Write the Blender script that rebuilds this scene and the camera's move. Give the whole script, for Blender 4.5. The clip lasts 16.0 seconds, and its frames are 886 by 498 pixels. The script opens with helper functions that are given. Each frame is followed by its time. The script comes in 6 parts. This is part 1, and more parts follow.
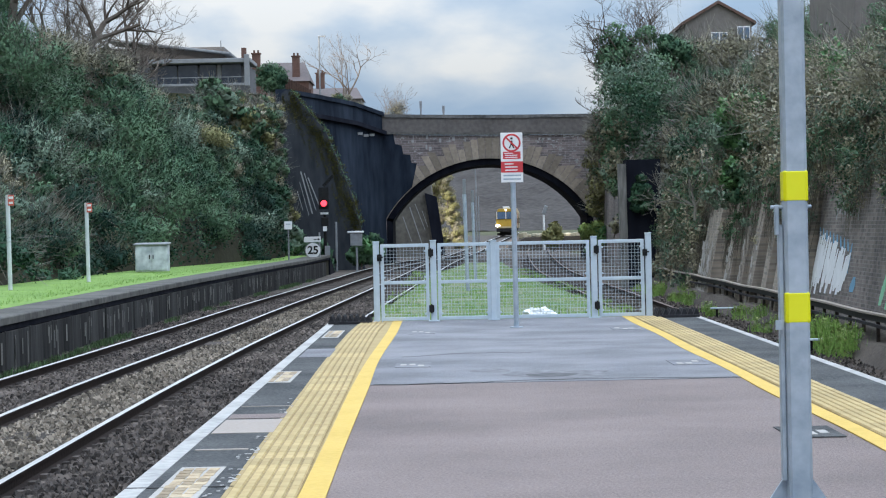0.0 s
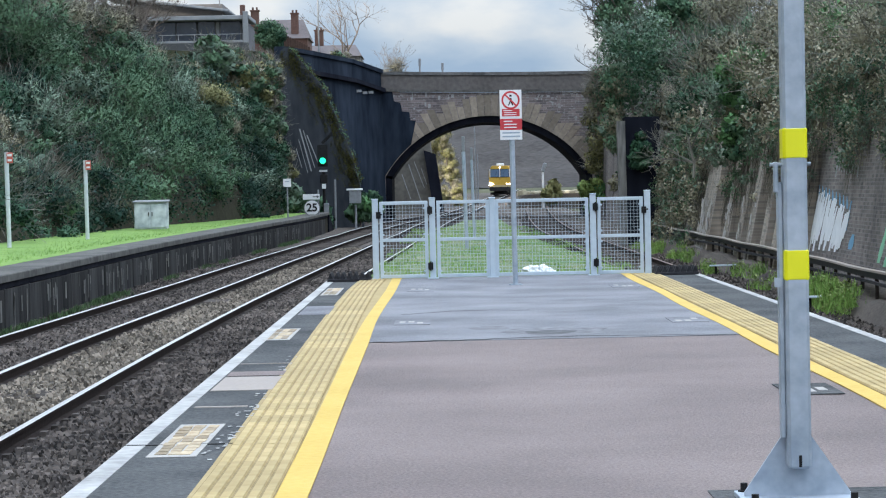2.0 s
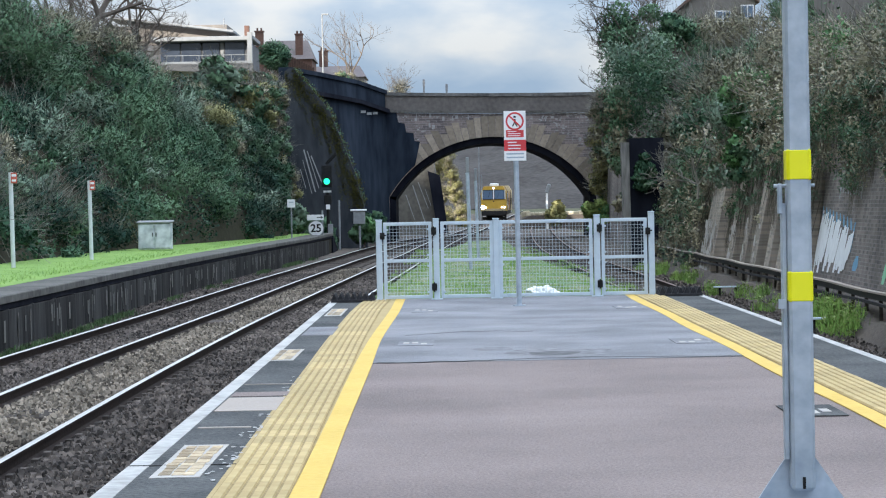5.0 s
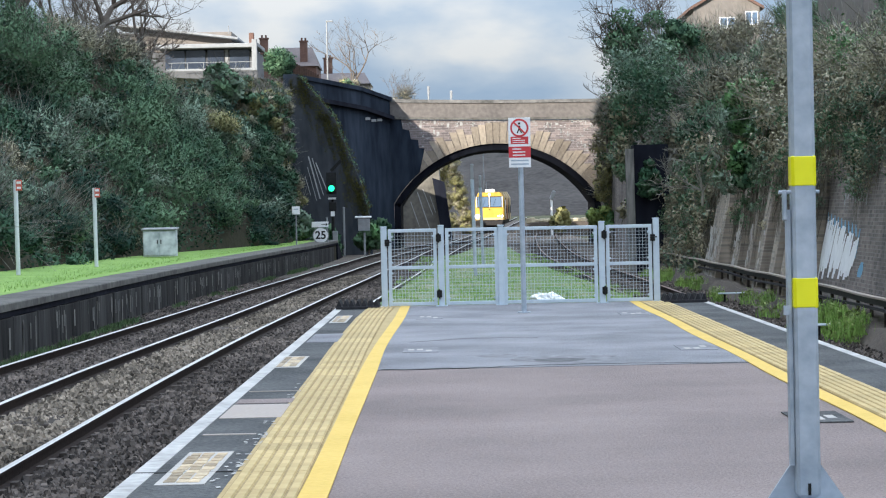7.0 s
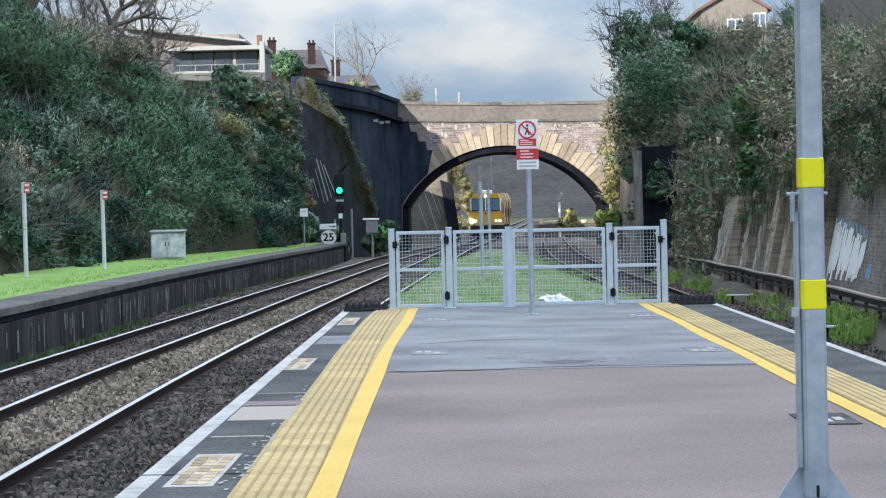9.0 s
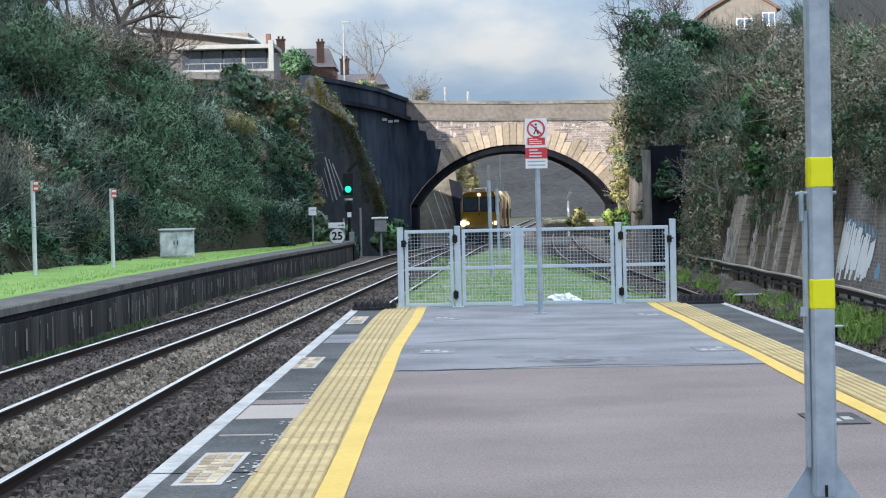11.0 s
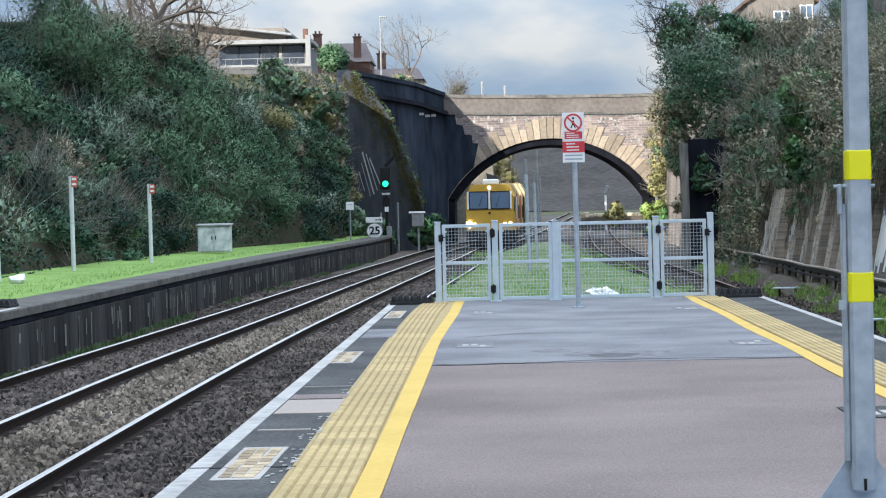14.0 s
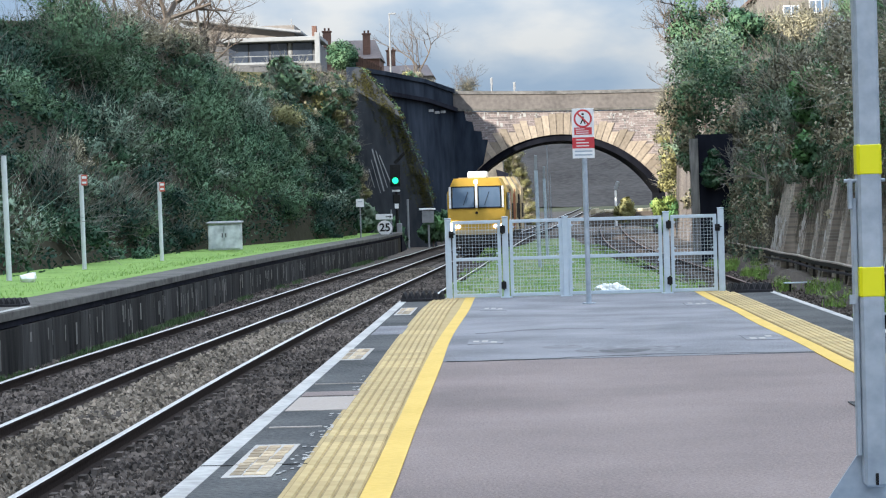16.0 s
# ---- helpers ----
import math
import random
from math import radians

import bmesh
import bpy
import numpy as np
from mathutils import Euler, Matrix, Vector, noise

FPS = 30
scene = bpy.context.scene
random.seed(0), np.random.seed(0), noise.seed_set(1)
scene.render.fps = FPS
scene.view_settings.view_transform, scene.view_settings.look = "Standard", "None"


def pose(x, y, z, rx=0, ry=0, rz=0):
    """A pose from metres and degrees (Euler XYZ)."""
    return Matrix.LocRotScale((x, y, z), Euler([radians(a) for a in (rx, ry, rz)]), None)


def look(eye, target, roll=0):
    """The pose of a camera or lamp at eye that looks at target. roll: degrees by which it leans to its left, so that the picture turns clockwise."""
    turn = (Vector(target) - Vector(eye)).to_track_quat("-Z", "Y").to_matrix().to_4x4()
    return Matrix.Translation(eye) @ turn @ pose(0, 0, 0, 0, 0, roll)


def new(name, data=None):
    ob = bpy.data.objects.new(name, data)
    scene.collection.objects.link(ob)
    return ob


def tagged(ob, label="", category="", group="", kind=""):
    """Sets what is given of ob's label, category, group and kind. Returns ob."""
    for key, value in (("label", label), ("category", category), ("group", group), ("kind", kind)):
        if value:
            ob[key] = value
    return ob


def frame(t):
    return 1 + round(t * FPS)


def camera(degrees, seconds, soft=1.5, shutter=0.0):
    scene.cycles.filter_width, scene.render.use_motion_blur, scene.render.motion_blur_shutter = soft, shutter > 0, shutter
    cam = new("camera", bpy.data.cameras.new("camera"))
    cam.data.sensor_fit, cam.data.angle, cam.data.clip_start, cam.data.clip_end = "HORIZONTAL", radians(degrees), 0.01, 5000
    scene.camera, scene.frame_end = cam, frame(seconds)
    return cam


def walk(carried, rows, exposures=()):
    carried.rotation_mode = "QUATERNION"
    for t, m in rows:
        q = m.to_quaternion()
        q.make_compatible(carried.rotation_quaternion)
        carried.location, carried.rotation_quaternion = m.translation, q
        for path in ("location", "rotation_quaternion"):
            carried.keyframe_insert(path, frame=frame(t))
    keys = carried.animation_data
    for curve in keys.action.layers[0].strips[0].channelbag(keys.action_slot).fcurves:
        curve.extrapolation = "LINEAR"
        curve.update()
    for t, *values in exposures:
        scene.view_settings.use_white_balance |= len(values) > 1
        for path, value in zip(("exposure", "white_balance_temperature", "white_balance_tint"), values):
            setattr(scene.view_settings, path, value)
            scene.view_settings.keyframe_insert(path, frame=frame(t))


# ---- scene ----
cam = camera(21.15, 16.0, soft=1.15)
EYE = 1.4
# seconds, turn about x, y, z in degrees: a hand-held camera on one spot
TURNS = [
    (0.0, 89.4679, 1.1999, 0.0707),
    (0.5, 89.404, 1.1513, 0.1117),
    (1.0, 89.1721, 1.1158, 0.1139),
    (1.5, 88.8083, 1.1304, 0.1067),
    (2.0, 88.4399, 1.2101, 0.0467),
    (2.5, 88.213, 1.2289, -0.0505),
    (3.0, 88.2296, 1.3127, -0.1254),
    (3.5, 88.3855, 1.3177, -0.1047),
    (4.0, 88.5609, 1.2982, -0.016),
    (4.5, 88.7613, 1.2276, 0.0724),
    (5.0, 88.9457, 1.1133, 0.143),
    (7.5, 89.1299, 1.2068, 0.2757),
    (8.0, 89.1619, 1.2155, 0.2771),
    (8.5, 89.182, 1.1951, 0.3367),
    (9.0, 89.164, 1.2287, 0.4468),
    (11.5, 89.1436, 1.1364, 0.7512),
    (12.0, 89.2069, 1.2045, 0.9483),
    (12.5, 89.2295, 1.29, 1.1823),
    (13.0, 89.1899, 1.3254, 1.3755),
    (13.5, 89.1079, 1.3341, 1.4978),
    (14.0, 89.0248, 1.3388, 1.5577),
    (14.5, 88.9742, 1.4187, 1.5985),
    (15.0, 88.9627, 1.4761, 1.6274),
    (15.5, 88.9764, 1.5333, 1.688),
    (16.0, 88.9479, 1.6326, 1.8009),
]
walk(cam, [(t, pose(0, 0, EYE, a, b, c)) for t, a, b, c in TURNS],
     exposures=[(0.0, 0.38), (1.5, 0.4), (2.8, 0.5), (4.0, 0.46), (5.5, 0.42), (8.0, 0.34), (16.0, 0.34)])

# ---- light ----
SUN = Vector((-0.8, -1.0, 0.46)).normalized()  # towards the sun
world = bpy.data.worlds.new("sky")
scene.world = world
world.use_nodes = True
wn, wl = world.node_tree.nodes, world.node_tree.links
wn.clear()
sky = wn.new("ShaderNodeTexSky")
sky.sky_type, sky.sun_disc = "NISHITA", False
sky.sun_elevation = math.asin(SUN.z)
sky.sun_rotation = math.atan2(SUN.x, SUN.y)
coord = wn.new("ShaderNodeTexCoord")
stretch = wn.new("ShaderNodeMapping")
stretch.inputs["Scale"].default_value = (1.0, 1.0, 2.2)
stretch.inputs["Location"].default_value = (0.31, 0.0, 0.12)
cloud_noise = wn.new("ShaderNodeTexNoise")
cloud_noise.inputs["Scale"].default_value, cloud_noise.inputs["Detail"].default_value = 7.0, 7.0
cloud_noise.inputs["Roughness"].default_value = 0.5
cover = wn.new("ShaderNodeValToRGB")
cover.color_ramp.elements[0].position, cover.color_ramp.elements[0].color = 0.4, (4.0, 5.7, 8.2, 1)
cover.color_ramp.elements[1].position, cover.color_ramp.elements[1].color = 0.575, (9.8, 10.1, 10.5, 1)
mid = cover.color_ramp.elements.new(0.49)
mid.color = (6.3, 7.6, 9.4, 1)
blend = wn.new("ShaderNodeMixRGB")
blend.inputs[0].default_value = 0.86
back = wn.new("ShaderNodeBackground")
back.inputs["Strength"].default_value = 0.1
wout = wn.new("ShaderNodeOutputWorld")
wl.new(coord.outputs["Generated"], stretch.inputs[0])
wl.new(stretch.outputs[0], cloud_noise.inputs["Vector"])
wl.new(cloud_noise.outputs["Fac"], cover.inputs[0])
wl.new(sky.outputs[0], blend.inputs[1])
wl.new(cover.outputs[0], blend.inputs[2])
# a bright overcast dome: the zenith outshines the horizon
split = wn.new("ShaderNodeSeparateXYZ")
dome = wn.new("ShaderNodeMapRange")
dome.inputs["From Min"].default_value, dome.inputs["From Max"].default_value = 0.06, 0.75
dome.inputs["To Min"].default_value, dome.inputs["To Max"].default_value = 0.62, 2.85
lift = wn.new("ShaderNodeVectorMath")
lift.operation = "SCALE"
wl.new(coord.outputs["Generated"], split.inputs[0])
wl.new(split.outputs["Z"], dome.inputs["Value"])
wl.new(blend.outputs[0], lift.inputs[0])
wl.new(dome.outputs[0], lift.inputs["Scale"])
wl.new(lift.outputs[0], back.inputs["Color"])
wl.new(back.outputs[0], wout.inputs[0])
sun = new("sun", bpy.data.lights.new("sun", "SUN"))
sun.data.energy, sun.data.angle, sun.data.color = 8.3, radians(0.5), (1.0, 0.93, 0.82)
sun.matrix_world = look(SUN * 50, (0, 0, 0))


# ---- materials ----
def mat(name, c1, c2, scale=6.0, rough=0.85, bump=0.15, metal=0.0, big=0.35, big_scale=0.6, rand=0.0, island=False, spread=0.25, emit=0.0):
    """Two colours mixed by fine noise and by wide stains, with relief; rand varies the value piece by piece."""
    m = bpy.data.materials.new(name)
    m.use_nodes = True
    n, l = m.node_tree.nodes, m.node_tree.links
    b = n["Principled BSDF"]
    tc = n.new("ShaderNodeTexCoord")
    fine = n.new("ShaderNodeTexNoise")
    fine.inputs["Scale"].default_value, fine.inputs["Detail"].default_value = scale, 6
    wide = n.new("ShaderNodeTexNoise")
    wide.inputs["Scale"].default_value, wide.inputs["Detail"].default_value = big_scale, 3
    l.new(tc.outputs["Object"], fine.inputs["Vector"])
    l.new(tc.outputs["Object"], wide.inputs["Vector"])
    add = n.new("ShaderNodeMath")
    add.operation = "MULTIPLY_ADD"
    add.inputs[1].default_value = big
    l.new(wide.outputs["Fac"], add.inputs[0])
    sc = n.new("ShaderNodeMath")
    sc.operation = "MULTIPLY"
    sc.inputs[1].default_value = 1 - big
    l.new(fine.outputs["Fac"], sc.inputs[0])
    l.new(sc.outputs[0], add.inputs[2])
    ramp = n.new("ShaderNodeValToRGB")
    ramp.color_ramp.elements[0].position, ramp.color_ramp.elements[0].color = 0.5 - spread, (*c1, 1)
    ramp.color_ramp.elements[1].position, ramp.color_ramp.elements[1].color = 0.5 + spread, (*c2, 1)
    out = ramp.outputs[0]
    l.new(add.outputs[0], ramp.inputs[0])
    if rand:
        hsv = n.new("ShaderNodeHueSaturation")
        rng = n.new("ShaderNodeMapRange")
        rng.inputs["To Min"].default_value, rng.inputs["To Max"].default_value = 1 - rand, 1 + rand
        src = n.new("ShaderNodeNewGeometry" if island else "ShaderNodeObjectInfo")
        l.new(src.outputs["Random Per Island" if island else "Random"], rng.inputs[0])
        l.new(rng.outputs[0], hsv.inputs["Value"])
        l.new(out, hsv.inputs["Color"])
        out = hsv.outputs[0]
    l.new(out, b.inputs["Base Color"])
    b.inputs["Roughness"].default_value, b.inputs["Metallic"].default_value = rough, metal
    if rough >= 0.6 and not metal:
        b.inputs["Specular IOR Level"].default_value = 0.25 if max(c2) > 0.13 else 0.08
    if bump:
        bp = n.new("ShaderNodeBump")
        bp.inputs["Strength"].default_value, bp.inputs["Distance"].default_value = min(1, bump * 3), 0.02
        l.new(fine.outputs["Fac"], bp.inputs["Height"])
        l.new(bp.outputs[0], b.inputs["Normal"])
    if emit:
        b.inputs["Emission Color"].default_value, b.inputs["Emission Strength"].default_value = (*c2, 1), emit
    return m


def brick_mat(name, c1, c2, joint, width=0.225, height=0.075, axis="YZ", rough=0.9):
    """Sooty brickwork in courses, stained at a larger scale."""
    m = mat(name, c1, c2, 5, rough, 0.2, big=0.65, big_scale=0.45)
    n, l = m.node_tree.nodes, m.node_tree.links
    b = n["Principled BSDF"]
    old = b.inputs["Base Color"].links[0].from_socket
    geo = n.new("ShaderNodeTexCoord")
    sep, com = n.new("ShaderNodeSeparateXYZ"), n.new("ShaderNodeCombineXYZ")
    l.new(geo.outputs["Object"], sep.inputs[0])
    l.new(sep.outputs[axis[0]], com.inputs[0])
    l.new(sep.outputs[axis[1]], com.inputs[1])
    br = n.new("ShaderNodeTexBrick")
    br.inputs["Scale"].default_value = 1.0
    br.inputs["Brick Width"].default_value, br.inputs["Row Height"].default_value = width, height
    br.inputs["Mortar Size"].default_value = 0.008
    br.inputs["Color1"].default_value, br.inputs["Color2"].default_value = (0.7, 0.7, 0.7, 1), (1.3, 1.22, 1.15, 1)
    br.inputs["Mortar"].default_value = (*joint, 1)
    l.new(com.outputs[0], br.inputs["Vector"])
    mul = n.new("ShaderNodeMixRGB")
    mul.blend_type = "MULTIPLY"
    mul.inputs[0].default_value = 1.0
    l.new(old, mul.inputs[1])
    l.new(br.outputs["Color"], mul.inputs[2])
    l.new(mul.outputs[0], b.inputs["Base Color"])
    return m


def leaf_mat(name, c1, c2, big_scale=0.5):
    m = mat(name, c1, c2, scale=1.6, rough=0.65, bump=0, big=0.5, big_scale=big_scale, rand=0.2, island=True, spread=0.15)
    return m


M = dict(
    asphalt_old=mat("asphalt_old", (0.15, 0.122, 0.116), (0.31, 0.252, 0.235), 60, 0.92, 0.35, big=0.45, big_scale=0.5, spread=0.16),
    asphalt_new=mat("asphalt_new", (0.115, 0.116, 0.128), (0.26, 0.26, 0.278), 45, 0.72, 0.3, big=0.6, big_scale=0.8, spread=0.15),
    asphalt_dark=mat("asphalt_dark", (0.035, 0.038, 0.04), (0.125, 0.128, 0.128), 30, 0.82, 0.3, big=0.5, big_scale=1.1, spread=0.15),
    tactile=mat("tactile", (0.36, 0.265, 0.115), (0.52, 0.405, 0.21), 10, 0.85, 0.1, rand=0.13, big=0.5, big_scale=3.0),
    mortar=mat("mortar", (0.34, 0.32, 0.3), (0.46, 0.44, 0.41), 20, 0.9, 0.15),
    yellow_line=mat("yellow_line", (0.5, 0.33, 0.06), (0.68, 0.47, 0.12), 22, 0.7, 0.1, big=0.5, big_scale=1.2),
    groove=mat("groove", (0.22, 0.16, 0.07), (0.34, 0.26, 0.135), 10, 0.9, 0.1, rand=0.13, big=0.5, big_scale=3.0),
    white_line=mat("white_line", (0.27, 0.265, 0.255), (0.5, 0.49, 0.47), 12, 0.8, 0.1, big=0.5, big_scale=1.6, spread=0.15),
    cover=mat("cover", (0.26, 0.18, 0.1), (0.5, 0.42, 0.3), 25, 0.85, 0.1, rand=0.4),
    patch=mat("patch", (0.3, 0.26, 0.23), (0.4, 0.35, 0.31), 30, 0.9, 0.1),
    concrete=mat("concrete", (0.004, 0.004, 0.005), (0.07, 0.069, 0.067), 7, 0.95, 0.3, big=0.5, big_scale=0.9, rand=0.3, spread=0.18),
    coping=mat("coping", (0.055, 0.055, 0.054), (0.2, 0.195, 0.19), 5, 0.9, 0.2, rand=0.15, big=0.5, big_scale=0.9, spread=0.18),
    ballast=mat("ballast", (0.03, 0.027, 0.025), (0.15, 0.125, 0.105), 18, 0.95, 0.6, big=0.4, big_scale=0.35, spread=0.2),
    stone=mat("stone", (0.018, 0.016, 0.016), (0.17, 0.143, 0.125), 2, 0.9, 0.1, rand=0.85, island=True, big=0.5, big_scale=0.3, spread=0.2),
    stone_buff=mat("stone_buff", (0.04, 0.034, 0.028), (0.29, 0.247, 0.198), 2, 0.9, 0.1, rand=0.75, island=True, big=0.5, big_scale=0.3, spread=0.2),
    sleeper=mat("sleeper", (0.035, 0.03, 0.028), (0.105, 0.09, 0.08), 12, 0.95, 0.3, rand=0.4),
    rail_rust=mat("rail_rust", (0.012, 0.009, 0.008), (0.04, 0.028, 0.024), 20, 0.85, 0.1),
    rail_top=mat("rail_top", (0.46, 0.455, 0.45), (0.7, 0.695, 0.69), 30, 0.33, 0.02, metal=0.85),
    rust_top=mat("rust_top", (0.1, 0.06, 0.04), (0.2, 0.13, 0.1), 20, 0.6, 0.05, metal=0.2),
    galv=mat("galv", (0.26, 0.315, 0.375), (0.46, 0.515, 0.58), 16, 0.55, 0.04, metal=0.15, big=0.55, big_scale=5.0, spread=0.18),
    gate_paint=mat("gate_paint", (0.42, 0.5, 0.57), (0.54, 0.62, 0.68), 10, 0.5, 0.02),
    black=mat("black", (0.012, 0.012, 0.013), (0.03, 0.03, 0.03), 8, 0.6, 0.05),
    rubber=mat("rubber", (0.018, 0.018, 0.02), (0.045, 0.045, 0.05), 12, 0.7, 0.1),
    band=mat("band", (0.75, 0.72, 0.0), (0.86, 0.83, 0.02), 6, 0.45, 0.0),
    white=mat("white", (0.7, 0.71, 0.72), (0.84, 0.84, 0.84), 6, 0.5, 0.0),
    red=mat("red", (0.5, 0.03, 0.04), (0.62, 0.05, 0.06), 6, 0.5, 0.0),
    plate_red=mat("plate_red", (0.5, 0.1, 0.07), (0.6, 0.17, 0.13), 9, 0.6, 0.0),
    teal=mat("teal", (0.08, 0.36, 0.33), (0.14, 0.45, 0.42), 5, 0.5, 0.0),
    grey_text=mat("grey_text", (0.3, 0.36, 0.42), (0.4, 0.46, 0.52), 6, 0.6, 0.0),
    grass=mat("grass", (0.1, 0.2, 0.045), (0.255, 0.385, 0.1), 9, 0.95, 0.3, big=0.5, big_scale=0.8),
    moss_ground=mat("moss_ground", (0.045, 0.06, 0.025), (0.13, 0.12, 0.08), 6, 0.95, 0.3, big=0.55, big_scale=0.4),
    earth=mat("earth", (0.02, 0.02, 0.014), (0.055, 0.05, 0.034), 4, 1.0, 0.4),
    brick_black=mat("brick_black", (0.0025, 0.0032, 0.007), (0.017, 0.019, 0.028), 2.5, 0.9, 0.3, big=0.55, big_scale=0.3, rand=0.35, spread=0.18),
    brick_brown=brick_mat("brick_brown", (0.085, 0.075, 0.079), (0.248, 0.22, 0.217), (1.9, 1.9, 1.9), 0.45, 0.15, "XZ"),
    brick_pier=brick_mat("brick_pier", (0.08, 0.076, 0.066), (0.46, 0.41, 0.355), (1.1, 1.1, 1.1)),
    wing_black=mat("wing_black", (0.007, 0.011, 0.019), (0.034, 0.046, 0.066), 2.2, 0.9, 0.3, big=0.5, big_scale=0.35, spread=0.16),
    moss=mat("moss", (0.05, 0.055, 0.012), (0.14, 0.14, 0.03), 4, 1.0, 0.3, big=0.5, big_scale=0.6),
    slate_wall=mat("slate_wall", (0.018, 0.022, 0.028), (0.082, 0.09, 0.1), 2.5, 0.85, 0.3, big=0.6, big_scale=0.25, spread=0.2),
    brick_wall=brick_mat("brick_wall", (0.055, 0.052, 0.052), (0.26, 0.235, 0.222), (1.35, 1.35, 1.35)),
    cutting_stone=mat("cutting_stone", (0.06, 0.058, 0.052), (0.19, 0.175, 0.15), 3, 0.9, 0.3, big=0.55, big_scale=0.4, spread=0.18),
    voussoir=mat("voussoir", (0.18, 0.152, 0.122), (0.33, 0.28, 0.222), 5, 0.9, 0.25, rand=0.25),
    streak=mat("streak", (0.2, 0.21, 0.22), (0.42, 0.43, 0.43), 8, 0.9, 0.1),
    bark=mat("bark", (0.07, 0.055, 0.045), (0.16, 0.135, 0.115), 10, 0.95, 0.2),
    twig=mat("twig", (0.11, 0.105, 0.09), (0.26, 0.25, 0.215), 2, 0.95, 0.0, rand=0.4, island=True),
    leaf_dark=leaf_mat("leaf_dark", (0.016, 0.056, 0.031), (0.062, 0.142, 0.075)),
    leaf_deep=leaf_mat("leaf_deep", (0.012, 0.036, 0.03), (0.05, 0.098, 0.07)),
    leaf_olive=leaf_mat("leaf_olive", (0.052, 0.117, 0.063), (0.138, 0.236, 0.128)),
    leaf_grey=leaf_mat("leaf_grey", (0.088, 0.142, 0.102), (0.222, 0.305, 0.212)),
    leaf_dry=leaf_mat("leaf_dry", (0.22, 0.205, 0.142), (0.44, 0.4, 0.285)),
    render_grey=mat("render_grey", (0.09, 0.092, 0.1), (0.14, 0.143, 0.152), 3, 0.9, 0.05),
    leaf_brown=leaf_mat("leaf_brown", (0.155, 0.152, 0.106), (0.355, 0.325, 0.215)),
    leaf_fresh=leaf_mat("leaf_fresh", (0.060, 0.160, 0.060), (0.150, 0.300, 0.115)),
    leaf_yellow=leaf_mat("leaf_yellow", (0.19, 0.19, 0.08), (0.36, 0.34, 0.155)),
    train_yellow=mat("train_yellow", (0.44, 0.265, 0.035), (0.54, 0.34, 0.06), 3, 0.6, 0.02, big=0.5, big_scale=1.2),
    train_cream=mat("train_cream", (0.34, 0.25, 0.13), (0.5, 0.4, 0.25), 3, 0.6, 0.02),
    train_dark=mat("train_dark", (0.012, 0.012, 0.014), (0.05, 0.045, 0.042), 5, 0.75, 0.1),
    train_orange=mat("train_orange", (0.25, 0.07, 0.03), (0.42, 0.16, 0.07), 4, 0.55, 0.05),
    dark_glass=mat("dark_glass", (0.02, 0.028, 0.045), (0.06, 0.075, 0.105), 1.5, 0.12, 0.0, big=0.6, big_scale=1.0),
    glass=mat("glass", (0.09, 0.14, 0.22), (0.13, 0.19, 0.28), 2, 0.1, 0.0),
    render_white=mat("render_white", (0.2, 0.21, 0.22), (0.29, 0.3, 0.31), 3, 0.8, 0.05),
    render_buff=mat("render_buff", (0.145, 0.132, 0.122), (0.21, 0.19, 0.174), 3, 0.9, 0.1),
    brick_red=mat("brick_red", (0.09, 0.05, 0.042), (0.17, 0.1, 0.08), 6, 0.9, 0.1),
    slate=mat("slate", (0.1, 0.085, 0.085), (0.18, 0.15, 0.145), 6, 0.8, 0.1),
    roof_tile=mat("roof_tile", (0.09, 0.055, 0.045), (0.16, 0.1, 0.08), 6, 0.85, 0.1),
    steel_grey=mat("steel_grey", (0.16, 0.17, 0.18), (0.3, 0.31, 0.32), 5, 0.6, 0.05),
    hut_steel=mat("hut_steel", (0.3, 0.33, 0.36), (0.66, 0.69, 0.71), 4, 0.6, 0.05, big=0.6, big_scale=2.0, spread=0.15),
    cloud=mat("cloud", (0.7, 0.7, 0.72), (0.85, 0.85, 0.86), 0.02, 1.0, 0.0, big_scale=0.01),
    spray_white=mat("spray_white", (0.66, 0.68, 0.7), (0.84, 0.86, 0.88), 5, 0.8, 0.03),
    spray_blue=mat("spray_blue", (0.1, 0.25, 0.4), (0.2, 0.4, 0.55), 5, 0.8, 0.03),
    spray_green=mat("spray_green", (0.15, 0.42, 0.25), (0.3, 0.6, 0.4), 5, 0.8, 0.03),
    spray_red=mat("spray_red", (0.5, 0.1, 0.06), (0.65, 0.2, 0.12), 5, 0.8, 0.03),
    lamp_white=mat("lamp_white", (1.0, 0.95, 0.8), (1.0, 0.96, 0.85), 2, 0.3, 0, emit=22.0),
    lamp_soft=mat("lamp_soft", (1.0, 0.95, 0.8), (1.0, 0.96, 0.85), 2, 0.3, 0, emit=4.0),
    lamp_green=mat("lamp_green", (0.02, 0.8, 0.42), (0.02, 0.85, 0.45), 2, 0.3, 0, emit=1.4),
    lamp_red=mat("lamp_red", (1.0, 0.03, 0.06), (1.0, 0.05, 0.08), 2, 0.3, 0, emit=2.4),
    verge=mat("verge", (0.07, 0.15, 0.035), (0.19, 0.2, 0.12), 3, 0.95, 0.3, big=0.6, big_scale=0.7, spread=0.1),
    blade=mat("blade", (0.12, 0.24, 0.05), (0.28, 0.43, 0.11), 3, 0.8, 0.0, rand=0.3, island=True),
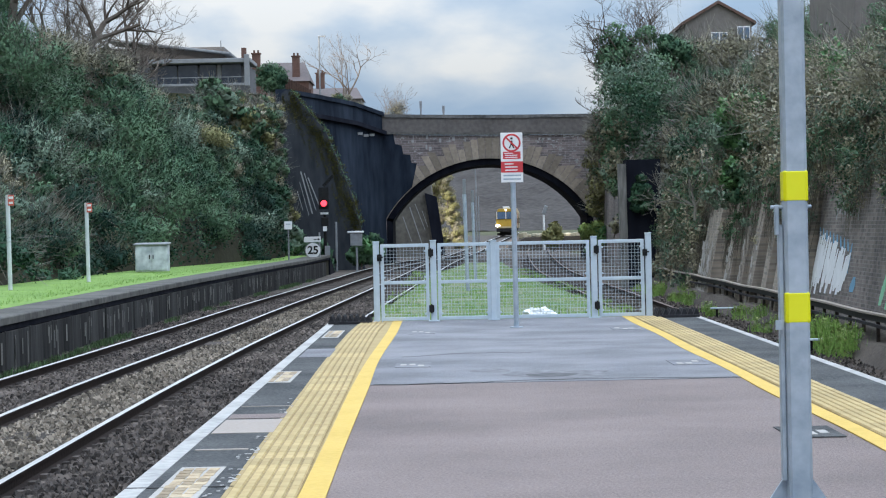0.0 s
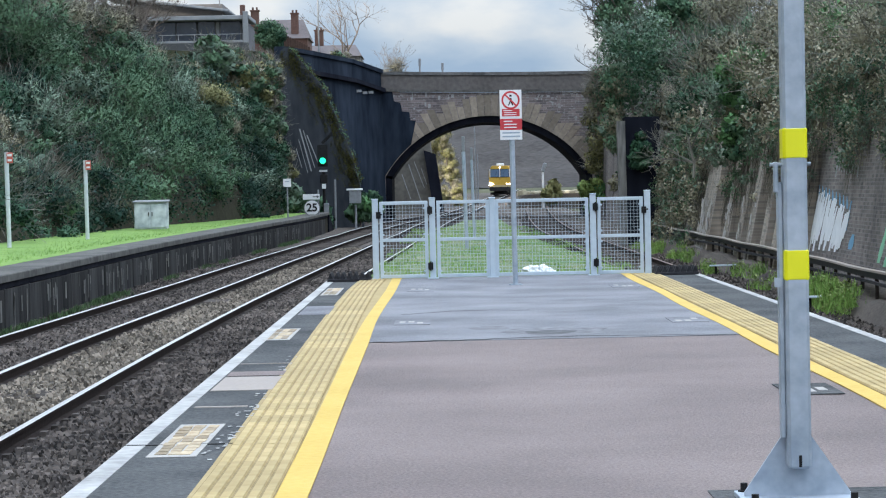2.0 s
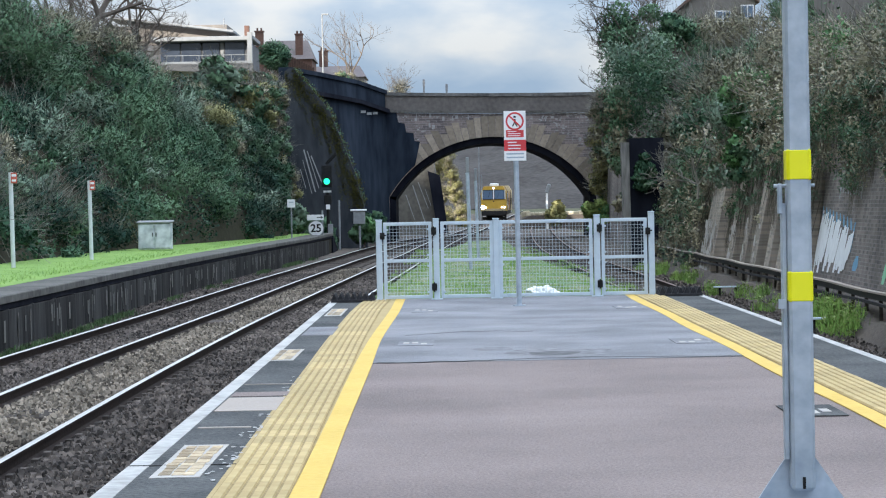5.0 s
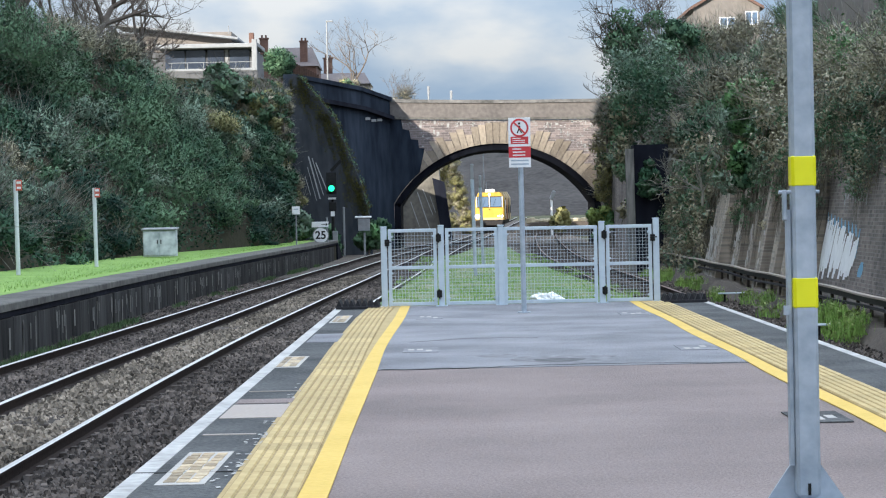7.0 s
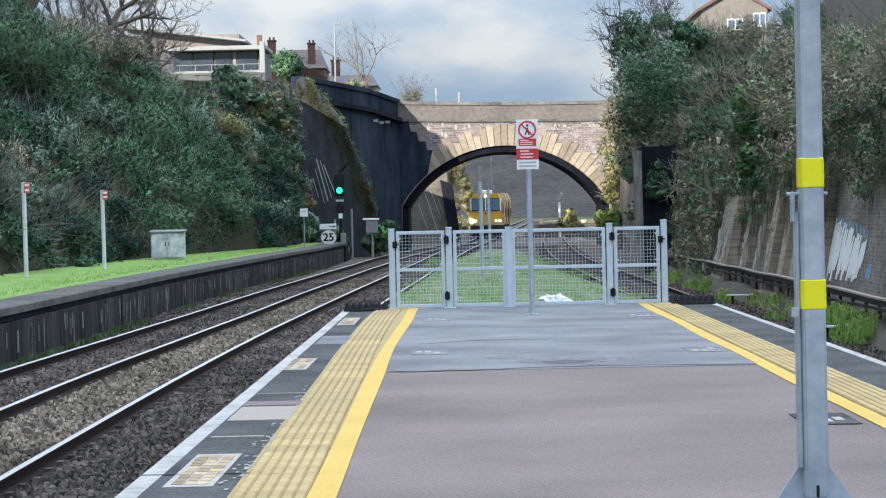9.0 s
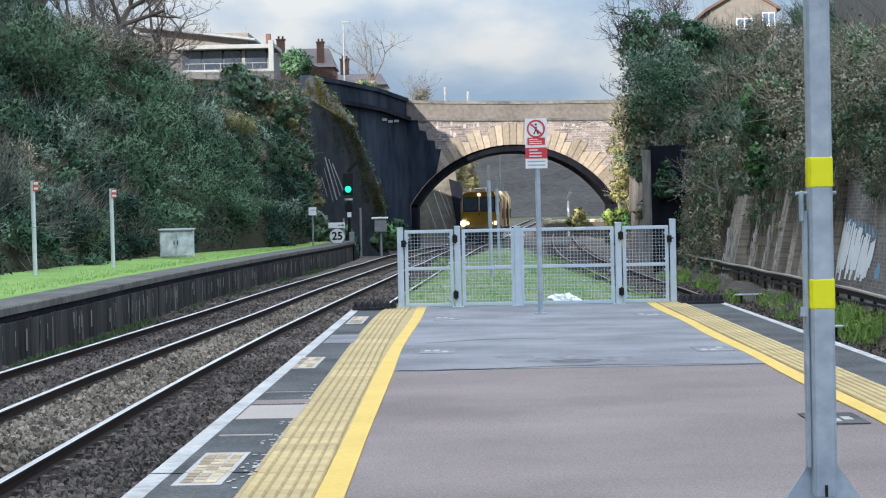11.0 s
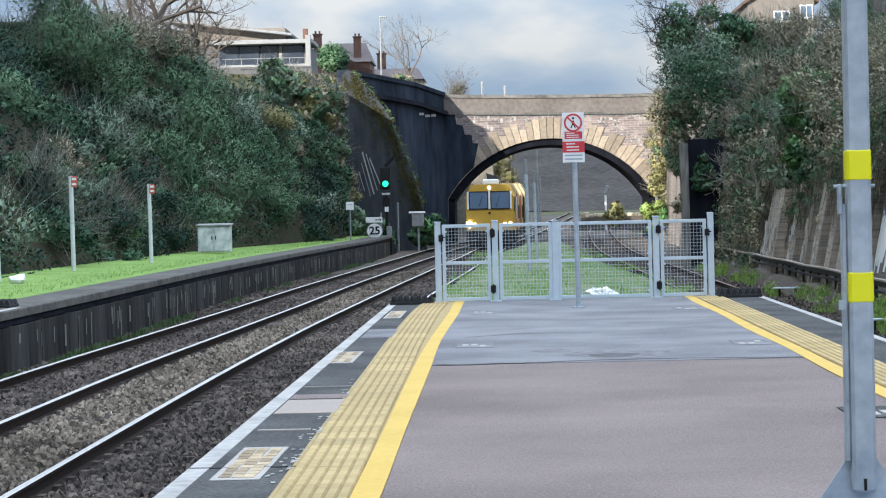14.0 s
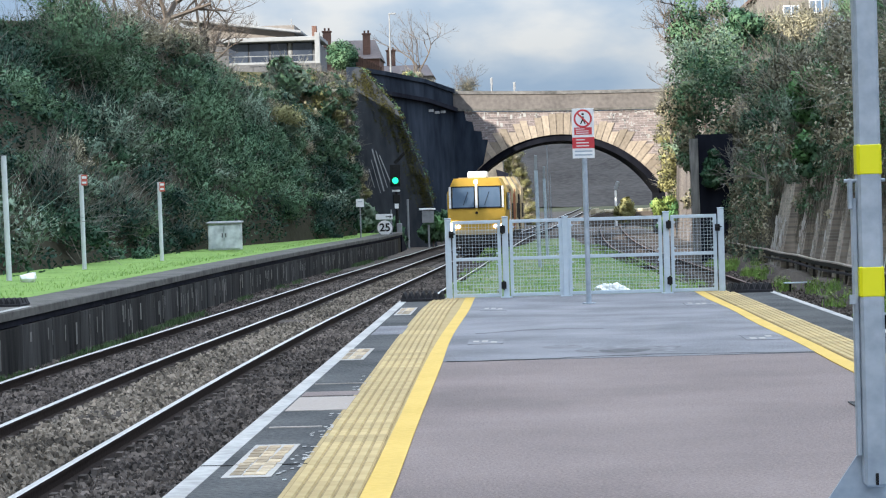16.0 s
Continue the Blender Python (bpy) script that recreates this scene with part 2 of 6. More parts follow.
    blade_dull=mat("blade_dull", (0.03, 0.065, 0.025), (0.09, 0.14, 0.06), 3, 0.8, 0.0, rand=0.35, island=True),
    white_post=mat("white_post", (0.5, 0.53, 0.55), (0.66, 0.69, 0.7), 5, 0.6, 0.02),
    damp=mat("damp", (0.095, 0.094, 0.1), (0.225, 0.223, 0.237), 9, 0.85, 0.05, spread=0.12),
    damp_dark=mat("damp_dark", (0.05, 0.05, 0.055), (0.13, 0.128, 0.135), 9, 0.85, 0.05, spread=0.14),
    rubble=mat("rubble", (0.35, 0.3, 0.2), (0.6, 0.53, 0.4), 5, 0.9, 0.2, rand=0.2),
    wood_dark=mat("wood_dark", (0.05, 0.032, 0.025), (0.11, 0.07, 0.055), 6, 0.9, 0.1),
    coping_dark=mat("coping_dark", (0.045, 0.043, 0.04), (0.15, 0.145, 0.132), 5, 0.9, 0.2, big=0.5, big_scale=0.8, spread=0.18),
    parapet=mat("parapet", (0.068, 0.062, 0.06), (0.18, 0.163, 0.153), 4, 0.9, 0.2, big=0.5, big_scale=0.5),
    face_streak=mat("face_streak", (0.05, 0.05, 0.05), (0.24, 0.232, 0.215), 8, 0.9, 0.1, spread=0.16),
    moss_tuft=mat("moss_tuft", (0.035, 0.036, 0.014), (0.095, 0.09, 0.03), 1.2, 0.9, 0.0, rand=0.3, island=True),
    brick_fleck=mat("brick_fleck", (0.2, 0.2, 0.2), (0.4, 0.4, 0.39), 8, 0.9, 0.1),
    creeper_stem=mat("creeper_stem", (0.075, 0.07, 0.056), (0.19, 0.17, 0.135), 2, 0.95, 0.0, rand=0.4, island=True),
    leaf_weed=leaf_mat("leaf_weed", (0.14, 0.2, 0.055), (0.28, 0.36, 0.11)),
    far_wood=mat("far_wood", (0.04, 0.036, 0.034), (0.085, 0.078, 0.073), 0.8, 1, 0.0, big=0.4, big_scale=0.04, spread=0.15),
)


def weathered(name, squeeze):
    """Draw a material's stains out into upright runs."""
    nt = M[name].node_tree
    for t in [n for n in nt.nodes if n.type == "TEX_NOISE"]:
        mp = nt.nodes.new("ShaderNodeMapping")
        mp.inputs["Scale"].default_value = (1, 1, squeeze)
        old = t.inputs["Vector"].links[0].from_socket
        nt.links.new(old, mp.inputs[0])
        nt.links.new(mp.outputs[0], t.inputs["Vector"])


for name, squeeze in (("concrete", 0.1), ("face_streak", 0.15), ("brick_wall", 0.35), ("brick_pier", 0.2), ("slate_wall", 0.3), ("brick_black", 0.3), ("wing_black", 0.25)):
    weathered(name, squeeze)


# ---- building helpers ----
def part(name, bm, material, parent=None, label="", smooth=False):
    """Links a bmesh as one mesh object under a thing or a part."""
    me = bpy.data.meshes.new(name)
    bm.to_mesh(me)
    bm.free()
    me.materials.append(M[material])
    if smooth:
        for p in me.polygons:
            p.use_smooth = True
    ob = new(name, me)
    ob.parent = parent
    return tagged(ob, label)


def raw(name, verts, faces, materials, parent=None, idx=None, label=""):
    me = bpy.data.meshes.new(name)
    me.from_pydata(verts, [], faces)
    for m in materials:
        me.materials.append(M[m])
    if idx is not None:
        me.polygons.foreach_set("material_index", np.asarray(idx, dtype=np.int32))
    me.update()
    ob = new(name, me)
    ob.parent = parent
    return tagged(ob, label)


def thing(name, x, y, z, label, category, group="", kind="", rz=0):
    ob = new(name)
    ob.empty_display_size = 0.2
    ob.matrix_basis = pose(x, y, z, 0, 0, rz)
    return tagged(ob, label, category, group, kind)


def box(bm, cx, cy, cz, sx, sy, sz, bevel=0.0, m=None):
    """Adds a box given by centre and size."""
    mm = Matrix.Translation((cx, cy, cz)) @ (m or Matrix()) @ Matrix.Diagonal((sx, sy, sz, 1))
    r = bmesh.ops.create_cube(bm, size=1, matrix=mm)
    if bevel:
        edges = list({e for v in r["verts"] for e in v.link_edges})
        bmesh.ops.bevel(bm, geom=edges, offset=bevel, segments=1, affect="EDGES")
    return bm


def rod(bm, a, b, r1, r2=None, n=10):
    """Adds a round bar from a to b."""
    a, b = Vector(a), Vector(b)
    d = b - a
    q = d.to_track_quat("Z", "Y").to_matrix().to_4x4()
    bmesh.ops.create_cone(bm, cap_ends=True, segments=n, radius1=r1, radius2=r1 if r2 is None else r2, depth=d.length, matrix=Matrix.Translation((a + b) / 2) @ q)
    return bm


def B():
    return bmesh.new()


def prism(bm, pts, y0, y1):
    """Adds a solid with the outline pts (x, z), from y0 to y1."""
    lo = [bm.verts.new((x, y0, z)) for x, z in pts]
    hi = [bm.verts.new((x, y1, z)) for x, z in pts]
    bm.faces.new(lo)
    bm.faces.new(hi[::-1])
    for i in range(len(pts)):
        j = (i + 1) % len(pts)
        bm.faces.new((lo[j], lo[i], hi[i], hi[j]))
    return bm


def curve_x(pts, y):
    """X on a smooth line through pts (x, y) given in order of y."""
    ys, xs = [p[1] for p in pts], [p[0] for p in pts]
    if y <= ys[0]:
        return xs[0] + (y - ys[0]) * (xs[1] - xs[0]) / (ys[1] - ys[0])
    if y >= ys[-1]:
        return xs[-1] + (y - ys[-1]) * (xs[-1] - xs[-2]) / (ys[-1] - ys[-2])
    i = max(k for k in range(len(ys) - 1) if ys[k] <= y)
    t = (y - ys[i]) / (ys[i + 1] - ys[i])
    def slope(k):
        a, b = max(0, k - 1), min(len(ys) - 1, k + 1)
        return (xs[b] - xs[a]) / (ys[b] - ys[a])
    h = ys[i + 1] - ys[i]
    m0, m1 = slope(i) * h, slope(i + 1) * h
    return (2*t**3 - 3*t*t + 1) * xs[i] + (t**3 - 2*t*t + t) * m0 + (3*t*t - 2*t**3) * xs[i + 1] + (t**3 - t*t) * m1


def grade(y):
    """Height of the line above the level of the station."""
    return 0.0052 * max(0.0, y - 110.0)


def sweep(name, line, y0, y1, step, profile, material, parent=None, off=0.0, closed=True, rise=grade, label=""):
    """A solid with the cross-section profile (x, z) drawn along the line from y0 to y1."""
    n = max(2, int((y1 - y0) / step) + 1)
    ys = [y0 + (y1 - y0) * i / (n - 1) for i in range(n)]
    k = len(profile)
    verts, faces = [], []
    for y in ys:
        x = curve_x(line, y) + off
        verts += [(x + px, y, pz + rise(y)) for px, pz in profile]
    for i in range(n - 1):
        for j in range(k if closed else k - 1):
            a, b = i * k + j, i * k + (j + 1) % k
            faces.append((a, b, b + k, a + k))
    if closed:
        faces += [tuple(range(k))[::-1], tuple((n - 1) * k + j for j in range(k))]
    return raw(name, verts, faces, [material], parent, label=label)


# ---- lines of the plan (x, y) ----
NEAR = [(-3.36, 0), (-3.36, 30), (-3.2, 45), (-2.98, 55), (-2.6, 70), (-2.15, 86), (-1.75, 101), (-0.25, 141), (1.85, 181), (4.4, 233), (7.5, 296), (10.5, 360)]
FAR = [(-6.36, 0), (-6.36, 32), (-6.05, 46), (-5.8, 56), (-5.5, 71), (-5.05, 87), (-4.5, 105), (-3.65, 124), (-2.3, 141), (-0.65, 155), (1.1, 171)]
SIDE = [(5.2, 0), (5.2, 60), (5.2, 90), (5.25, 117), (5.8, 144), (7.0, 181), (9.2, 225), (12.0, 270)]
LEFT_EDGE = [(-7.75, 0), (-7.75, 44), (-7.75, 62), (-7.45, 80), (-7.05, 97), (-6.5, 114)]
RAIL = -0.84
HALF = 0.745

# ---- ground ----
ground = raw("ground", *[
    [(x, y, -1.2 + (0.0052 * max(0, y - 110) if y < 420 else 1.6)) for y in (-300, -60, 0, 60, 110, 160, 220, 300, 420, 900, 3000) for x in (-2500, -300, -60, 0, 60, 300, 2500)],
    [(r * 7 + c, r * 7 + c + 1, r * 7 + c + 8, r * 7 + c + 7) for r in range(10) for c in range(6)]], ["moss_ground"])
tagged(ground, "dull mossy earth and cinders along the railway", "ground", kind="structure")
track_bed = sweep("ballast_bed", [(0, 0), (0, 1)], -20, 330, 3, [(-9.5, -1.19), (9.4, -1.19), (9.4, -1.05), (5.0, -1.045), (-1.0, -1.045), (-8.2, -1.045), (-9.5, -1.05)], "ballast")
tagged(track_bed, "brown and grey stone ballast between the rails", "ballast", kind="structure")


def track(name, line, y0, y1, label, head, y_sleepers):
    t = thing(name, 0, 0, 0, label, "railway track", kind="structure")
    for s in (-HALF, HALF):
        w = 0.036
        sweep("rail", line, y0, y1, 2.5, [(-0.07, -0.16), (0.07, -0.16), (0.07, -0.145), (0.012, -0.125), (0.012, -0.04), (w, -0.034), (w, -0.006), (-w, -0.006), (-w, -0.034), (-0.012, -0.04), (-0.012, -0.125), (-0.07, -0.145)], "rail_rust", t, s, rise=lambda y: RAIL + grade(y))
        sweep("rail_head", line, y0, y1, 2.5, [(-w, -0.0055), (w, -0.0055), (w * 0.7, 0.002), (-w * 0.7, 0.002)], head, t, s, rise=lambda y: RAIL + grade(y), label="polished running surface")
    bm = B()
    box(bm, 0, 0, -0.075, 2.5, 0.24, 0.15, 0.015)
    for s in (-HALF, HALF):
        box(bm, s - 0.13, 0, 0.02, 0.07, 0.16, 0.05)
        box(bm, s + 0.13, 0, 0.02, 0.07, 0.16, 0.05)
    first = part("sleeper", bm, "sleeper", t)
    y = y_sleepers[0]
    first.matrix_basis = pose(curve_x(line, y), y, RAIL - 0.155)
    while y < y_sleepers[1]:
        y += 0.66
        o = new("sleeper", first.data)
        o.parent = t
        o.matrix_basis = pose(curve_x(line, y), y + random.uniform(-0.02, 0.02), RAIL - 0.155 + random.uniform(-0.01, 0.01) + grade(y), 0, 0, random.uniform(-0.6, 0.6))
    return t


track("track_near", NEAR, -15, 350, "railway track with polished rails beside the platform", "rail_top", (16, 150))
track("track_far", FAR, -15, 170, "railway track with polished rails along the disused platform", "rail_top", (22, 150))
track("track_side", SIDE, -15, 260, "curving siding track with dull rusty rails", "rust_top", (25, 150))

# loose ballast stones near the camera
def stones(name, spots, seed, size, label, material="stone"):
    rng = np.random.default_rng(seed)
    base = np.array([(1, 0, -0.3), (-0.5, 0.87, -0.3), (-0.5, -0.87, -0.3), (0.25, 0.3, 0.75), (-0.5, -0.2, 0.7)])
    tri = np.array([(0, 1, 3), (1, 4, 3), (1, 2, 4), (2, 0, 4), (0, 3, 4)])
    p = np.array(spots)
    count = len(p)
    a = rng.uniform(0, 6.28, count)
    s = rng.uniform(size[0], size[1], (count, 1)) * rng.uniform(0.6, 1.3, (count, 3))
    v = base[None] * s[:, None, :]
    c, si = np.cos(a)[:, None], np.sin(a)[:, None]
    v = np.stack([v[..., 0] * c - v[..., 1] * si, v[..., 0] * si + v[..., 1] * c, v[..., 2]], -1) + p[:, None, :]
    f = tri[None] + 5 * np.arange(count)[:, None, None]
    return tagged(raw(name, v.reshape(-1, 3).tolist(), f.reshape(-1, 3).tolist(), [material]), label, "ballast", kind="stuff")


rng = np.random.default_rng(3)
dark, buff, side = [], [], []
for y in 15 + 75 * rng.random(125000) ** 1.7:
    x = rng.uniform(-8.1, -2.2)
    n, f = curve_x(NEAR, y), curve_x(FAR, y)
    d = min(abs(x - n), abs(x - f))
    if abs(d - HALF) < 0.11:
        continue
    if d < 1.25 and not (f + HALF < x < n - HALF and d > 0.9):
        gap = abs(((y - (16 if abs(x - n) < abs(x - f) else 22)) / 0.66 + 0.5) % 1 - 0.5) * 0.66
        if gap < 0.12 and rng.random() < 0.45:
            continue
        dark.append((x, y, -1.02 + rng.uniform(0, 0.04)))
    elif f < x < n:
        buff.append((x, y, -1.0 + 0.05 * (1 - abs(x - (n + f) / 2) / 0.6) + rng.uniform(-0.02, 0.04)))
    else:
        dark.append((x, y, -1.02 + rng.uniform(0, 0.05)))
for y in 26 + 60 * rng.random(14000):
    x = rng.uniform(4.1, 7.6)
    if abs(abs(x - curve_x(SIDE, y)) - HALF) > 0.1:
        side.append((x, y, -1.03 + rng.uniform(0, 0.05)))
stones("ballast_stones", dark, 5, (0.026, 0.055), "loose dark brown and grey ballast stones")
stones("ballast_heap", buff, 6, (0.024, 0.05), "paler buff ballast heaped between the two tracks", "stone_buff")
stones("siding_stones", side, 7, (0.025, 0.05), "loose weathered ballast stones beside the siding")
bm = B()
box(bm, 0, 0, 0, 0.5, 1.1, 0.05, 0.01)
cb = part("trough_lid", bm, "sleeper")
cb.matrix_basis = pose(-4.9, 27.5, -0.945)
tagged(cb, "flat grey concrete lid lying in the ballast", "concrete lid", "lids between the tracks")
c2 = new("trough_lid", cb.data)
c2.matrix_basis = pose(-4.8, 49.5, -0.945)
tagged(c2, "flat grey concrete lid lying in the ballast", "concrete lid", "lids between the tracks")

# ---- island platform ----
PL, PR = -1.79, 3.74
PEND = 35.65
platform = thing("platform", 0, 0, 0, "asphalt island platform with painted edges and a ramped end", "platform", kind="structure")
bm = B()
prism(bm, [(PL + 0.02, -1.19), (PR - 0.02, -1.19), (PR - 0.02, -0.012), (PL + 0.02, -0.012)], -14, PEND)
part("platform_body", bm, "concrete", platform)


def strip(name, pts, z, material, parent, thick=0.008, label=""):
    """A thin flat layer on the platform; pts are rows (y, x_left, x_right)."""
    bm = B()
    rows = [[bm.verts.new(p) for p in ((l, y, z), (r, y, z), (r, y, z - thick), (l, y, z - thick))] for y, l, r in pts]
    for a, b in zip(rows, rows[1:]):
        for i in range(4):
            j = (i + 1) % 4
            bm.faces.new((a[i], a[j], b[j], b[i]))
    bm.faces.new(rows[0][::-1])
    bm.faces.new(rows[-1])
    return part(name, bm, material, parent, label)


# edges of the tactile strips and yellow lines along the platform
def lt(y): return curve_x([(-1.18, 0), (-1.18, 11), (-1.22, 15.4), (-1.26, 20.8), (-1.3, 25.1), (-1.32, 31.8), (-1.3, 34)], y)
def ly0(y): return curve_x([(-0.8, 0), (-0.8, 11), (-0.82, 15.3), (-0.86, 20.6), (-0.865, 25), (-0.82, 31.5), (-0.82, 34)], y)
def ly1(y): return curve_x([(-0.65, 0), (-0.65, 11), (-0.68, 15.3), (-0.705, 20.6), (-0.735, 25), (-0.68, 31.5), (-0.68, 34)], y)
def ry0(y): return 2.605 + 0.015 * math.sin(y * 0.9)
def ry1(y): return 2.745 + 0.01 * math.sin(y * 0.9)
def rt(y): return 3.14
YS = [-14 + 1.5 * i for i in range(33)]
YS = [y for y in YS if y < PEND] + [PEND]
strip("edge_surface", [(y, PL + 0.115, lt(y)) for y in YS], -0.002, "asphalt_dark", platform, label="dark patched asphalt edge strip")
strip("edge_surface", [(y, rt(y) + 0.0, PR - 0.09) for y in YS], -0.002, "asphalt_dark", platform, label="dark patched asphalt edge strip")
strip("white_line", [(y, PL, PL + 0.115) for y in YS], 0.001, "white_line", platform, label="worn white painted edge line")
strip("white_line", [(y, PR - 0.09, PR) for y in YS], 0.001, "white_line", platform, label="worn white painted edge line")
NEW0 = 21.2
strip("surface", [(y, ly0(y), ry1(y)) for y in YS if y < NEW0] + [(NEW0, ly0(NEW0), ry1(NEW0))], -0.003, "asphalt_old", platform, label="pinkish grey worn asphalt")
strip("surface", [(NEW0, ly0(NEW0), ry1(NEW0))] + [(y, ly0(y), ry1(y)) for y in YS if y > NEW0], 0.002, "asphalt_new", platform, label="blue-grey newer asphalt")
YY = [-14 + i for i in range(50) if -14 + i < PEND] + [PEND]
strip("yellow_line", [(y, ly0(y), ly1(y)) for y in YY], 0.006, "yellow_line", platform, label="yellow painted line")
strip("yellow_line", [(y, ry0(y), ry1(y)) for y in YY], 0.006, "yellow_line", platform, label="yellow painted line")
strip("joint", [(y, lt(y) - 0.025, ly0(y) + 0.002) for y in YY], 0.001, "tactile", platform, label="buff mortar bed")
strip("joint", [(y, ry1(y) - 0.002, rt(y) + 0.01) for y in YY], 0.001, "tactile", platform, label="buff mortar bed")
# ribbed slabs
bm = B()
box(bm, 0, 0, 0.004, 0.378, 0.398, 0.008)
for i in range(6):
    x = -0.1575 + 0.063 * i
    prism(bm, [(x - 0.026, 0.0075), (x + 0.026, 0.0075), (x + 0.02, 0.017), (x - 0.02, 0.017)], -0.198, 0.198)
slab = part("tactile_slab", bm, "tactile", platform)
slab.data.materials.append(M["groove"])  # darker colour paints the shade between the ribs
for p in slab.data.polygons:
    p.material_index = int(p.normal.z > 0.9 and p.center.z < 0.01)
slab.matrix_basis = pose(lt(-6.4) + 0.192, -6.2, 0)
y = -6.0
while y < PEND - 0.4:
    for f, o in ((lt, 0.192), (rt, -0.192)):
        s = new("tactile_slab", slab.data)
        s.parent = platform
        a = math.degrees(math.atan((f(y + 0.5) - f(y - 0.5))))
        s.matrix_basis = pose(f(y) + o, y + 0.2, 0.001 + random.uniform(0, 0.002), 0, 0, -a)
    y += 0.4


# ---- disused platform on the far side ----
disused = thing("platform_disused", 0, 0, 0, "disused platform with mossy grass top and stained concrete face", "platform", kind="structure")
sweep("platform_body", LEFT_EDGE, -15, 124, 3, [(-6.5, -1.19), (0, -1.19), (0, -0.14), (-6.5, -0.03)], "earth", disused)
sweep("coping", LEFT_EDGE, -15, 124, 2.2, [(-0.9, -0.14), (0.1, -0.14), (0.1, -0.02), (0.08, 0.0), (-0.9, 0.0)], "coping_dark", disused, label="grey weathered coping stones")
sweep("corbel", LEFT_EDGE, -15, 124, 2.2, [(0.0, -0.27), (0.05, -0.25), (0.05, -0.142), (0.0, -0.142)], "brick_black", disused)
sweep("grass_top", LEFT_EDGE, -15, 122, 1.0, [(-6.0, -0.1), (-0.8, -0.1), (-0.84, 0.006), (-1.2, 0.03), (-2.2, 0.06), (-6.0, 0.12)], "grass", disused, label="bright mossy grass")
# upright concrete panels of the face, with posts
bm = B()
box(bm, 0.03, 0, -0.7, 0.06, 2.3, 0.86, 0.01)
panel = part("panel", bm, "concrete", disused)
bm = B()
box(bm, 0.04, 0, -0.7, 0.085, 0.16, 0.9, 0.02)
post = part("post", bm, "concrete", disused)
y, first = 18.0, True
while y < 122:
    x = curve_x(LEFT_EDGE, y)
    a = -math.degrees(math.atan(curve_x(LEFT_EDGE, y + 0.5) - curve_x(LEFT_EDGE, y - 0.5)))
    for o, dy in ((panel, 0.0), (post, 1.22)):
        q = o if first else new(o.name.split(".")[0], o.data)
        q.parent = disused
        q.matrix_basis = pose(x + random.uniform(0, 0.012), y + dy, 0, 0, 0, a)
    first = False
    y += 2.44
rs = random.Random(17)
bm = B()
for k in range(130):
    y = rs.uniform(30, 108)
    h = rs.uniform(0.15, 0.6)
    box(bm, curve_x(LEFT_EDGE, y) + 0.078, y, -0.33 - h / 2 - rs.uniform(0, 0.15), 0.004, rs.uniform(0.03, 0.15), h)
part("lime_streak", bm, "face_streak", disused, "pale vertical lime streaks on the face")
# the part still in use, towards the station: white edge line
bm = B()
for k in range(17):
    y = -14 + 3 * k
    box(bm, -7.73, y + 1.5, 0.003, 0.12, 3.0, 0.004)
part("white_line", bm, "white_line", disused, "worn white painted edge line")
# ramp at the end
bm = B()
e = curve_x(LEFT_EDGE, 124) + 0.08
prism(bm, [(124, -1.19), (124, -0.01), (130, -0.98), (130, -1.19)], -3.2, 0)
bmesh.ops.transform(bm, matrix=Matrix(((0, 1, 0, e), (1, 0, 0, 0), (0, 0, 1, 0), (0, 0, 0, 1))), verts=bm.verts)
part("ramp", bm, "brick_black", disused, "dark brick end ramp")

# ---- bridge ----
BY = 150.0
ACX, ARAD, ASPR, RISE = 2.8, 6.55, 1.97, 3.72  # arch centre, half span, springing, rise


def arch_z(x):
    """Height of the segmental soffit at x."""
    r, rise = ARAD, RISE
    R = (r * r + rise * rise) / (2 * rise)
    return ASPR + rise - R + math.sqrt(max(0, R * R - (x - ACX) ** 2))


bridge = thing("road_bridge", 0, 0, 0, "brick road bridge with a wide stone-ringed arch", "bridge")
XL, XR, ZT = -6.2, 16.0, 8.33
def deck(x): return ZT + 0.0014 * (x - 9) ** 2
xs = [XL + (ACX - ARAD - XL) * i / 4 for i in range(5)] + [ACX + ARAD * math.sin(math.pi * (i / 40 - 0.5)) for i in range(1, 40)] + [ACX + ARAD + (XR - ACX - ARAD) * i / 6 for i in range(7)]
verts, faces = [], []
for yy in (BY, BY + 8):
    for x in xs:
        inside = abs(x - ACX) < ARAD - 1e-6
        verts += [(x, yy, arch_z(x) if inside else -1.19), (x, yy, deck(x) - 1.25)]
n = len(xs)
for i in range(n - 1):
    a, b = 2 * i, 2 * (i + 1)
    faces += [(a, b, b + 1, a + 1), (a + 2 * n, a + 1 + 2 * n, b + 1 + 2 * n, b + 2 * n), (a + 1, b + 1, b + 1 + 2 * n, a + 1 + 2 * n), (a, a + 2 * n, b + 2 * n, b)]
raw("spandrel", verts, faces, ["brick_brown"], bridge)
# parapet, string course and cap follow the deck
for nm, z0, z1, out, m in (("string_course", -1.22, -1.08, 0.16, "coping_dark"), ("parapet", -1.08, -0.16, 0.02, "parapet"), ("parapet_cap", -0.16, 0.04, 0.1, "coping")):
    vs, fs = [], []
    xx = [XL + (XR - XL) * i / 24 for i in range(25)]
    for x in xx:
        vs += [(x, BY - out, deck(x) + z0), (x, BY - out, deck(x) + z1), (x, BY + 0.45, deck(x) + z1), (x, BY + 0.45, deck(x) + z0)]
    for i in range(24):
        for j in range(4):
            k = (j + 1) % 4
            fs.append((4 * i + j, 4 * i + k, 4 * i + 4 + k, 4 * i + 4 + j))
    raw(nm, vs, fs, [m], bridge)
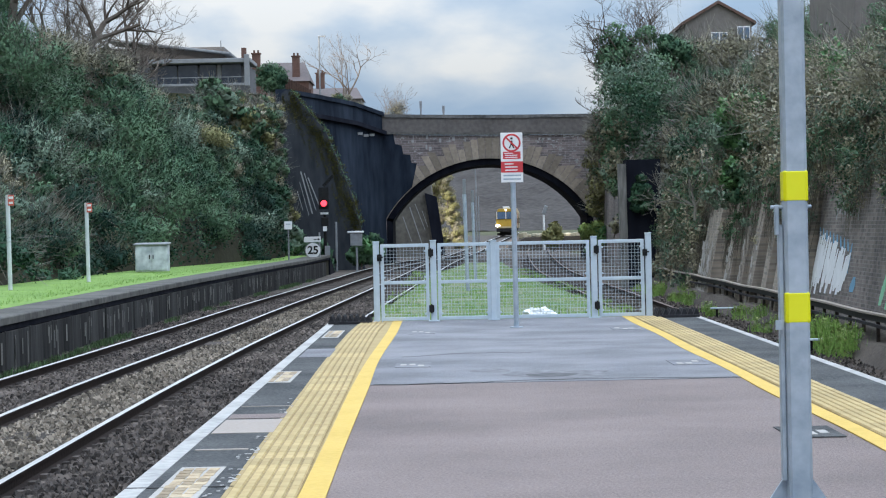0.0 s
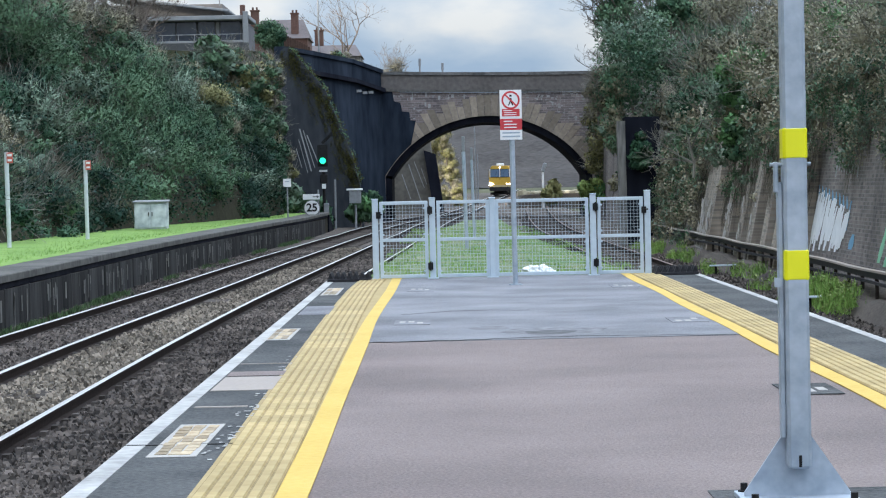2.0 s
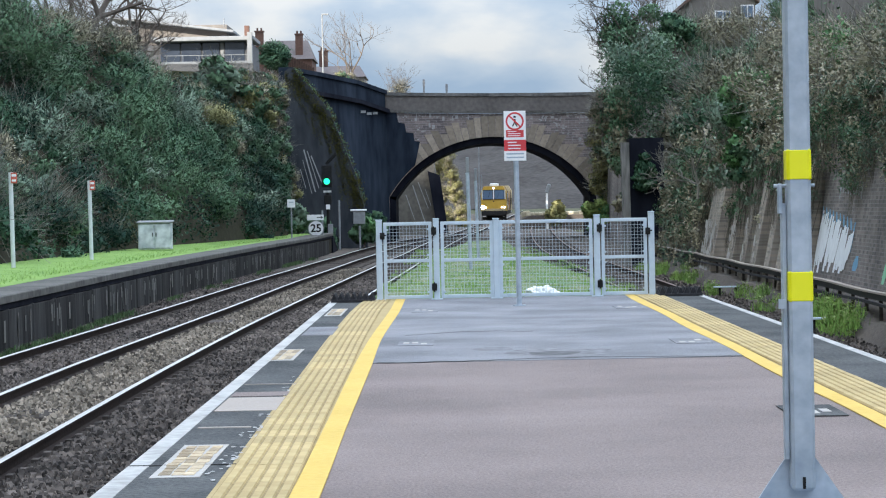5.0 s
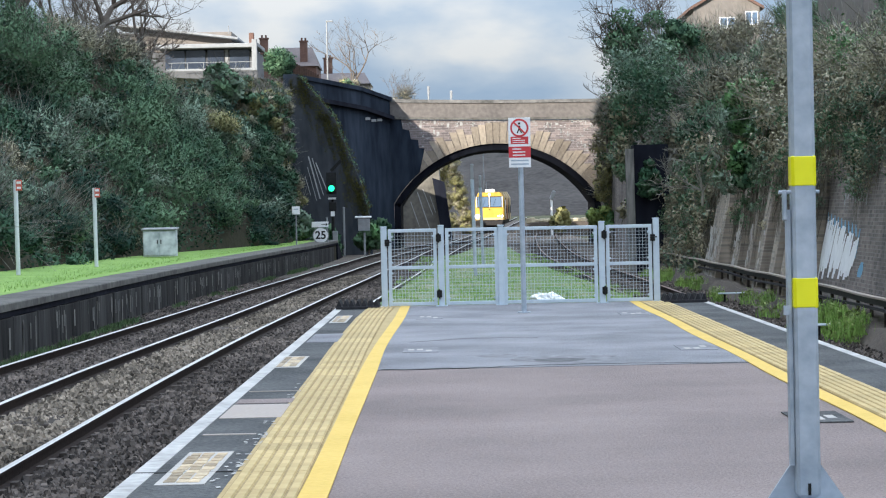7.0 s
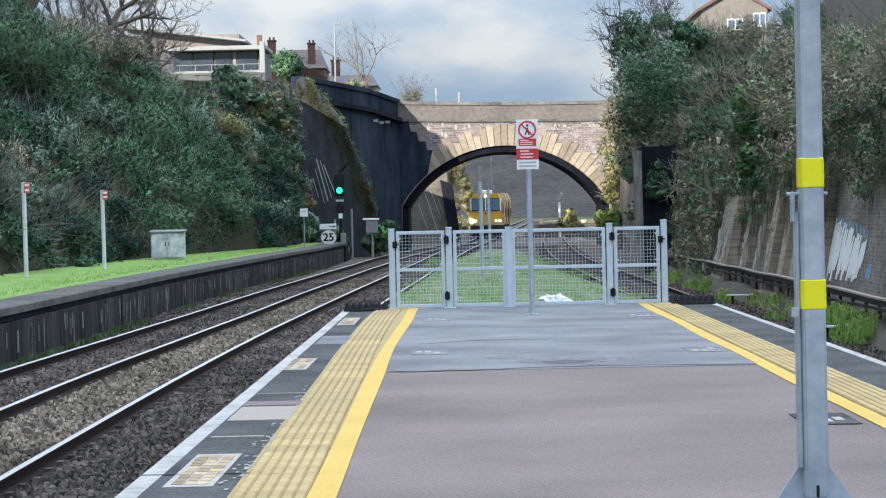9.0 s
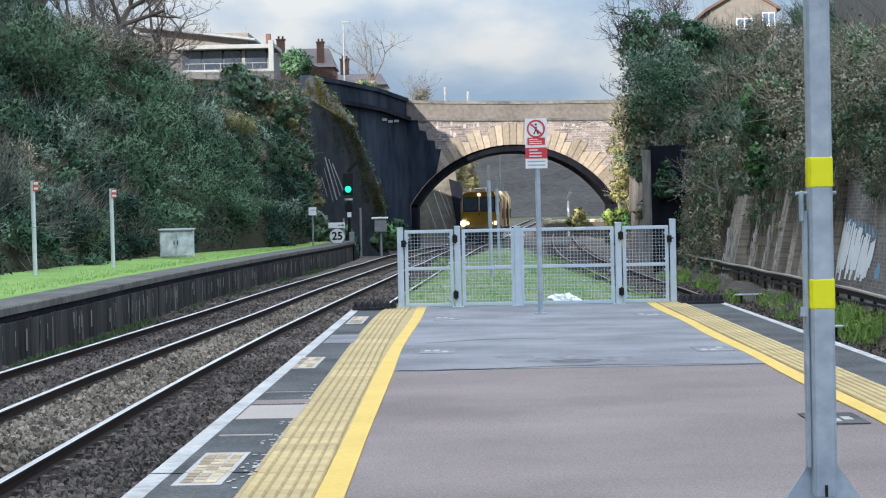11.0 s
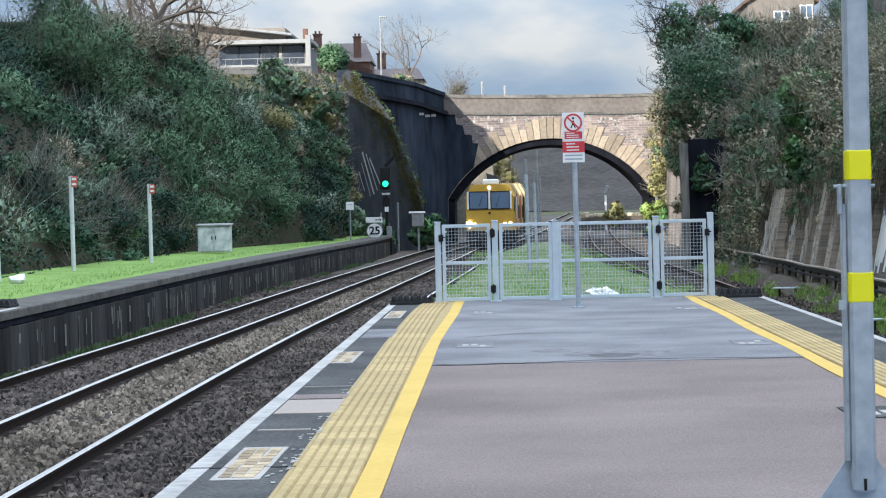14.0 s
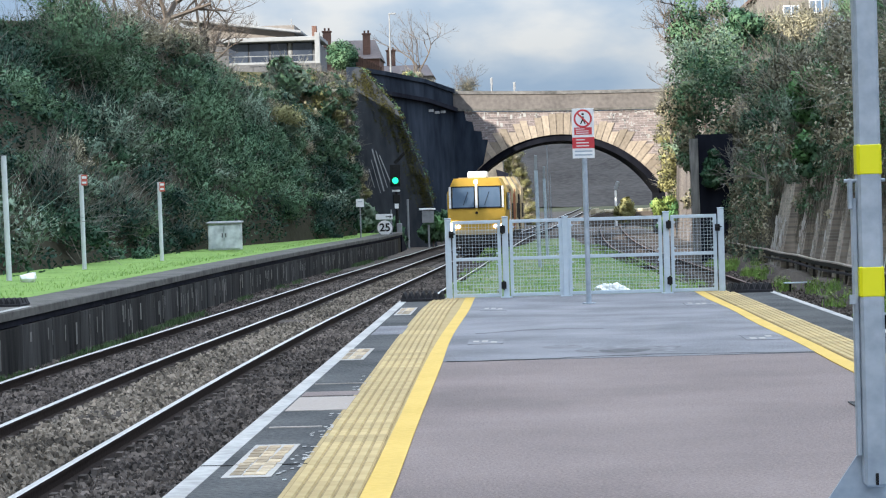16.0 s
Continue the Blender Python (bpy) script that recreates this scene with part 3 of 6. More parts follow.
# stepped voussoirs
NV = 39
R_ = (ARAD ** 2 + RISE ** 2) / (2 * RISE)
cz_ = ASPR + RISE - R_
half_angle = math.asin(ARAD / R_)
for i in range(NV):
    a0, a1 = [-half_angle + 2 * half_angle * k / NV for k in (i, i + 1)]
    d = 0.72 + 0.55 * abs(math.sin(i * 2.1))
    if abs(i - NV // 2) < 2:
        d = 1.3
    g = 0.0022
    top = cz_ + (R_ + d) * math.cos((a0 + a1) / 2)  # level tops, stepping down from the crown
    bm = B()
    outer = [min(R_ + 1.5, (top - cz_) / math.cos(a)) for a in (a0 + g, a1 - g)]
    outer = [max(R_ + 0.45, r) for r in outer]
    pts = [(ACX + r * math.sin(a), cz_ + r * math.cos(a)) for r, a in ((R_ - 0.02, a0 + g), (outer[0], a0 + g), (outer[1], a1 - g), (R_ - 0.02, a1 - g))]
    if min(p[1] for p in pts) < -1.1:
        bm.free()
        continue
    prism(bm, pts, BY - 0.06, BY + 0.5)
    part("voussoir", bm, "voussoir", bridge)
rf = random.Random(77)
bm = B()
for k in range(420):
    x, z = rf.uniform(-3.4, 10), 7.1 - 4.6 * rf.random() ** 1.5
    if math.hypot(x - ACX, z - cz_) > R_ + 1.2:
        box(bm, x, BY - 0.004, z, rf.uniform(0.04, 0.2), 0.01, rf.uniform(0.04, 0.28 if k % 5 == 0 else 0.1))
tagged(part("lime_patch", bm, "brick_fleck", bridge, "pale lime flecks on the brickwork"), kind="stuff")
# soot-blackened corner of the spandrel
bm = B()
ring = [(ACX + (R_ + 0.02) * math.sin(a), cz_ + (R_ + 0.02) * math.cos(a)) for a in [-half_angle + 0.34 * k / 6 for k in range(7)]]
prism(bm, [(-3.95, 7.5), (-3.95, 1.9)] + ring + [(-1.75, 5.45), (-2.1, 5.5), (-2.15, 6.0), (-2.6, 6.05), (-2.7, 6.6), (-3.1, 6.7), (-3.2, 7.35)], BY - 0.075, BY - 0.065)
part("soot_stain", bm, "wing_black", bridge, "soot-blackened corner of the brickwork")
# soffit ring under the arch, in a near-black brick colour
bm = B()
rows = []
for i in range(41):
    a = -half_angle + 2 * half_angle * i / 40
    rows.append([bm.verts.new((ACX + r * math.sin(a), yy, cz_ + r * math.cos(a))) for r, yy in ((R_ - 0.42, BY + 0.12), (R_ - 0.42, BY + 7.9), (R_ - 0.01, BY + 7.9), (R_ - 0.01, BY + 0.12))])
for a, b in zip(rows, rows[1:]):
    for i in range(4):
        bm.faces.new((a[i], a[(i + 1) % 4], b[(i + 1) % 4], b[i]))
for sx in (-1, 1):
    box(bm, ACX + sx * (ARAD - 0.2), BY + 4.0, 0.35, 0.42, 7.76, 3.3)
part("arch_barrel", bm, "brick_black", bridge, "near-black brick barrel")

# ---- retaining wing wall on the left, battered, falling to the bridge ----
wing = thing("retaining_wall", 0, 0, 0, "soot-blackened battered brick retaining wall streaked with lime", "wall")
WING = [((-8.2, 138), (-9.15, 138, 9.6)), ((-7.2, 142), (-7.7, 142, 9.5)), ((-5.3, 147), (-5.6, 147, 9.25)), ((-3.7, 150), (-3.9, 149.9, 8.72))]
vs, fs = [], []
for (bx, by), (tx, ty, tz) in WING:
    vs += [(bx, by, -1.19), (tx, ty, tz - 0.25), (tx + 0.14, ty, tz - 0.25), (tx + 0.14, ty, tz), (tx - 0.6, ty, tz), (tx - 0.6, ty, -1.19)]
for i in range(len(WING) - 1):
    for j in range(6):
        k = (j + 1) % 6
        fs.append((6 * i + j, 6 * i + 6 + j, 6 * i + 6 + k, 6 * i + k))
fs += [tuple(range(6)), tuple(6 * (len(WING) - 1) + j for j in range(6))[::-1]]
raw("wall_body", vs, fs, ["wing_black"], wing)
BUT = [(-9.16, 9.1), (-8.9, 9.3), (-8.55, 9.3), (-7.85, 8.35), (-6.7, 7.0), (-5.95, 5.1), (-5.15, 3.0), (-4.8, 1.5), (-4.6, -1.19), (-8.0, -1.19), (-9.1, 1.9), (-9.3, 5.0)]
bm = B()
prism(bm, BUT, 134, 135.2)
part("buttress", bm, "slate_wall", wing, "slate-grey sloping buttress face")
for x0, z0, x1, z1, w in ((-8.13, 4.7, -7.52, 2.3, 0.075), (-7.73, 4.35, -7.1, 2.7, 0.06), (-7.93, 4.6, -7.32, 2.5, 0.045), (-8.35, 3.6, -8.05, 2.5, 0.035), (-8.2, 4.1, -7.72, 2.2, 0.03)):
    bm = B()
    box(bm, (x0 + x1) / 2, 133.99, (z0 + z1) / 2, w, 0.02, math.hypot(x1 - x0, z1 - z0), m=pose(0, 0, 0, 0, math.degrees(math.atan2(x0 - x1, z0 - z1)), 0))
    part("lime_streak", bm, "streak", wing, "pale lime streak")
# string course along the wing
vs, fs = [], []
for (bx, by), (tx, ty, tz) in WING:
    vs += [(tx + 0.02, ty - 0.1, tz - 1.45), (tx + 0.3, ty - 0.22, tz - 1.45), (tx + 0.3, ty - 0.22, tz - 1.2), (tx + 0.02, ty - 0.1, tz - 1.2)]
for i in range(len(WING) - 1):
    for j in range(4):
        k = (j + 1) % 4
        fs.append((4 * i + j, 4 * i + 4 + j, 4 * i + 4 + k, 4 * i + k))
raw("string_course", vs, fs, ["brick_black"], wing)
bm = B()
for px, pz in ((-5.2, 7.3), (-4.85, 7.2), (-4.5, 7.25)):
    box(bm, px, 147.35 + (px + 5.2) * 1.65, pz, 0.3, 0.05, 0.16)
part("lime_patch", bm, "streak", wing, "pale lime patch")
# high ground and road behind the walls
bm = B()
pl = [(-10.2, 116, 8.0), (-10.2, 138, 9.0), (-8.2, 143, 8.5), (-5.6, 148, 7.6), (-3.4, 150.6, 6.9), (-3.4, 158, 6.9), (-8, 160, 7.0), (-14, 170, 8), (-14, 234, 9.5), (-8, 240, 10.9), (-8, 300, 11), (-90, 300, 14), (-90, 116, 14)]
top = [bm.verts.new(p) for p in pl]
low = [bm.verts.new((x, y, -1.19)) for x, y, z in pl]
bm.faces.new(top[::-1])
for i in range(len(pl)):
    j = (i + 1) % len(pl)
    bm.faces.new((top[i], top[j], low[j], low[i]))
bmesh.ops.triangulate(bm, faces=bm.faces[:])
hg = part("upper_ground", bm, "moss_ground")
tagged(hg, "grassy high ground behind the retaining wall", "ground", kind="structure")


# ---- brick wall on the right ----
RW = [(7.55, -20), (7.6, 36), (7.75, 45), (7.95, 70), (7.95, 88), (7.4, 100)]
rwall = thing("wall_right", 0, 0, 0, "old sooty brick cutting wall with leaning piers, graffiti and ivy", "wall", kind="structure")
sweep("wall_body", RW, -20, 100, 3, [(0.0, -1.19), (0.75, 3.6), (1.6, 3.6), (1.6, -1.19)], "brick_wall", rwall, rise=lambda y: 0)


# ---- vegetation tools ----
def leaves(points, size, rng, flat=0.0):
    """Small pointed quads at points, turned at random. Returns vertices (n, 4, 3)."""
    n = len(points)
    u = rng.normal(size=(n, 3))
    u[:, 2] *= 1 - flat
    u /= np.linalg.norm(u, axis=1)[:, None]
    w = rng.normal(size=(n, 3))
    w = np.cross(u, w)
    w /= np.linalg.norm(w, axis=1)[:, None] + 1e-9
    s = size * rng.uniform(0.5, 1.35, (n, 1))
    return np.stack([points - u * s, points + w * s * 0.5, points + u * s, points - w * s * 0.5], 1)


def foliage(name, groups, label, category, kind="stuff", parent=None):
    """groups: list of (vertices (n, 4, 3), material). One mesh."""
    quads, soft = [], []
    for q, m, *heart in groups:
        c = q.mean(1)
        face = np.cross(q[:, 2] - q[:, 0], q[:, 3] - q[:, 1])
        if m.startswith("leaf") and len(q) > 20:
            out = c - c.mean(0)
            out /= np.linalg.norm(out, axis=1)[:, None] + 1e-9
            if heart:  # a bush's leaves also share the rounding of the whole bush
                whole = c - np.asarray(heart[0])
                out = 0.55 * out + 0.75 * whole / (np.linalg.norm(whole, axis=1)[:, None] + 1e-9)
                out /= np.linalg.norm(out, axis=1)[:, None] + 1e-9
            q = np.where(((face * out).sum(1) < 0)[:, None, None], q[:, ::-1], q)
            face /= np.linalg.norm(face, axis=1)[:, None] + 1e-9
            face *= np.sign((face * out).sum(1))[:, None]
            out = out + 0.22 * face
        else:
            out = face
        out = out / (np.linalg.norm(out, axis=1)[:, None] + 1e-9)
        quads.append(q)
        soft.append(np.repeat(out, 4, 0))
    vs = np.concatenate(quads).reshape(-1, 3)
    n = len(vs) // 4
    mats = sorted({g[1] for g in groups})
    idx = np.concatenate([np.full(len(g[0]), mats.index(g[1])) for g in groups])
    me = bpy.data.meshes.new(name)
    me.vertices.add(len(vs))
    me.vertices.foreach_set("co", vs.astype(np.float32).ravel())
    me.loops.add(4 * n)
    me.loops.foreach_set("vertex_index", np.arange(4 * n, dtype=np.int32))
    me.polygons.add(n)
    me.polygons.foreach_set("loop_start", np.arange(0, 4 * n, 4, dtype=np.int32))
    for m in mats:
        me.materials.append(M[m])
    me.polygons.foreach_set("material_index", idx.astype(np.int32))
    me.update(calc_edges=True)
    # the leaves of a clump share its rounded shading
    me.attributes.new("custom_normal", "FLOAT_VECTOR", "POINT").data.foreach_set("vector", np.concatenate(soft).astype(np.float32).ravel())
    ob = new(name, me)
    ob.parent = parent
    return tagged(ob, label, category, kind=kind)


def clump(rng, c, r, n, size, squash=0.8):
    """Leaf quads scattered through the outer part of a lumpy ball."""
    d = rng.normal(size=(n, 3))
    d /= np.linalg.norm(d, axis=1)[:, None]
    lump = 1 + 0.22 * np.sin(d @ rng.normal(size=3) * 4 + rng.uniform(0, 6)) + 0.15 * np.sin(d @ rng.normal(size=3) * 7)
    q = d * (r * lump * rng.uniform(0.55, 1.08, n) ** 0.6)[:, None]
    q[:, 2] *= squash
    return leaves(np.asarray(c) + q, size, rng)


def strands(rng, starts, ends, w):
    """Thin twigs as narrow quads, given n starts and ends."""
    d = ends - starts
    side = np.cross(d, rng.normal(size=d.shape))
    side /= np.linalg.norm(side, axis=1)[:, None] + 1e-9
    side *= w
    return np.stack([starts - side, starts + side, ends + side * 0.4, ends - side * 0.4], 1)


def twigs(rng, c, r, n, length, w=0.012):
    d = rng.normal(size=(n, 3))
    d[:, 2] = np.abs(d[:, 2]) * 1.2
    d /= np.linalg.norm(d, axis=1)[:, None]
    a = np.asarray(c) + d * r * rng.uniform(0.3, 0.9, (n, 1))
    b = a + (d + rng.normal(size=(n, 3)) * 0.35) * length * rng.uniform(0.5, 1.3, (n, 1))
    return strands(rng, a, b, w)


# ---- left hillside ----
FOOT = [(-11.8, -30), (-11.8, 40), (-11.7, 65), (-11.0, 85), (-9.2, 103), (-8.0, 117)]
def hill(u, y):
    """Point of the left hillside: u is 0 at the foot and 1 at the crest."""
    run = 13.0 - 11.6 * min(1, max(0, (y - 62) / 50))
    top = 11.5 - 4.6 * min(1, max(0, (y - 60) / 48)) + 0.5 * math.sin(y * 0.21)
    x = curve_x(FOOT, y) - run * u
    return x, y, -0.1 + top * (u ** 0.8 if u < 1 else 1) + 0.35 * math.sin(x * 0.9 + y * 0.4) * min(1, 3 * u)


vs, fs = [], []
ny, nu = 60, 14
for i in range(ny):
    y = -40 + (117.5 + 40) * i / (ny - 1)
    for j in range(nu):
        u = j / (nu - 3)
        p = hill(min(u, 1), y)
        extra = max(0, u - 1) * 60
        vs.append((p[0] - extra, y, p[2] + extra * 0.05))
for i in range(ny - 1):
    for j in range(nu - 1):
        a = i * nu + j
        fs.append((a, a + nu, a + nu + 1, a + 1))
hillside = tagged(raw("hillside", vs, fs, ["earth"]), "steep dark earth cutting slope under dense scrub", "hillside", kind="structure")

rng = np.random.default_rng(11)
groups = []


def thicket(groups, rng, c, R, m, subs, dens, size, flat=0.85, pale=0.12):
    """One scrub bush: a rounded mass of leafy lumps, each a brush of fine shoots over a dense heart."""
    c = np.asarray(c, dtype=float)
    heart = c - (0, 0, 0.25 * R)
    tall = rng.uniform(0.85, 1.2) * flat
    for k in range(subs):
        d = rng.normal(size=3)
        d[2] = abs(d[2]) - 0.15
        d /= np.linalg.norm(d)
        q = c + d * (1, 1, tall) * R * rng.uniform(0.5, 0.85)
        r = R * rng.uniform(0.2, 0.38)
        groups.append((clump(rng, q, r * 0.8, int(dens * 0.45) + 8, size * 1.5, 0.85), m, heart))
        groups.append((clump(rng, q, r, dens, size, 0.85), m, heart))
        n = int(dens * 0.55) + 22
        way = d * 0.6 + rng.normal(size=(n, 3)) * 0.5 + (0, 0, 0.25)
        a = q + rng.normal(size=(n, 3)) * r * 0.42
        b = a + way * (r * rng.uniform(0.3, 0.85, (n, 1)))
        groups.append((strands(rng, a, b, size * 0.16), m, heart))
        if rng.random() < pale * 4:
            k = max(4, int(n * pale))
            groups.append((strands(rng, a[:k], a[:k] + way[:k] * r * 1.5, 0.008), "twig"))


# the large bushes of the slope: place, radius, leaf, share of pale bare shoots
for x, y, z, R, m, pale in (
        (-15.9, 88.4, 6.2, 2.1, "leaf_olive", 0.05), (-17.9, 85.3, 6.8, 2.3, "leaf_dark", 0.2), (-18.6, 84.0, 9.6, 2.3, "leaf_olive", 0.15), (-16.9, 90.5, 8.8, 1.6, "leaf_dark", 0.1), (-19.4, 86.5, 11.6, 2.2, "leaf_dark", 0.2), (-17.6, 92.0, 10.2, 1.4, "leaf_olive", 0.2),
        (-15.2, 84.0, 7.2, 2.1, "leaf_olive", 0.25), (-14.2, 87.0, 7.8, 1.3, "leaf_brown", 0.3), (-14.7, 81.8, 3.4, 2.2, "leaf_grey", 0.25), (-16.6, 80.5, 4.6, 1.8, "leaf_deep", 0.1), (-13.5, 64.4, 1.0, 2.1, "leaf_deep", 0.6), (-13.0, 71.6, 0.9, 2.0, "leaf_deep", 0.55),
        (-12.5, 84.0, 0.9, 1.6, "leaf_brown", 0.3), (-13.3, 94.5, 4.5, 2.5, "leaf_olive", 0.1), (-12.1, 102.0, 4.6, 2.1, "leaf_grey", 0.1), (-13.5, 90.4, 3.0, 2.2, "leaf_olive", 0.1),
        (-11.8, 94.5, 2.3, 2.2, "leaf_olive", 0.08), (-11.6, 101.0, 3.3, 1.9, "leaf_dark", 0.05), (-10.6, 100.0, 1.2, 1.9, "leaf_olive", 0.15), (-9.4, 109.0, 1.3, 1.7, "leaf_grey", 0.15),
        (-14.1, 98.6, 7.9, 1.5, "leaf_brown", 0.6), (-15.3, 95.5, 8.0, 1.6, "leaf_brown", 0.5), (-12.9, 102.5, 6.9, 1.2, "leaf_brown", 0.5), (-10.2, 108.0, 3.9, 1.3, "leaf_brown", 0.2),
        (-10.5, 106.0, 5.4, 1.2, "leaf_yellow", 0.15), (-11.6, 106.5, 6.2, 1.2, "leaf_olive", 0.2), (-9.6, 112.0, 5.0, 1.2, "leaf_dark", 0.05), (-12.4, 76.5, 0.3, 1.4, "leaf_deep", 0.1), (-12.3, 88.5, 0.6, 1.5, "leaf_deep", 0.05), (-11.9, 80.0, 0.2, 1.2, "leaf_deep", 0.2), (-12.9, 68.0, 0.4, 1.4, "leaf_deep", 0.4)):
    thicket(groups, rng, (x, y, z), R, m, int(13 * R), 112, 0.054, pale=pale)
made = 0
while made < 135:
    y, u = rng.uniform(46, 117), rng.random() ** 0.85
    x, y, z = hill(u, y)
    if x / y < -0.25 or z < 0.05:
        continue
    made += 1
    k = noise.noise(Vector((x * 0.2, y * 0.09, z * 0.24 + 3))) * 1.15 + rng.normal() * 0.16 - 0.3 * (z < 3 and y < 100)
    m = "leaf_deep" if k < -0.45 else "leaf_dark" if k < -0.2 else "leaf_olive" if k < 0.15 else "leaf_grey" if k < 0.5 else "leaf_brown"
    R = rng.uniform(0.8, 1.7) * (0.65 if y > 102 else 1.0)
    thicket(groups, rng, (x + 0.1, y, z - 0.3), R, m, 11, 72, 0.056)
made = 0
while made < 500:  # undergrowth between the bushes; its dark leaf colours paint shade into the gaps
    x, y, z = hill(rng.random(), rng.uniform(46, 117))
    if x / y < -0.25:
        continue
    made += 1
    groups.append((clump(rng, (x, y, z + 0.1), rng.uniform(0.4, 0.8), 110, 0.07), ("leaf_dark", "leaf_deep", "leaf_deep")[int(rng.integers(3))]))
for i in range(160):  # the rest of the slope, behind the view
    x, y, z = hill(rng.random(), rng.uniform(-30, 50))
    groups.append((clump(rng, (x, y, z + 0.4), 1.4, 90, 0.22), "leaf_olive"))
foliage("hillside_scrub", groups, "dense grey-green scrub, ivy and brambles on the cutting slope", "scrub")
del groups

# ---- right hillside above the wall ----
def bank(u, y):
    x = curve_x(RW, y) + 0.5 + 9 * u
    top = 6.0 + 0.4 * min(1, max(0, (y - 40) / 40))
    return x, y, 3.4 + (top - 1.2) * u ** 0.7


vs, fs = [], []
ny, nu = 40, 9
for i in range(ny):
    y = -30 + 138 * i / (ny - 1)
    for j in range(nu):
        u = j / (nu - 3)
        p = bank(min(u, 1), y)
        e = max(0, u - 1) * 60
        vs.append((p[0] + e, y, p[2] + e * 0.1))
for i in range(ny - 1):
    for j in range(nu - 1):
        a = i * nu + j
        fs.append((a, a + 1, a + nu + 1, a + nu))
tagged(raw("bank", vs, fs, ["earth"]), "dark earth bank above the brick wall under scrub", "hillside", kind="structure")
rng = np.random.default_rng(12)
groups = []
made = 0
while made < 140:
    y = rng.uniform(36, 104)
    if rng.random() < 0.36:  # ivy hanging down the wall face
        z = rng.uniform(1.7 + 1.0 * math.sin(y * 0.27) ** 2 - 1.1 * (y > 74), 4.0)
        x = curve_x(RW, y) + 0.75 * (z + 1.2) / 4.8 - (0.4 if 50 < y < 81 else 0.12)
        mm = ("leaf_olive", "leaf_grey", "leaf_dry", "leaf_brown", "leaf_dry")[int(rng.integers(5))]
        r = rng.uniform(0.3, 0.6)
        groups.append((clump(rng, (x, y, z), r * 0.85, 90, 0.0012 * y), mm))
        groups.append((clump(rng, (x, y, z), r, 150, 0.0008 * y), mm))
        groups.append((strands(rng, np.array([(x - 0.1, y + rng.normal(0, 0.4), z) for _ in range(6)]), np.array([(x - 0.2, y + rng.normal(0, 0.5), z - rng.uniform(0.3, 1.0)) for _ in range(6)]), 0.006), "creeper_stem"))
        made += 0.3
        continue
    x, y, z = bank(rng.random() ** 1.1, y)
    if x / y > 0.24:
        continue
    made += 1
    R = rng.uniform(0.6, 1.7)
    k = noise.noise(Vector((x * 0.18, y * 0.09, z * 0.2))) * 1.3 + rng.normal() * 0.2
    m = "leaf_dark" if k < -0.6 else "leaf_olive" if k < -0.25 else "leaf_grey" if k < 0.05 else "leaf_dry" if k < 0.35 else "leaf_brown" if k < 0.75 else "leaf_fresh"
    thicket(groups, rng, (x - 0.3, y, z - 0.2), R, m, 11, 72, 0.056 * min(1, y / 78), pale=0.2)
for x, y, z, R, m in ((9.4, 95, 7.3, 1.7, "leaf_olive"), (10.7, 96, 7.4, 1.6, "leaf_brown"), (12.0, 95, 7.6, 1.6, "leaf_brown"), (11.4, 100, 7.6, 1.6, "leaf_olive"), (9.9, 99, 7.6, 1.4, "leaf_grey"), (14.0, 94, 8.2, 1.8, "leaf_olive"), (8.2, 93, 6.2, 1.5, "leaf_grey"),
                      (10.0, 89, 5.4, 1.6, "leaf_dark"), (11.4, 88, 6.2, 1.5, "leaf_olive"), (9.6, 80, 4.8, 1.6, "leaf_brown"), (11.6, 78, 5.8, 1.6, "leaf_dry"), (9.4, 70, 4.2, 1.3, "leaf_brown")):
    thicket(groups, rng, (x, y, z), R, m, int(13 * R), 105, 0.054, pale=0.3)  # the large bushes along the crest
for i in range(60):  # ivy over the end of the wall
    groups.append((clump(rng, (6.5 + rng.normal(0, 0.1), rng.uniform(89.5, 90.5), rng.uniform(2.6, 5.6)), rng.uniform(0.25, 0.4), 150, 0.065), ("leaf_olive", "leaf_grey", "leaf_brown", "leaf_dry")[int(rng.integers(4))]))
for i in range(60):
    groups.append((clump(rng, (rng.uniform(6.3, 8.6), rng.uniform(88.5, 93), rng.uniform(3.8, 7.6)), rng.uniform(0.4, 0.8), 170, 0.065), ("leaf_olive", "leaf_grey", "leaf_dark")[int(rng.integers(3))]))
foliage("bank_scrub", groups, "dense ivy, evergreen shrubs and brown brambles above the wall", "scrub")
del groups


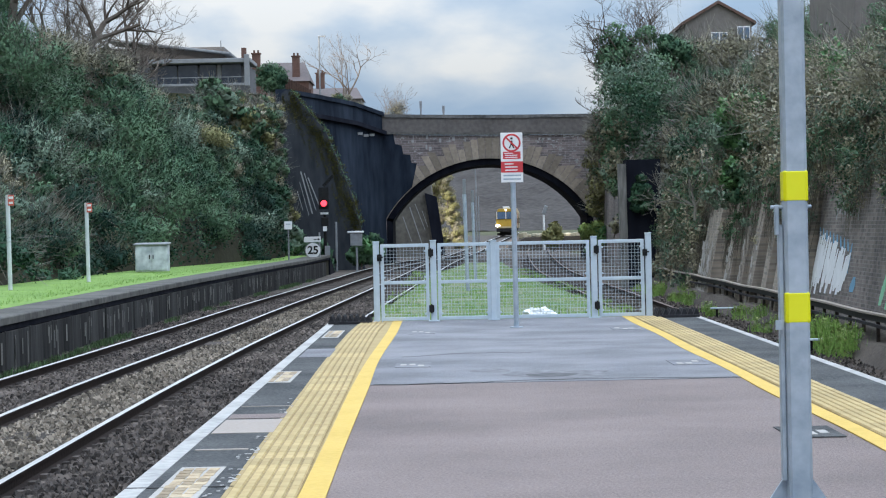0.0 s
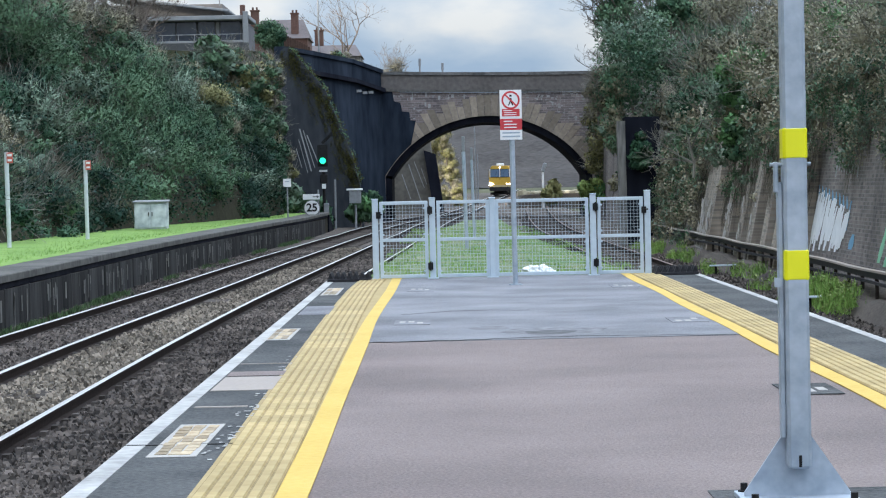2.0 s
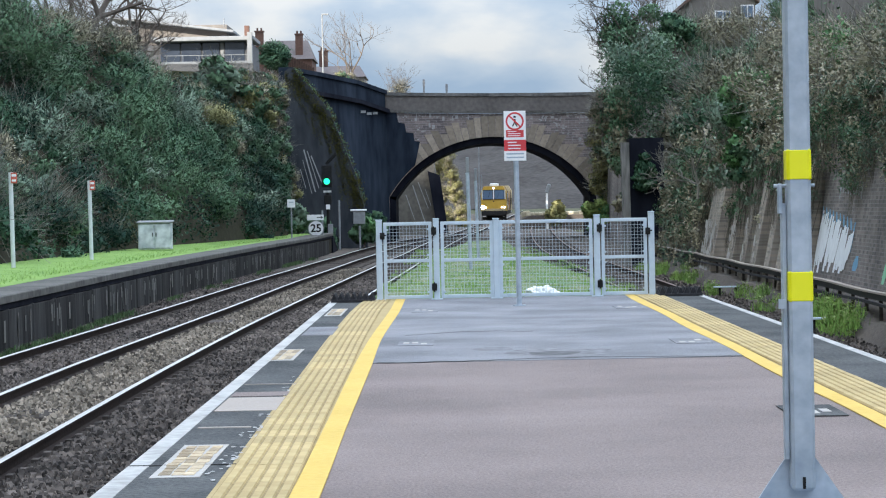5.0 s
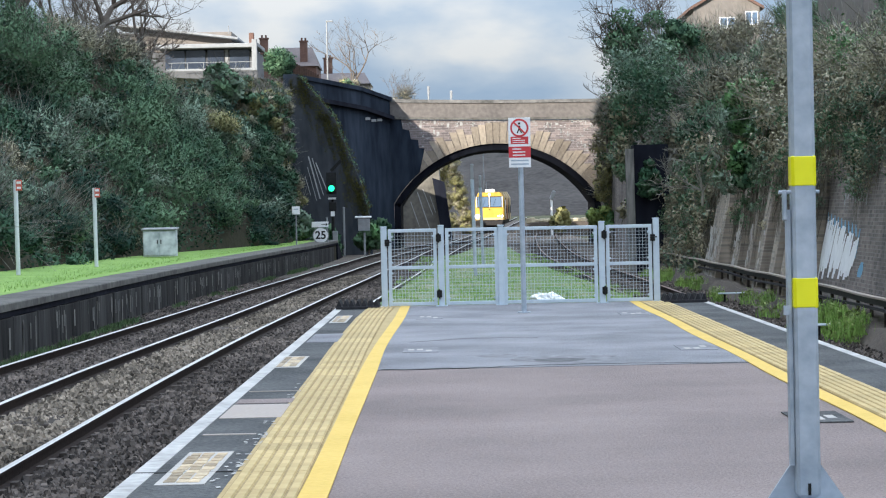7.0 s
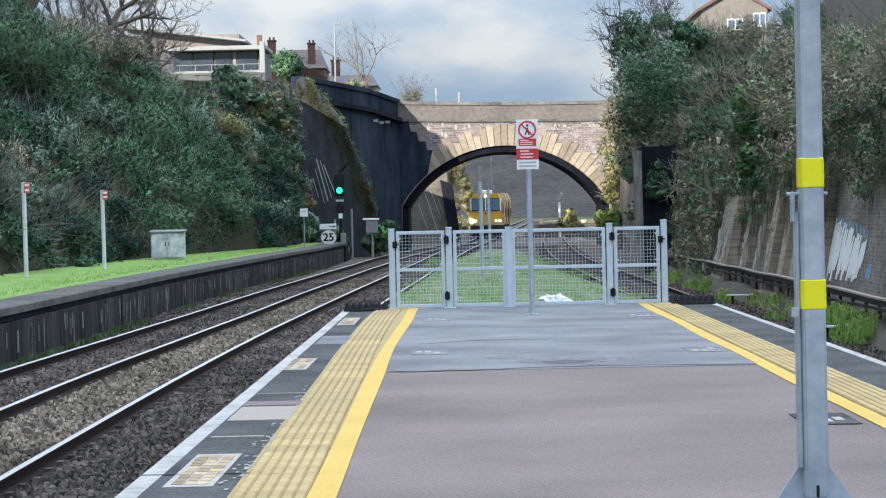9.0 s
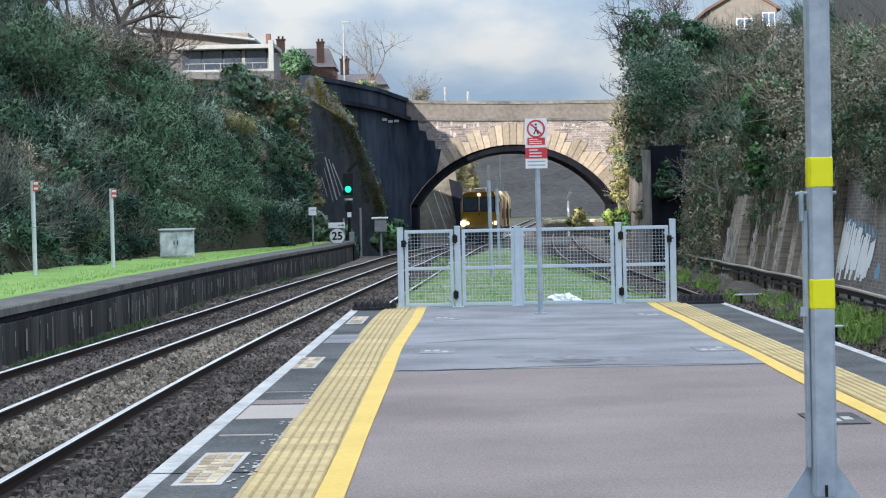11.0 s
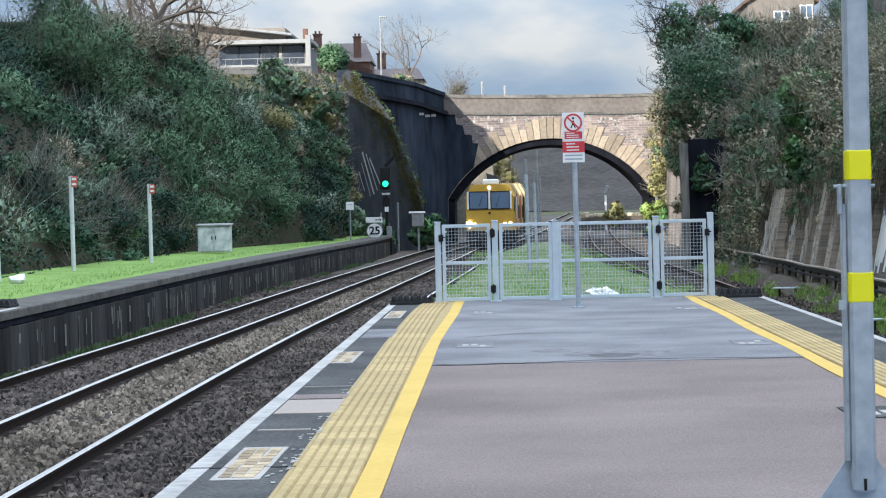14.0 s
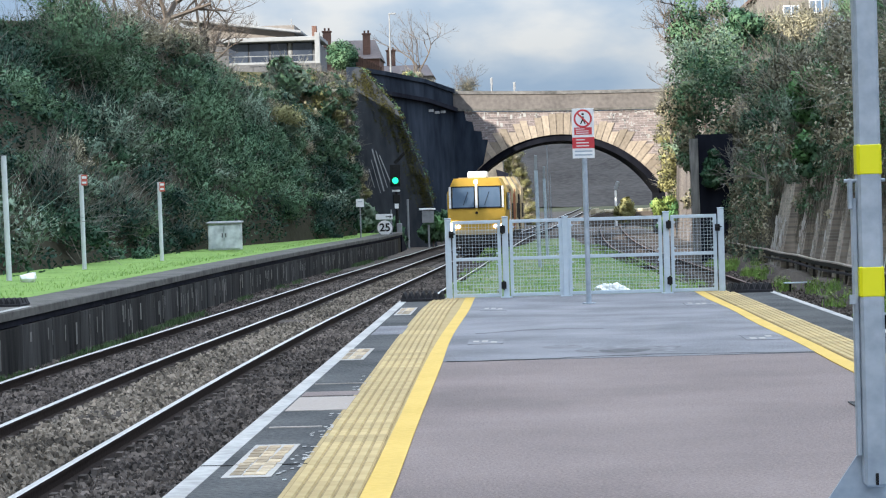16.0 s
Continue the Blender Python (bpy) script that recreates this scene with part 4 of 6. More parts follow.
# ---- gate across the platform end ----
def platform_gate():
    g = thing("platform_gate", 0, 0, 0, "grey-blue steel mesh barrier with two gates across the platform end", "gate")
    Y = GATE_Y
    H = 1.25
    for x, h in ((-1.05, 1.185), (-0.2, 1.19), (0.69, 1.175), (2.19, 1.2), (3.0, 1.235)):
        bm = B()
        box(bm, x, Y, h / 2, 0.09, 0.09, h, 0.008)
        box(bm, x, Y, h + 0.01, 0.1, 0.1, 0.02, 0.006)
        box(bm, x, Y, 0.008, 0.17, 0.17, 0.016)
        part("post", bm, "gate_paint", g)
    spans = [(-0.98, -0.27, True), (-0.13, 0.64, False), (0.74, 2.12, False), (2.26, 2.93, True)]
    for x0, x1, leaf in spans:
        fr = B()
        for z in (0.045, 0.585, 1.135):
            box(fr, (x0 + x1) / 2, Y, z, x1 - x0 - 0.07, 0.045, 0.05, 0.004)
        for x in (x0 + 0.02, x1 - 0.02):
            box(fr, x, Y, 0.59, 0.05, 0.05, 1.14, 0.004)
        p = part("gate_leaf" if leaf else "mesh_panel", fr, "gate_paint", g)
        wires = B()
        x = x0 + 0.09
        while x < x1 - 0.05:
            box(wires, x, Y, 0.59, 0.004, 0.004, 1.06)
            x += 0.05
        z = 0.11
        while z < 1.11:
            if abs(z - 0.585) > 0.03:
                box(wires, (x0 + x1) / 2, Y + 0.006, z, x1 - x0 - 0.08, 0.0042, 0.0042)
            z += 0.05
        part("wire_mesh", wires, "gate_paint", p)
        for x in (x0 + 0.05, x1 - 0.05):
            for z in (0.115, 0.505, 0.665, 1.05):
                cl = B()
                box(cl, x, Y - 0.03, z, 0.03, 0.02, 0.03, 0.003)
                part("clip", cl, "gate_paint", p)
    for x in (-0.235, 2.225):
        for z in (0.19, 1.02):
            bm = B()
            box(bm, x, Y - 0.055, z, 0.075, 0.05, 0.11, 0.008)
            rod(bm, (x, Y - 0.08, z - 0.07), (x, Y - 0.08, z + 0.07), 0.012)
            part("hinge", bm, "black", g, "black gate hinge")
    for x in (-1.0, 2.945):
        bm = B()
        box(bm, x, Y - 0.05, 0.96, 0.07, 0.05, 0.1, 0.006)
        rod(bm, (x - 0.03, Y - 0.1, 0.97), (x + 0.06, Y - 0.1, 0.97), 0.01)
        part("latch", bm, "black", g, "black gate latch")
    return g


GATE_Y = 35.3
platform_gate()


def sign_post():
    s = thing("warning_sign", 0.94, 32.5, 0, "white and red no-access sign on a grey steel post", "sign")
    bm = B()
    rod(bm, (0, 0, 0), (-0.012, 0, 2.52), 0.036, n=16)
    rod(bm, (0, 0, 0), (0, 0, 0.015), 0.09, n=16)
    part("post", bm, "galv", s, smooth=False)
    bm = B()
    box(bm, -0.02, -0.05, 2.33, 0.3, 0.006, 0.68, 0.002)
    plate = part("plate", bm, "white", s, "white sign plate")
    bm = B()
    for a in range(32):
        t0, t1 = 2 * math.pi * a / 32, 2 * math.pi * (a + 1) / 32
        q = [bm.verts.new((-0.02 + r * math.cos(t), -0.0555, 2.53 + r * math.sin(t))) for r, t in ((0.125, t0), (0.125, t1), (0.1, t1), (0.1, t0))]
        bm.faces.new(q)
    box(bm, -0.02, -0.0565, 2.53, 0.022, 0.002, 0.21, m=pose(0, 0, 0, 0, -45, 0))
    bmesh.ops.solidify(bm, geom=bm.faces[:32], thickness=0.001)
    part("prohibition_ring", bm, "red", plate)
    bm = B()
    box(bm, -0.02, -0.055, 2.53, 0.028, 0.001, 0.06)
    box(bm, -0.038, -0.055, 2.485, 0.016, 0.001, 0.06, m=pose(0, 0, 0, 0, 25, 0))
    box(bm, -0.002, -0.055, 2.485, 0.016, 0.001, 0.06, m=pose(0, 0, 0, 0, -25, 0))
    box(bm, -0.02, -0.055, 2.59, 0.03, 0.001, 0.026, 0)
    part("pictogram", bm, "black", plate)
    for z, h, c in ((2.36, 0.1, "red"), (2.2, 0.15, "red")):
        bm = B()
        box(bm, -0.02, -0.0545, z, 0.24 if h < 0.12 else 0.3, 0.002, h)
        part("red_panel", bm, c, plate, "red text panel")
        k = 3
        for i in range(k):
            b2 = B()
            box(b2, -0.03 - 0.03 * (i == 0), -0.0562, z + h * (0.28 - 0.28 * i), 0.17 - 0.05 * (i == 0), 0.001, h * 0.1)
            part("text_bar", b2, "white", plate)
    for i in range(2):
        b2 = B()
        box(b2, -0.02, -0.0545, 2.085 - 0.05 * i, 0.24, 0.001, 0.02)
        part("text_bar", b2, "grey_text", plate)
    return s


sign_post()


def lamp_column():
    c = thing("lamp_column", 1.517, 10.2, 0, "galvanised square column with two yellow reflective bands and bolted base", "column")
    def add(name, bm, m, parent=c, label=""):
        return part(name, bm, m, parent, label)
    bm = B()
    box(bm, -0.022, 0, 0.012, 0.5, 0.46, 0.024, 0.003)
    base = add("base_plate", bm, "galv")
    bm = B()
    prism(bm, [(x - 0.022, z) for x, z in ((-0.228, 0.024), (0.228, 0.024), (0.228, 0.042), (0.062, 0.285), (-0.062, 0.285), (-0.228, 0.042))], 0.024, 0.042)
    add("gusset", bm, "galv", label="flared galvanised gusset plate")
    for s in (-1, 1):
        for v in (-0.19, 0.19):
            bm = B()
            rod(bm, (s * 0.21 - 0.022, v, 0.024), (s * 0.21 - 0.022, v, 0.062), 0.017, n=6)
            rod(bm, (s * 0.21 - 0.022, v, 0.024), (s * 0.21 - 0.022, v, 0.031), 0.027, n=12)
            add("bolt", bm, "black")
    bm = B()
    box(bm, -0.022, -0.03, 2.6, 0.1, 0.104, 4.9, 0.012)
    add("shaft", bm, "galv")
    bm = B()
    box(bm, -0.084, -0.01, 0.83, 0.022, 0.05, 1.1, 0.004)
    add("cable_duct", bm, "galv", label="slim side channel")
    bm = B()
    box(bm, -0.022, -0.084, 0.185, 0.012, 0.01, 0.05)
    add("slot", bm, "black")
    for z in (1.024, 1.544):
        bm = B()
        box(bm, -0.022, -0.03, z, 0.106, 0.109, 0.144, 0.012)
        add("reflective_band", bm, "band", label="bright yellow reflective band")
    bm = B()
    box(bm, -0.1, -0.03, 1.4, 0.02, 0.03, 0.13, 0.004)
    rod(bm, (-0.125, -0.03, 1.455), (-0.05, -0.03, 1.455), 0.008)
    rod(bm, (0.02, -0.03, 1.455), (0.05, -0.03, 1.455), 0.008)
    add("bracket", bm, "galv")
    bm = B()
    box(bm, -0.1, -0.05, 0.95, 0.03, 0.02, 0.04)
    add("clip", bm, "galv")
    return c


lamp_column()


# ---- yellow track machine ----
def track_machine():
    """Faces -y; its origin is on the rails under the front."""
    t = thing("track_machine", 0, 0, 0, "yellow rail maintenance train with two front windows and headlights", "train")
    W = 1.24
    def cab():
        bm = B()
        out = [(-W, 0.95), (W, 0.95), (W, 2.75), (W - 0.28, 3.36), (-W + 0.28, 3.36), (-W, 2.75)]
        prism(bm, out, 0.0, 4.2)
        bmesh.ops.bevel(bm, geom=[e for e in bm.edges if abs(e.verts[0].co.y - e.verts[1].co.y) < 0.01], offset=0.05, segments=2, affect="EDGES")
        return bm
    body = part("cab", cab(), "train_yellow", t, "yellow cab with rounded edges")
    for s in (-1, 1):
        bm = B()
        prism(bm, [(s * 0.08, 2.12), (s * 1.03, 2.12), (s * 1.0, 2.98), (s * 0.08, 2.98)][::s], -0.035, -0.004)
        w = part("windscreen", bm, "glass", body, "tinted windscreen")
        bm = B()
        for x0, x1, z0, z1 in ((0.06, 1.07, 2.07, 2.125), (0.06, 1.05, 2.975, 3.02), (0.06, 0.1, 2.07, 3.02), (1.02, 1.07, 2.07, 3.02)):
            box(bm, s * (x0 + x1) / 2, -0.025, (z0 + z1) / 2, x1 - x0, 0.06, z1 - z0)
        part("window_frame", bm, "black", body)
        bm = B()
        box(bm, s * 0.45, -0.05, 2.5, 0.02, 0.02, 0.6, m=pose(0, 0, 0, 0, 20, 0))
        part("wiper", bm, "black", body)
        bm = B()
        box(bm, s * 1.12, -0.02, 2.55, 0.09, 0.03, 0.92)
        part("corner_strip", bm, "white", body, "white strip beside the windscreen")
        # the left disc is drawn oversize, its glare put into the shape
        for x, r, m in ((1.08, 0.17 if s < 0 else 0.1, "lamp_white"), (0.78, 0.08, "lamp_soft")):
            bm = B()
            rod(bm, (s * x, -0.06, 1.3), (s * x, 0.0, 1.3), r, n=16)
            part("headlight", bm, m if s < 0 or x < 1 else "lamp_soft", body, "glowing headlight")
    bm = B()
    box(bm, 0, -0.015, 1.07, 2.36, 0.03, 0.2, 0.01)
    part("valance", bm, "train_cream", body, "cream lower front panel")
    bm = B()
    box(bm, 0, -0.02, 2.6, 0.1, 0.03, 1.0)
    part("centre_pillar", bm, "white", body, "white pillar between the windscreens")
    bm = B()
    rod(bm, (0, -0.05, 3.2), (0, 0, 3.2), 0.09, n=14)
    part("marker_light", bm, "lamp_soft", body, "small glowing top light")
    bm = B()
    rod(bm, (0, -0.04, 1.88), (0, 0, 1.88), 0.06, n=12)
    part("horn", bm, "black", body)
    bm = B()
    box(bm, 0.05, 0.8, 3.5, 0.85, 0.9, 0.3, 0.06)
    part("roof_unit", bm, "white", t, "white roof air-conditioning unit")
    bm = B()
    box(bm, 0, 0.1, 0.72, 2.4, 0.25, 0.46, 0.03)
    part("buffer_beam", bm, "train_dark", t)
    for s in (-1, 1):
        bm = B()
        rod(bm, (s * 0.87, -0.45, 0.75), (s * 0.87, 0, 0.75), 0.1, n=12)
        rod(bm, (s * 0.87, -0.5, 0.75), (s * 0.87, -0.45, 0.75), 0.24, n=18)
        part("buffer", bm, "train_dark", t)
    bm = B()
    box(bm, 0, 1.2, 0.22, 2.3, 0.2, 0.28, 0.02)
    part("plough", bm, "train_dark", t)
    # machinery and second cab behind
    bm = B()
    box(bm, 0, 13, 0.8, 2.3, 17.5, 0.35, 0.03)
    part("underframe", bm, "train_dark", t)
    for y, l, h, w, m, nm in ((5.9, 2.2, 2.7, 2.62, "train_cream", "engine_cover"), (8.6, 3.0, 2.3, 2.3, "train_dark", "machinery"), (11.6, 2.4, 2.75, 2.66, "train_cream", "tool_cabinet"), (14.6, 3.0, 2.2, 2.3, "train_orange", "tamping_unit"), (18.4, 3.8, 2.8, 2.7, "train_cream", "rear_cab")):
        bm = B()
        prism(bm, [(-w / 2, 0.98), (w / 2, 0.98), (w / 2, 0.98 + h * 0.72), (w / 2 - 0.3, 0.75 + h), (-w / 2 + 0.3, 0.75 + h), (-w / 2, 0.98 + h * 0.72)], y - l / 2, y + l / 2)
        p = part(nm, bm, m, t)
        for s in (-1, 1):
            bm = B()
            box(bm, s * (w / 2 + 0.01), y, 1.9, 0.03, l * 0.55, 0.7, 0.01)
            part("side_panel", bm, "train_dark" if m != "train_dark" else "train_orange", p)
    for s in (-1, 1):
        bm = B()
        box(bm, s * 1.31, 1.6, 2.35, 0.03, 1.6, 0.75)
        part("side_window", bm, "glass", t)
        bm = B()
        box(bm, s * 1.31, 3.6, 1.9, 0.04, 0.6, 1.75)
        part("side_door", bm, "train_orange", t, "orange side door")
        bm = B()
        rod(bm, (s * 1.32, 2.75, 1.1), (s * 1.32, 2.75, 2.7), 0.02, n=8)
        part("handrail", bm, "white", t)
    for k, y in enumerate((4.35, 7.1, 10.2, 13.0, 16.3)):
        for s in (-1, 1):
            bm = B()
            box(bm, s * 1.2, y, 1.9, 0.1, 0.35, 1.6, 0.02)
            rod(bm, (s * 1.28, y - 0.1, 1.0), (s * 1.28, y - 0.1, 2.9), 0.025, n=8)
            part("hydraulic_unit", bm, ("train_dark", "train_dark", "train_orange")[k % 3], t)
    bm = B()
    box(bm, 0.6, 5.5, 3.3, 0.5, 1.6, 0.12, 0.02)
    part("exhaust_cover", bm, "train_dark", t)
    for y in (2.2, 4.0, 15.0, 16.8):
        bm = B()
        for s in (-1, 1):
            rod(bm, (s * 0.68, y, 0.42), (s * 0.81, y, 0.42), 0.42, n=24)
        rod(bm, (-0.8, y, 0.42), (0.8, y, 0.42), 0.08, n=10)
        part("wheelset", bm, "train_dark", t)
    return t


machine = track_machine()


# ---- ground beyond the platform end ----
def verge_z(y):
    return -0.03 - 0.4 * min(1, max(0, (y - PEND) / 75))


def verge():
    vs, fs = [], []
    ny, nx = 60, 14
    for i in range(ny):
        y = PEND + 0.05 + 85 * i / (ny - 1)
        l, r = -1.72 + 1.0 * min(1, (y - PEND) / 60) + max(0, y - 95) * 0.05, 3.68 - 0.5 * min(1, (y - PEND) / 40)
        for j in range(nx):
            u = j / (nx - 1)
            edge = min(1, 6 * min(u, 1 - u))
            z = verge_z(y) + (edge - 1) * 0.3
            vs.append((l + (r - l) * u, y, z + 0.05 * noise.noise(Vector((u * 7, y * 0.6, 0)))))
    for i in range(ny - 1):
        for j in range(nx - 1):
            a = i * nx + j
            fs.append((a, a + 1, a + nx + 1, a + nx))
    for j in (0, nx - 1):  # sides down to the ballast
        base = len(vs)
        for i in range(ny):
            x, y, z = vs[i * nx + j]
            vs.append((x, y, -1.19))
        for i in range(ny - 1):
            fs.append((i * nx + j, (i + 1) * nx + j, base + i + 1, base + i))
    return tagged(raw("verge", vs, fs, ["verge"]), "mossy green ground sloping down beyond the platform end", "grass", kind="structure")


verge()


def tufts(name, spots, size, material, label, seed):
    """Grass blades: narrow upright quads. spots: (n, 3)."""
    rng = np.random.default_rng(seed)
    p = np.asarray(spots)
    n = len(p)
    a = rng.uniform(0, 6.28, n)
    h = size * rng.uniform(0.5, 1.3, n)
    side = np.stack([np.cos(a), np.sin(a), 0 * a], 1) * (h * 0.12)[:, None]
    tip = p + np.stack([rng.normal(0, 0.25, n) * h, rng.normal(0, 0.25, n) * h, h], 1)
    return foliage(name, [(np.stack([p - side, p + side, tip + side * 0.3, tip - side * 0.3], 1), material)], label, "grass")


rng = np.random.default_rng(21)
pts = [(curve_x(LEFT_EDGE, y) - rng.uniform(0.95, 4.4), y, 0.03) for y in 30 + 83 * rng.random(16000)]
tufts("platform_grass", pts, 0.05, "blade", "short bright mossy grass tufts", 22)
pts = [(rng.uniform(-1.3, 3.2), y, verge_z(y) - 0.02) for y in PEND + 0.4 + 60 * rng.random(22000) ** 1.2]
pts = [p for p in pts if noise.noise(Vector((p[0] * 1.3, p[1] * 0.45, 2))) > -0.02]
tufts("verge_grass", pts, 0.06, "blade", "patchy green grass tufts on the verge", 23)
# weeds along the siding and under the disused platform
g = []
for k in range(34):
    y0 = rng.uniform(48, 84) if k > 15 else rng.uniform(40, 47)
    x0 = rng.uniform(6.7, 7.15)
    for q in range(3):
        xx, yy = x0 + rng.normal(0, 0.12), y0 + rng.normal(0, 0.3)
        base = -1.02 + min(0.34, max(0, (xx - curve_x(RW, yy) + 1.0) * 1.15))
        a = np.array((xx, yy, base)) + rng.normal(size=(40, 3)) * (0.09, 0.14, 0.01)
        g.append((strands(rng, a, a + rng.normal(size=(40, 3)) * (0.05, 0.05, 0.06) + (0, 0, rng.uniform(0.08, 0.24)), 0.009), "blade"))
        g.append((clump(rng, (xx, yy, base + 0.12), rng.uniform(0.1, 0.18), 50, 0.03, 1.1), "leaf_weed"))
foliage("siding_weeds", g, "leafy green weeds beside the cable trough", "weeds")
pts = []
for k in range(26):
    y0 = rng.uniform(30, 110)
    pts += [(curve_x(LEFT_EDGE, y0) + 0.28 + abs(rng.normal(0, 0.12)), y0 + rng.normal(0, 0.8), -0.98) for _ in range(160)]
tufts("wall_weeds", pts, 0.1, "blade_dull", "low weeds at the foot of the platform face", 25)


# ---- anti-trespass mats beside the gate ----
def rubber_mat(x0, x1, y, label):
    t = thing("trespass_mat", 0, 0, 0, label, "trespass mat", "anti-trespass mats beside the gate")
    bm = B()
    box(bm, (x0 + x1) / 2, y, 0.02, x1 - x0, 0.75, 0.04, 0.005)
    part("base", bm, "rubber", t)
    n = int((x1 - x0) / 0.085)
    for r in range(3):
        for i in range(n):
            bm = B()
            x = x0 + (i + 0.5) * (x1 - x0) / n
            prism(bm, [(x - 0.04, 0.04), (x + 0.04, 0.04), (x + 0.008, 0.125), (x - 0.008, 0.125)], y - 0.33 + 0.24 * r, y - 0.15 + 0.24 * r)
            part("ridge", bm, "rubber", t)


rubber_mat(-1.76, -1.12, 35.2, "black ridged rubber mat beside the gate post")
rubber_mat(-8.75, -7.85, 37.4, "black ridged rubber mat on the disused platform")
rubber_mat(3.07, 3.7, 35.2, "black ridged rubber mat at the siding edge")


# ---- covers, patches and cracks in the platform ----
def access_cover(x0, x1, y0, y1, rows, skew=0.0):
    c = thing("access_cover", (x0 + x1) / 2, (y0 + y1) / 2, 0, "buff rectangular cover let into dark asphalt", "access cover", "covers along the platform edge")
    w, l = x1 - x0, y1 - y0
    bm = B()
    box(bm, 0, 0, 0.001, w, l, 0.004)
    part("frame", bm, "mortar", c)
    rng = random.Random(int(y0 * 10))
    for i in range(rows):
        for j in range(3):
            bm = B()
            box(bm, -w / 2 + 0.025 + (w - 0.05) * (j + 0.5) / 3 + rng.uniform(-0.006, 0.006), -l / 2 + 0.08 + (l - 0.16) * (i + 0.5) / rows, 0.004, (w - 0.05) / 3 * rng.uniform(0.75, 0.97), (l - 0.16) / rows * rng.uniform(0.7, 0.93), 0.005)
            part("sett", bm, "cover", c)


access_cover(-1.6, -1.335, 12.4, 14.1, 10)
access_cover(-1.7, -1.46, 21.8, 23.5, 3)
access_cover(-1.64, -1.42, 30.6, 32.7, 2)
strip("patch", [(16.45, -1.66, -1.21), (17.6, -1.66, -1.22)], 0.002, "patch", platform, label="buff repair strip")
for y0, y1, a, b, m in ((17.7, 18.1, -1.66, -1.22, "asphalt_old"), (15.2, 15.26, -1.64, -1.3, "patch"), (13.0, 13.03, -1.79, -1.19, "black"), (18.9, 18.93, -1.66, -1.25, "patch"), (26.0, 27.8, -1.65, -1.28, "asphalt_new")):
    strip("patch", [(y0, a, b), (y1, a, b)], 0.003, m, platform)
for x, y in ((-0.36, 24.1), (2.38, 23.6), (2.36, 15.6), (-0.35, 31.5), (2.35, 31.5)):
    c = thing("drain_plate", x, y, 0, "small worn metal cover plate set in the asphalt", "cover plate", "cover plates in the platform")
    bm = B()
    box(bm, 0, 0, 0.004, 0.36, 0.8, 0.006)
    part("plate", bm, "asphalt_dark" if y < 20 else "asphalt_new", c)
    for k in range(3):
        bm = B()
        box(bm, -0.1 + 0.09 * k, random.uniform(-0.2, 0.2), 0.008, 0.06, 0.22, 0.003)
        part("worn_spot", bm, "mortar", c)
def crack(pts, w=0.012, m="asphalt_dark"):
    bm = B()
    for (x0, y0), (x1, y1) in zip(pts, pts[1:]):
        L = math.hypot(x1 - x0, y1 - y0)
        box(bm, (x0 + x1) / 2, (y0 + y1) / 2, 0.0035, L, w, 0.002, m=pose(0, 0, 0, 0, 0, math.degrees(math.atan2(y1 - y0, x1 - x0))))
    return part("crack", bm, m, platform)


rc = random.Random(8)
for pts in ([(-0.66, 21.17), (-0.2, 21.2), (0.33, 21.25), (0.8, 21.4), (1.3, 21.45), (2.0, 21.3), (2.68, 21.2)], [(-0.5, 25.6), (0.2, 26.2), (0.9, 26.0)]):
    fine = []
    for a, b in zip(pts, pts[1:]):
        for k in range(5):
            fine.append((a[0] + (b[0] - a[0]) * k / 5 + rc.uniform(-0.02, 0.02), a[1] + (b[1] - a[1]) * k / 5 + rc.uniform(-0.05, 0.05)))
    crack(fine + [pts[-1]], 0.05 if pts[0][1] == 21.17 else 0.006, "asphalt_dark" if pts[0][0] < 0 else "damp")
bm = B()
for k in range(70):  # flaked paint along the paving
    x, y = -1.215 - abs(rc.gauss(0, 0.05)), rc.choice((13.2, 15.0, 16.2, 18.4, 19.2)) + rc.gauss(0, 0.35)
    q = [bm.verts.new((x + rc.uniform(0.4, 1.2) * 0.018 * math.cos(a), y + rc.uniform(0.4, 1.2) * 0.035 * math.sin(a), 0.0045 + 0.00001 * k)) for a in (0, 1.2, 2.5, 3.8, 5.0)]
    bm.faces.new(q)
tagged(part("paint_flake", bm, "white_line", platform, "flaked pale paint"), kind="stuff")
strip("patch", [(7.0, 1.15, 2.6), (10.62, 1.15, 2.6)], 0.003, "asphalt_dark", platform, label="dark tarmac patch round the column base")
for i, (x0, x1, y0, y1, m) in enumerate(((0.5, 1.5, 21.6, 22.9, "damp"), (0.72, 1.2, 21.8, 22.4, "damp_dark"), (0.2, 0.6, 22.6, 23.2, "damp"))):
    bm = B()
    n = 26
    ring = []
    for k in range(n):
        a = 2 * math.pi * k / n
        r = 1 + 0.35 * noise.noise(Vector((math.cos(a) * 1.7 + x0 * 3, math.sin(a) * 1.7 + y0, 0)))
        ring.append(bm.verts.new(((x0 + x1) / 2 + (x1 - x0) / 2 * r * math.cos(a), (y0 + y1) / 2 + (y1 - y0) / 2 * r * math.sin(a), 0.0026 + 0.0005 * i)))
    bm.faces.new(ring)
    part("worn_patch", bm, m, platform)


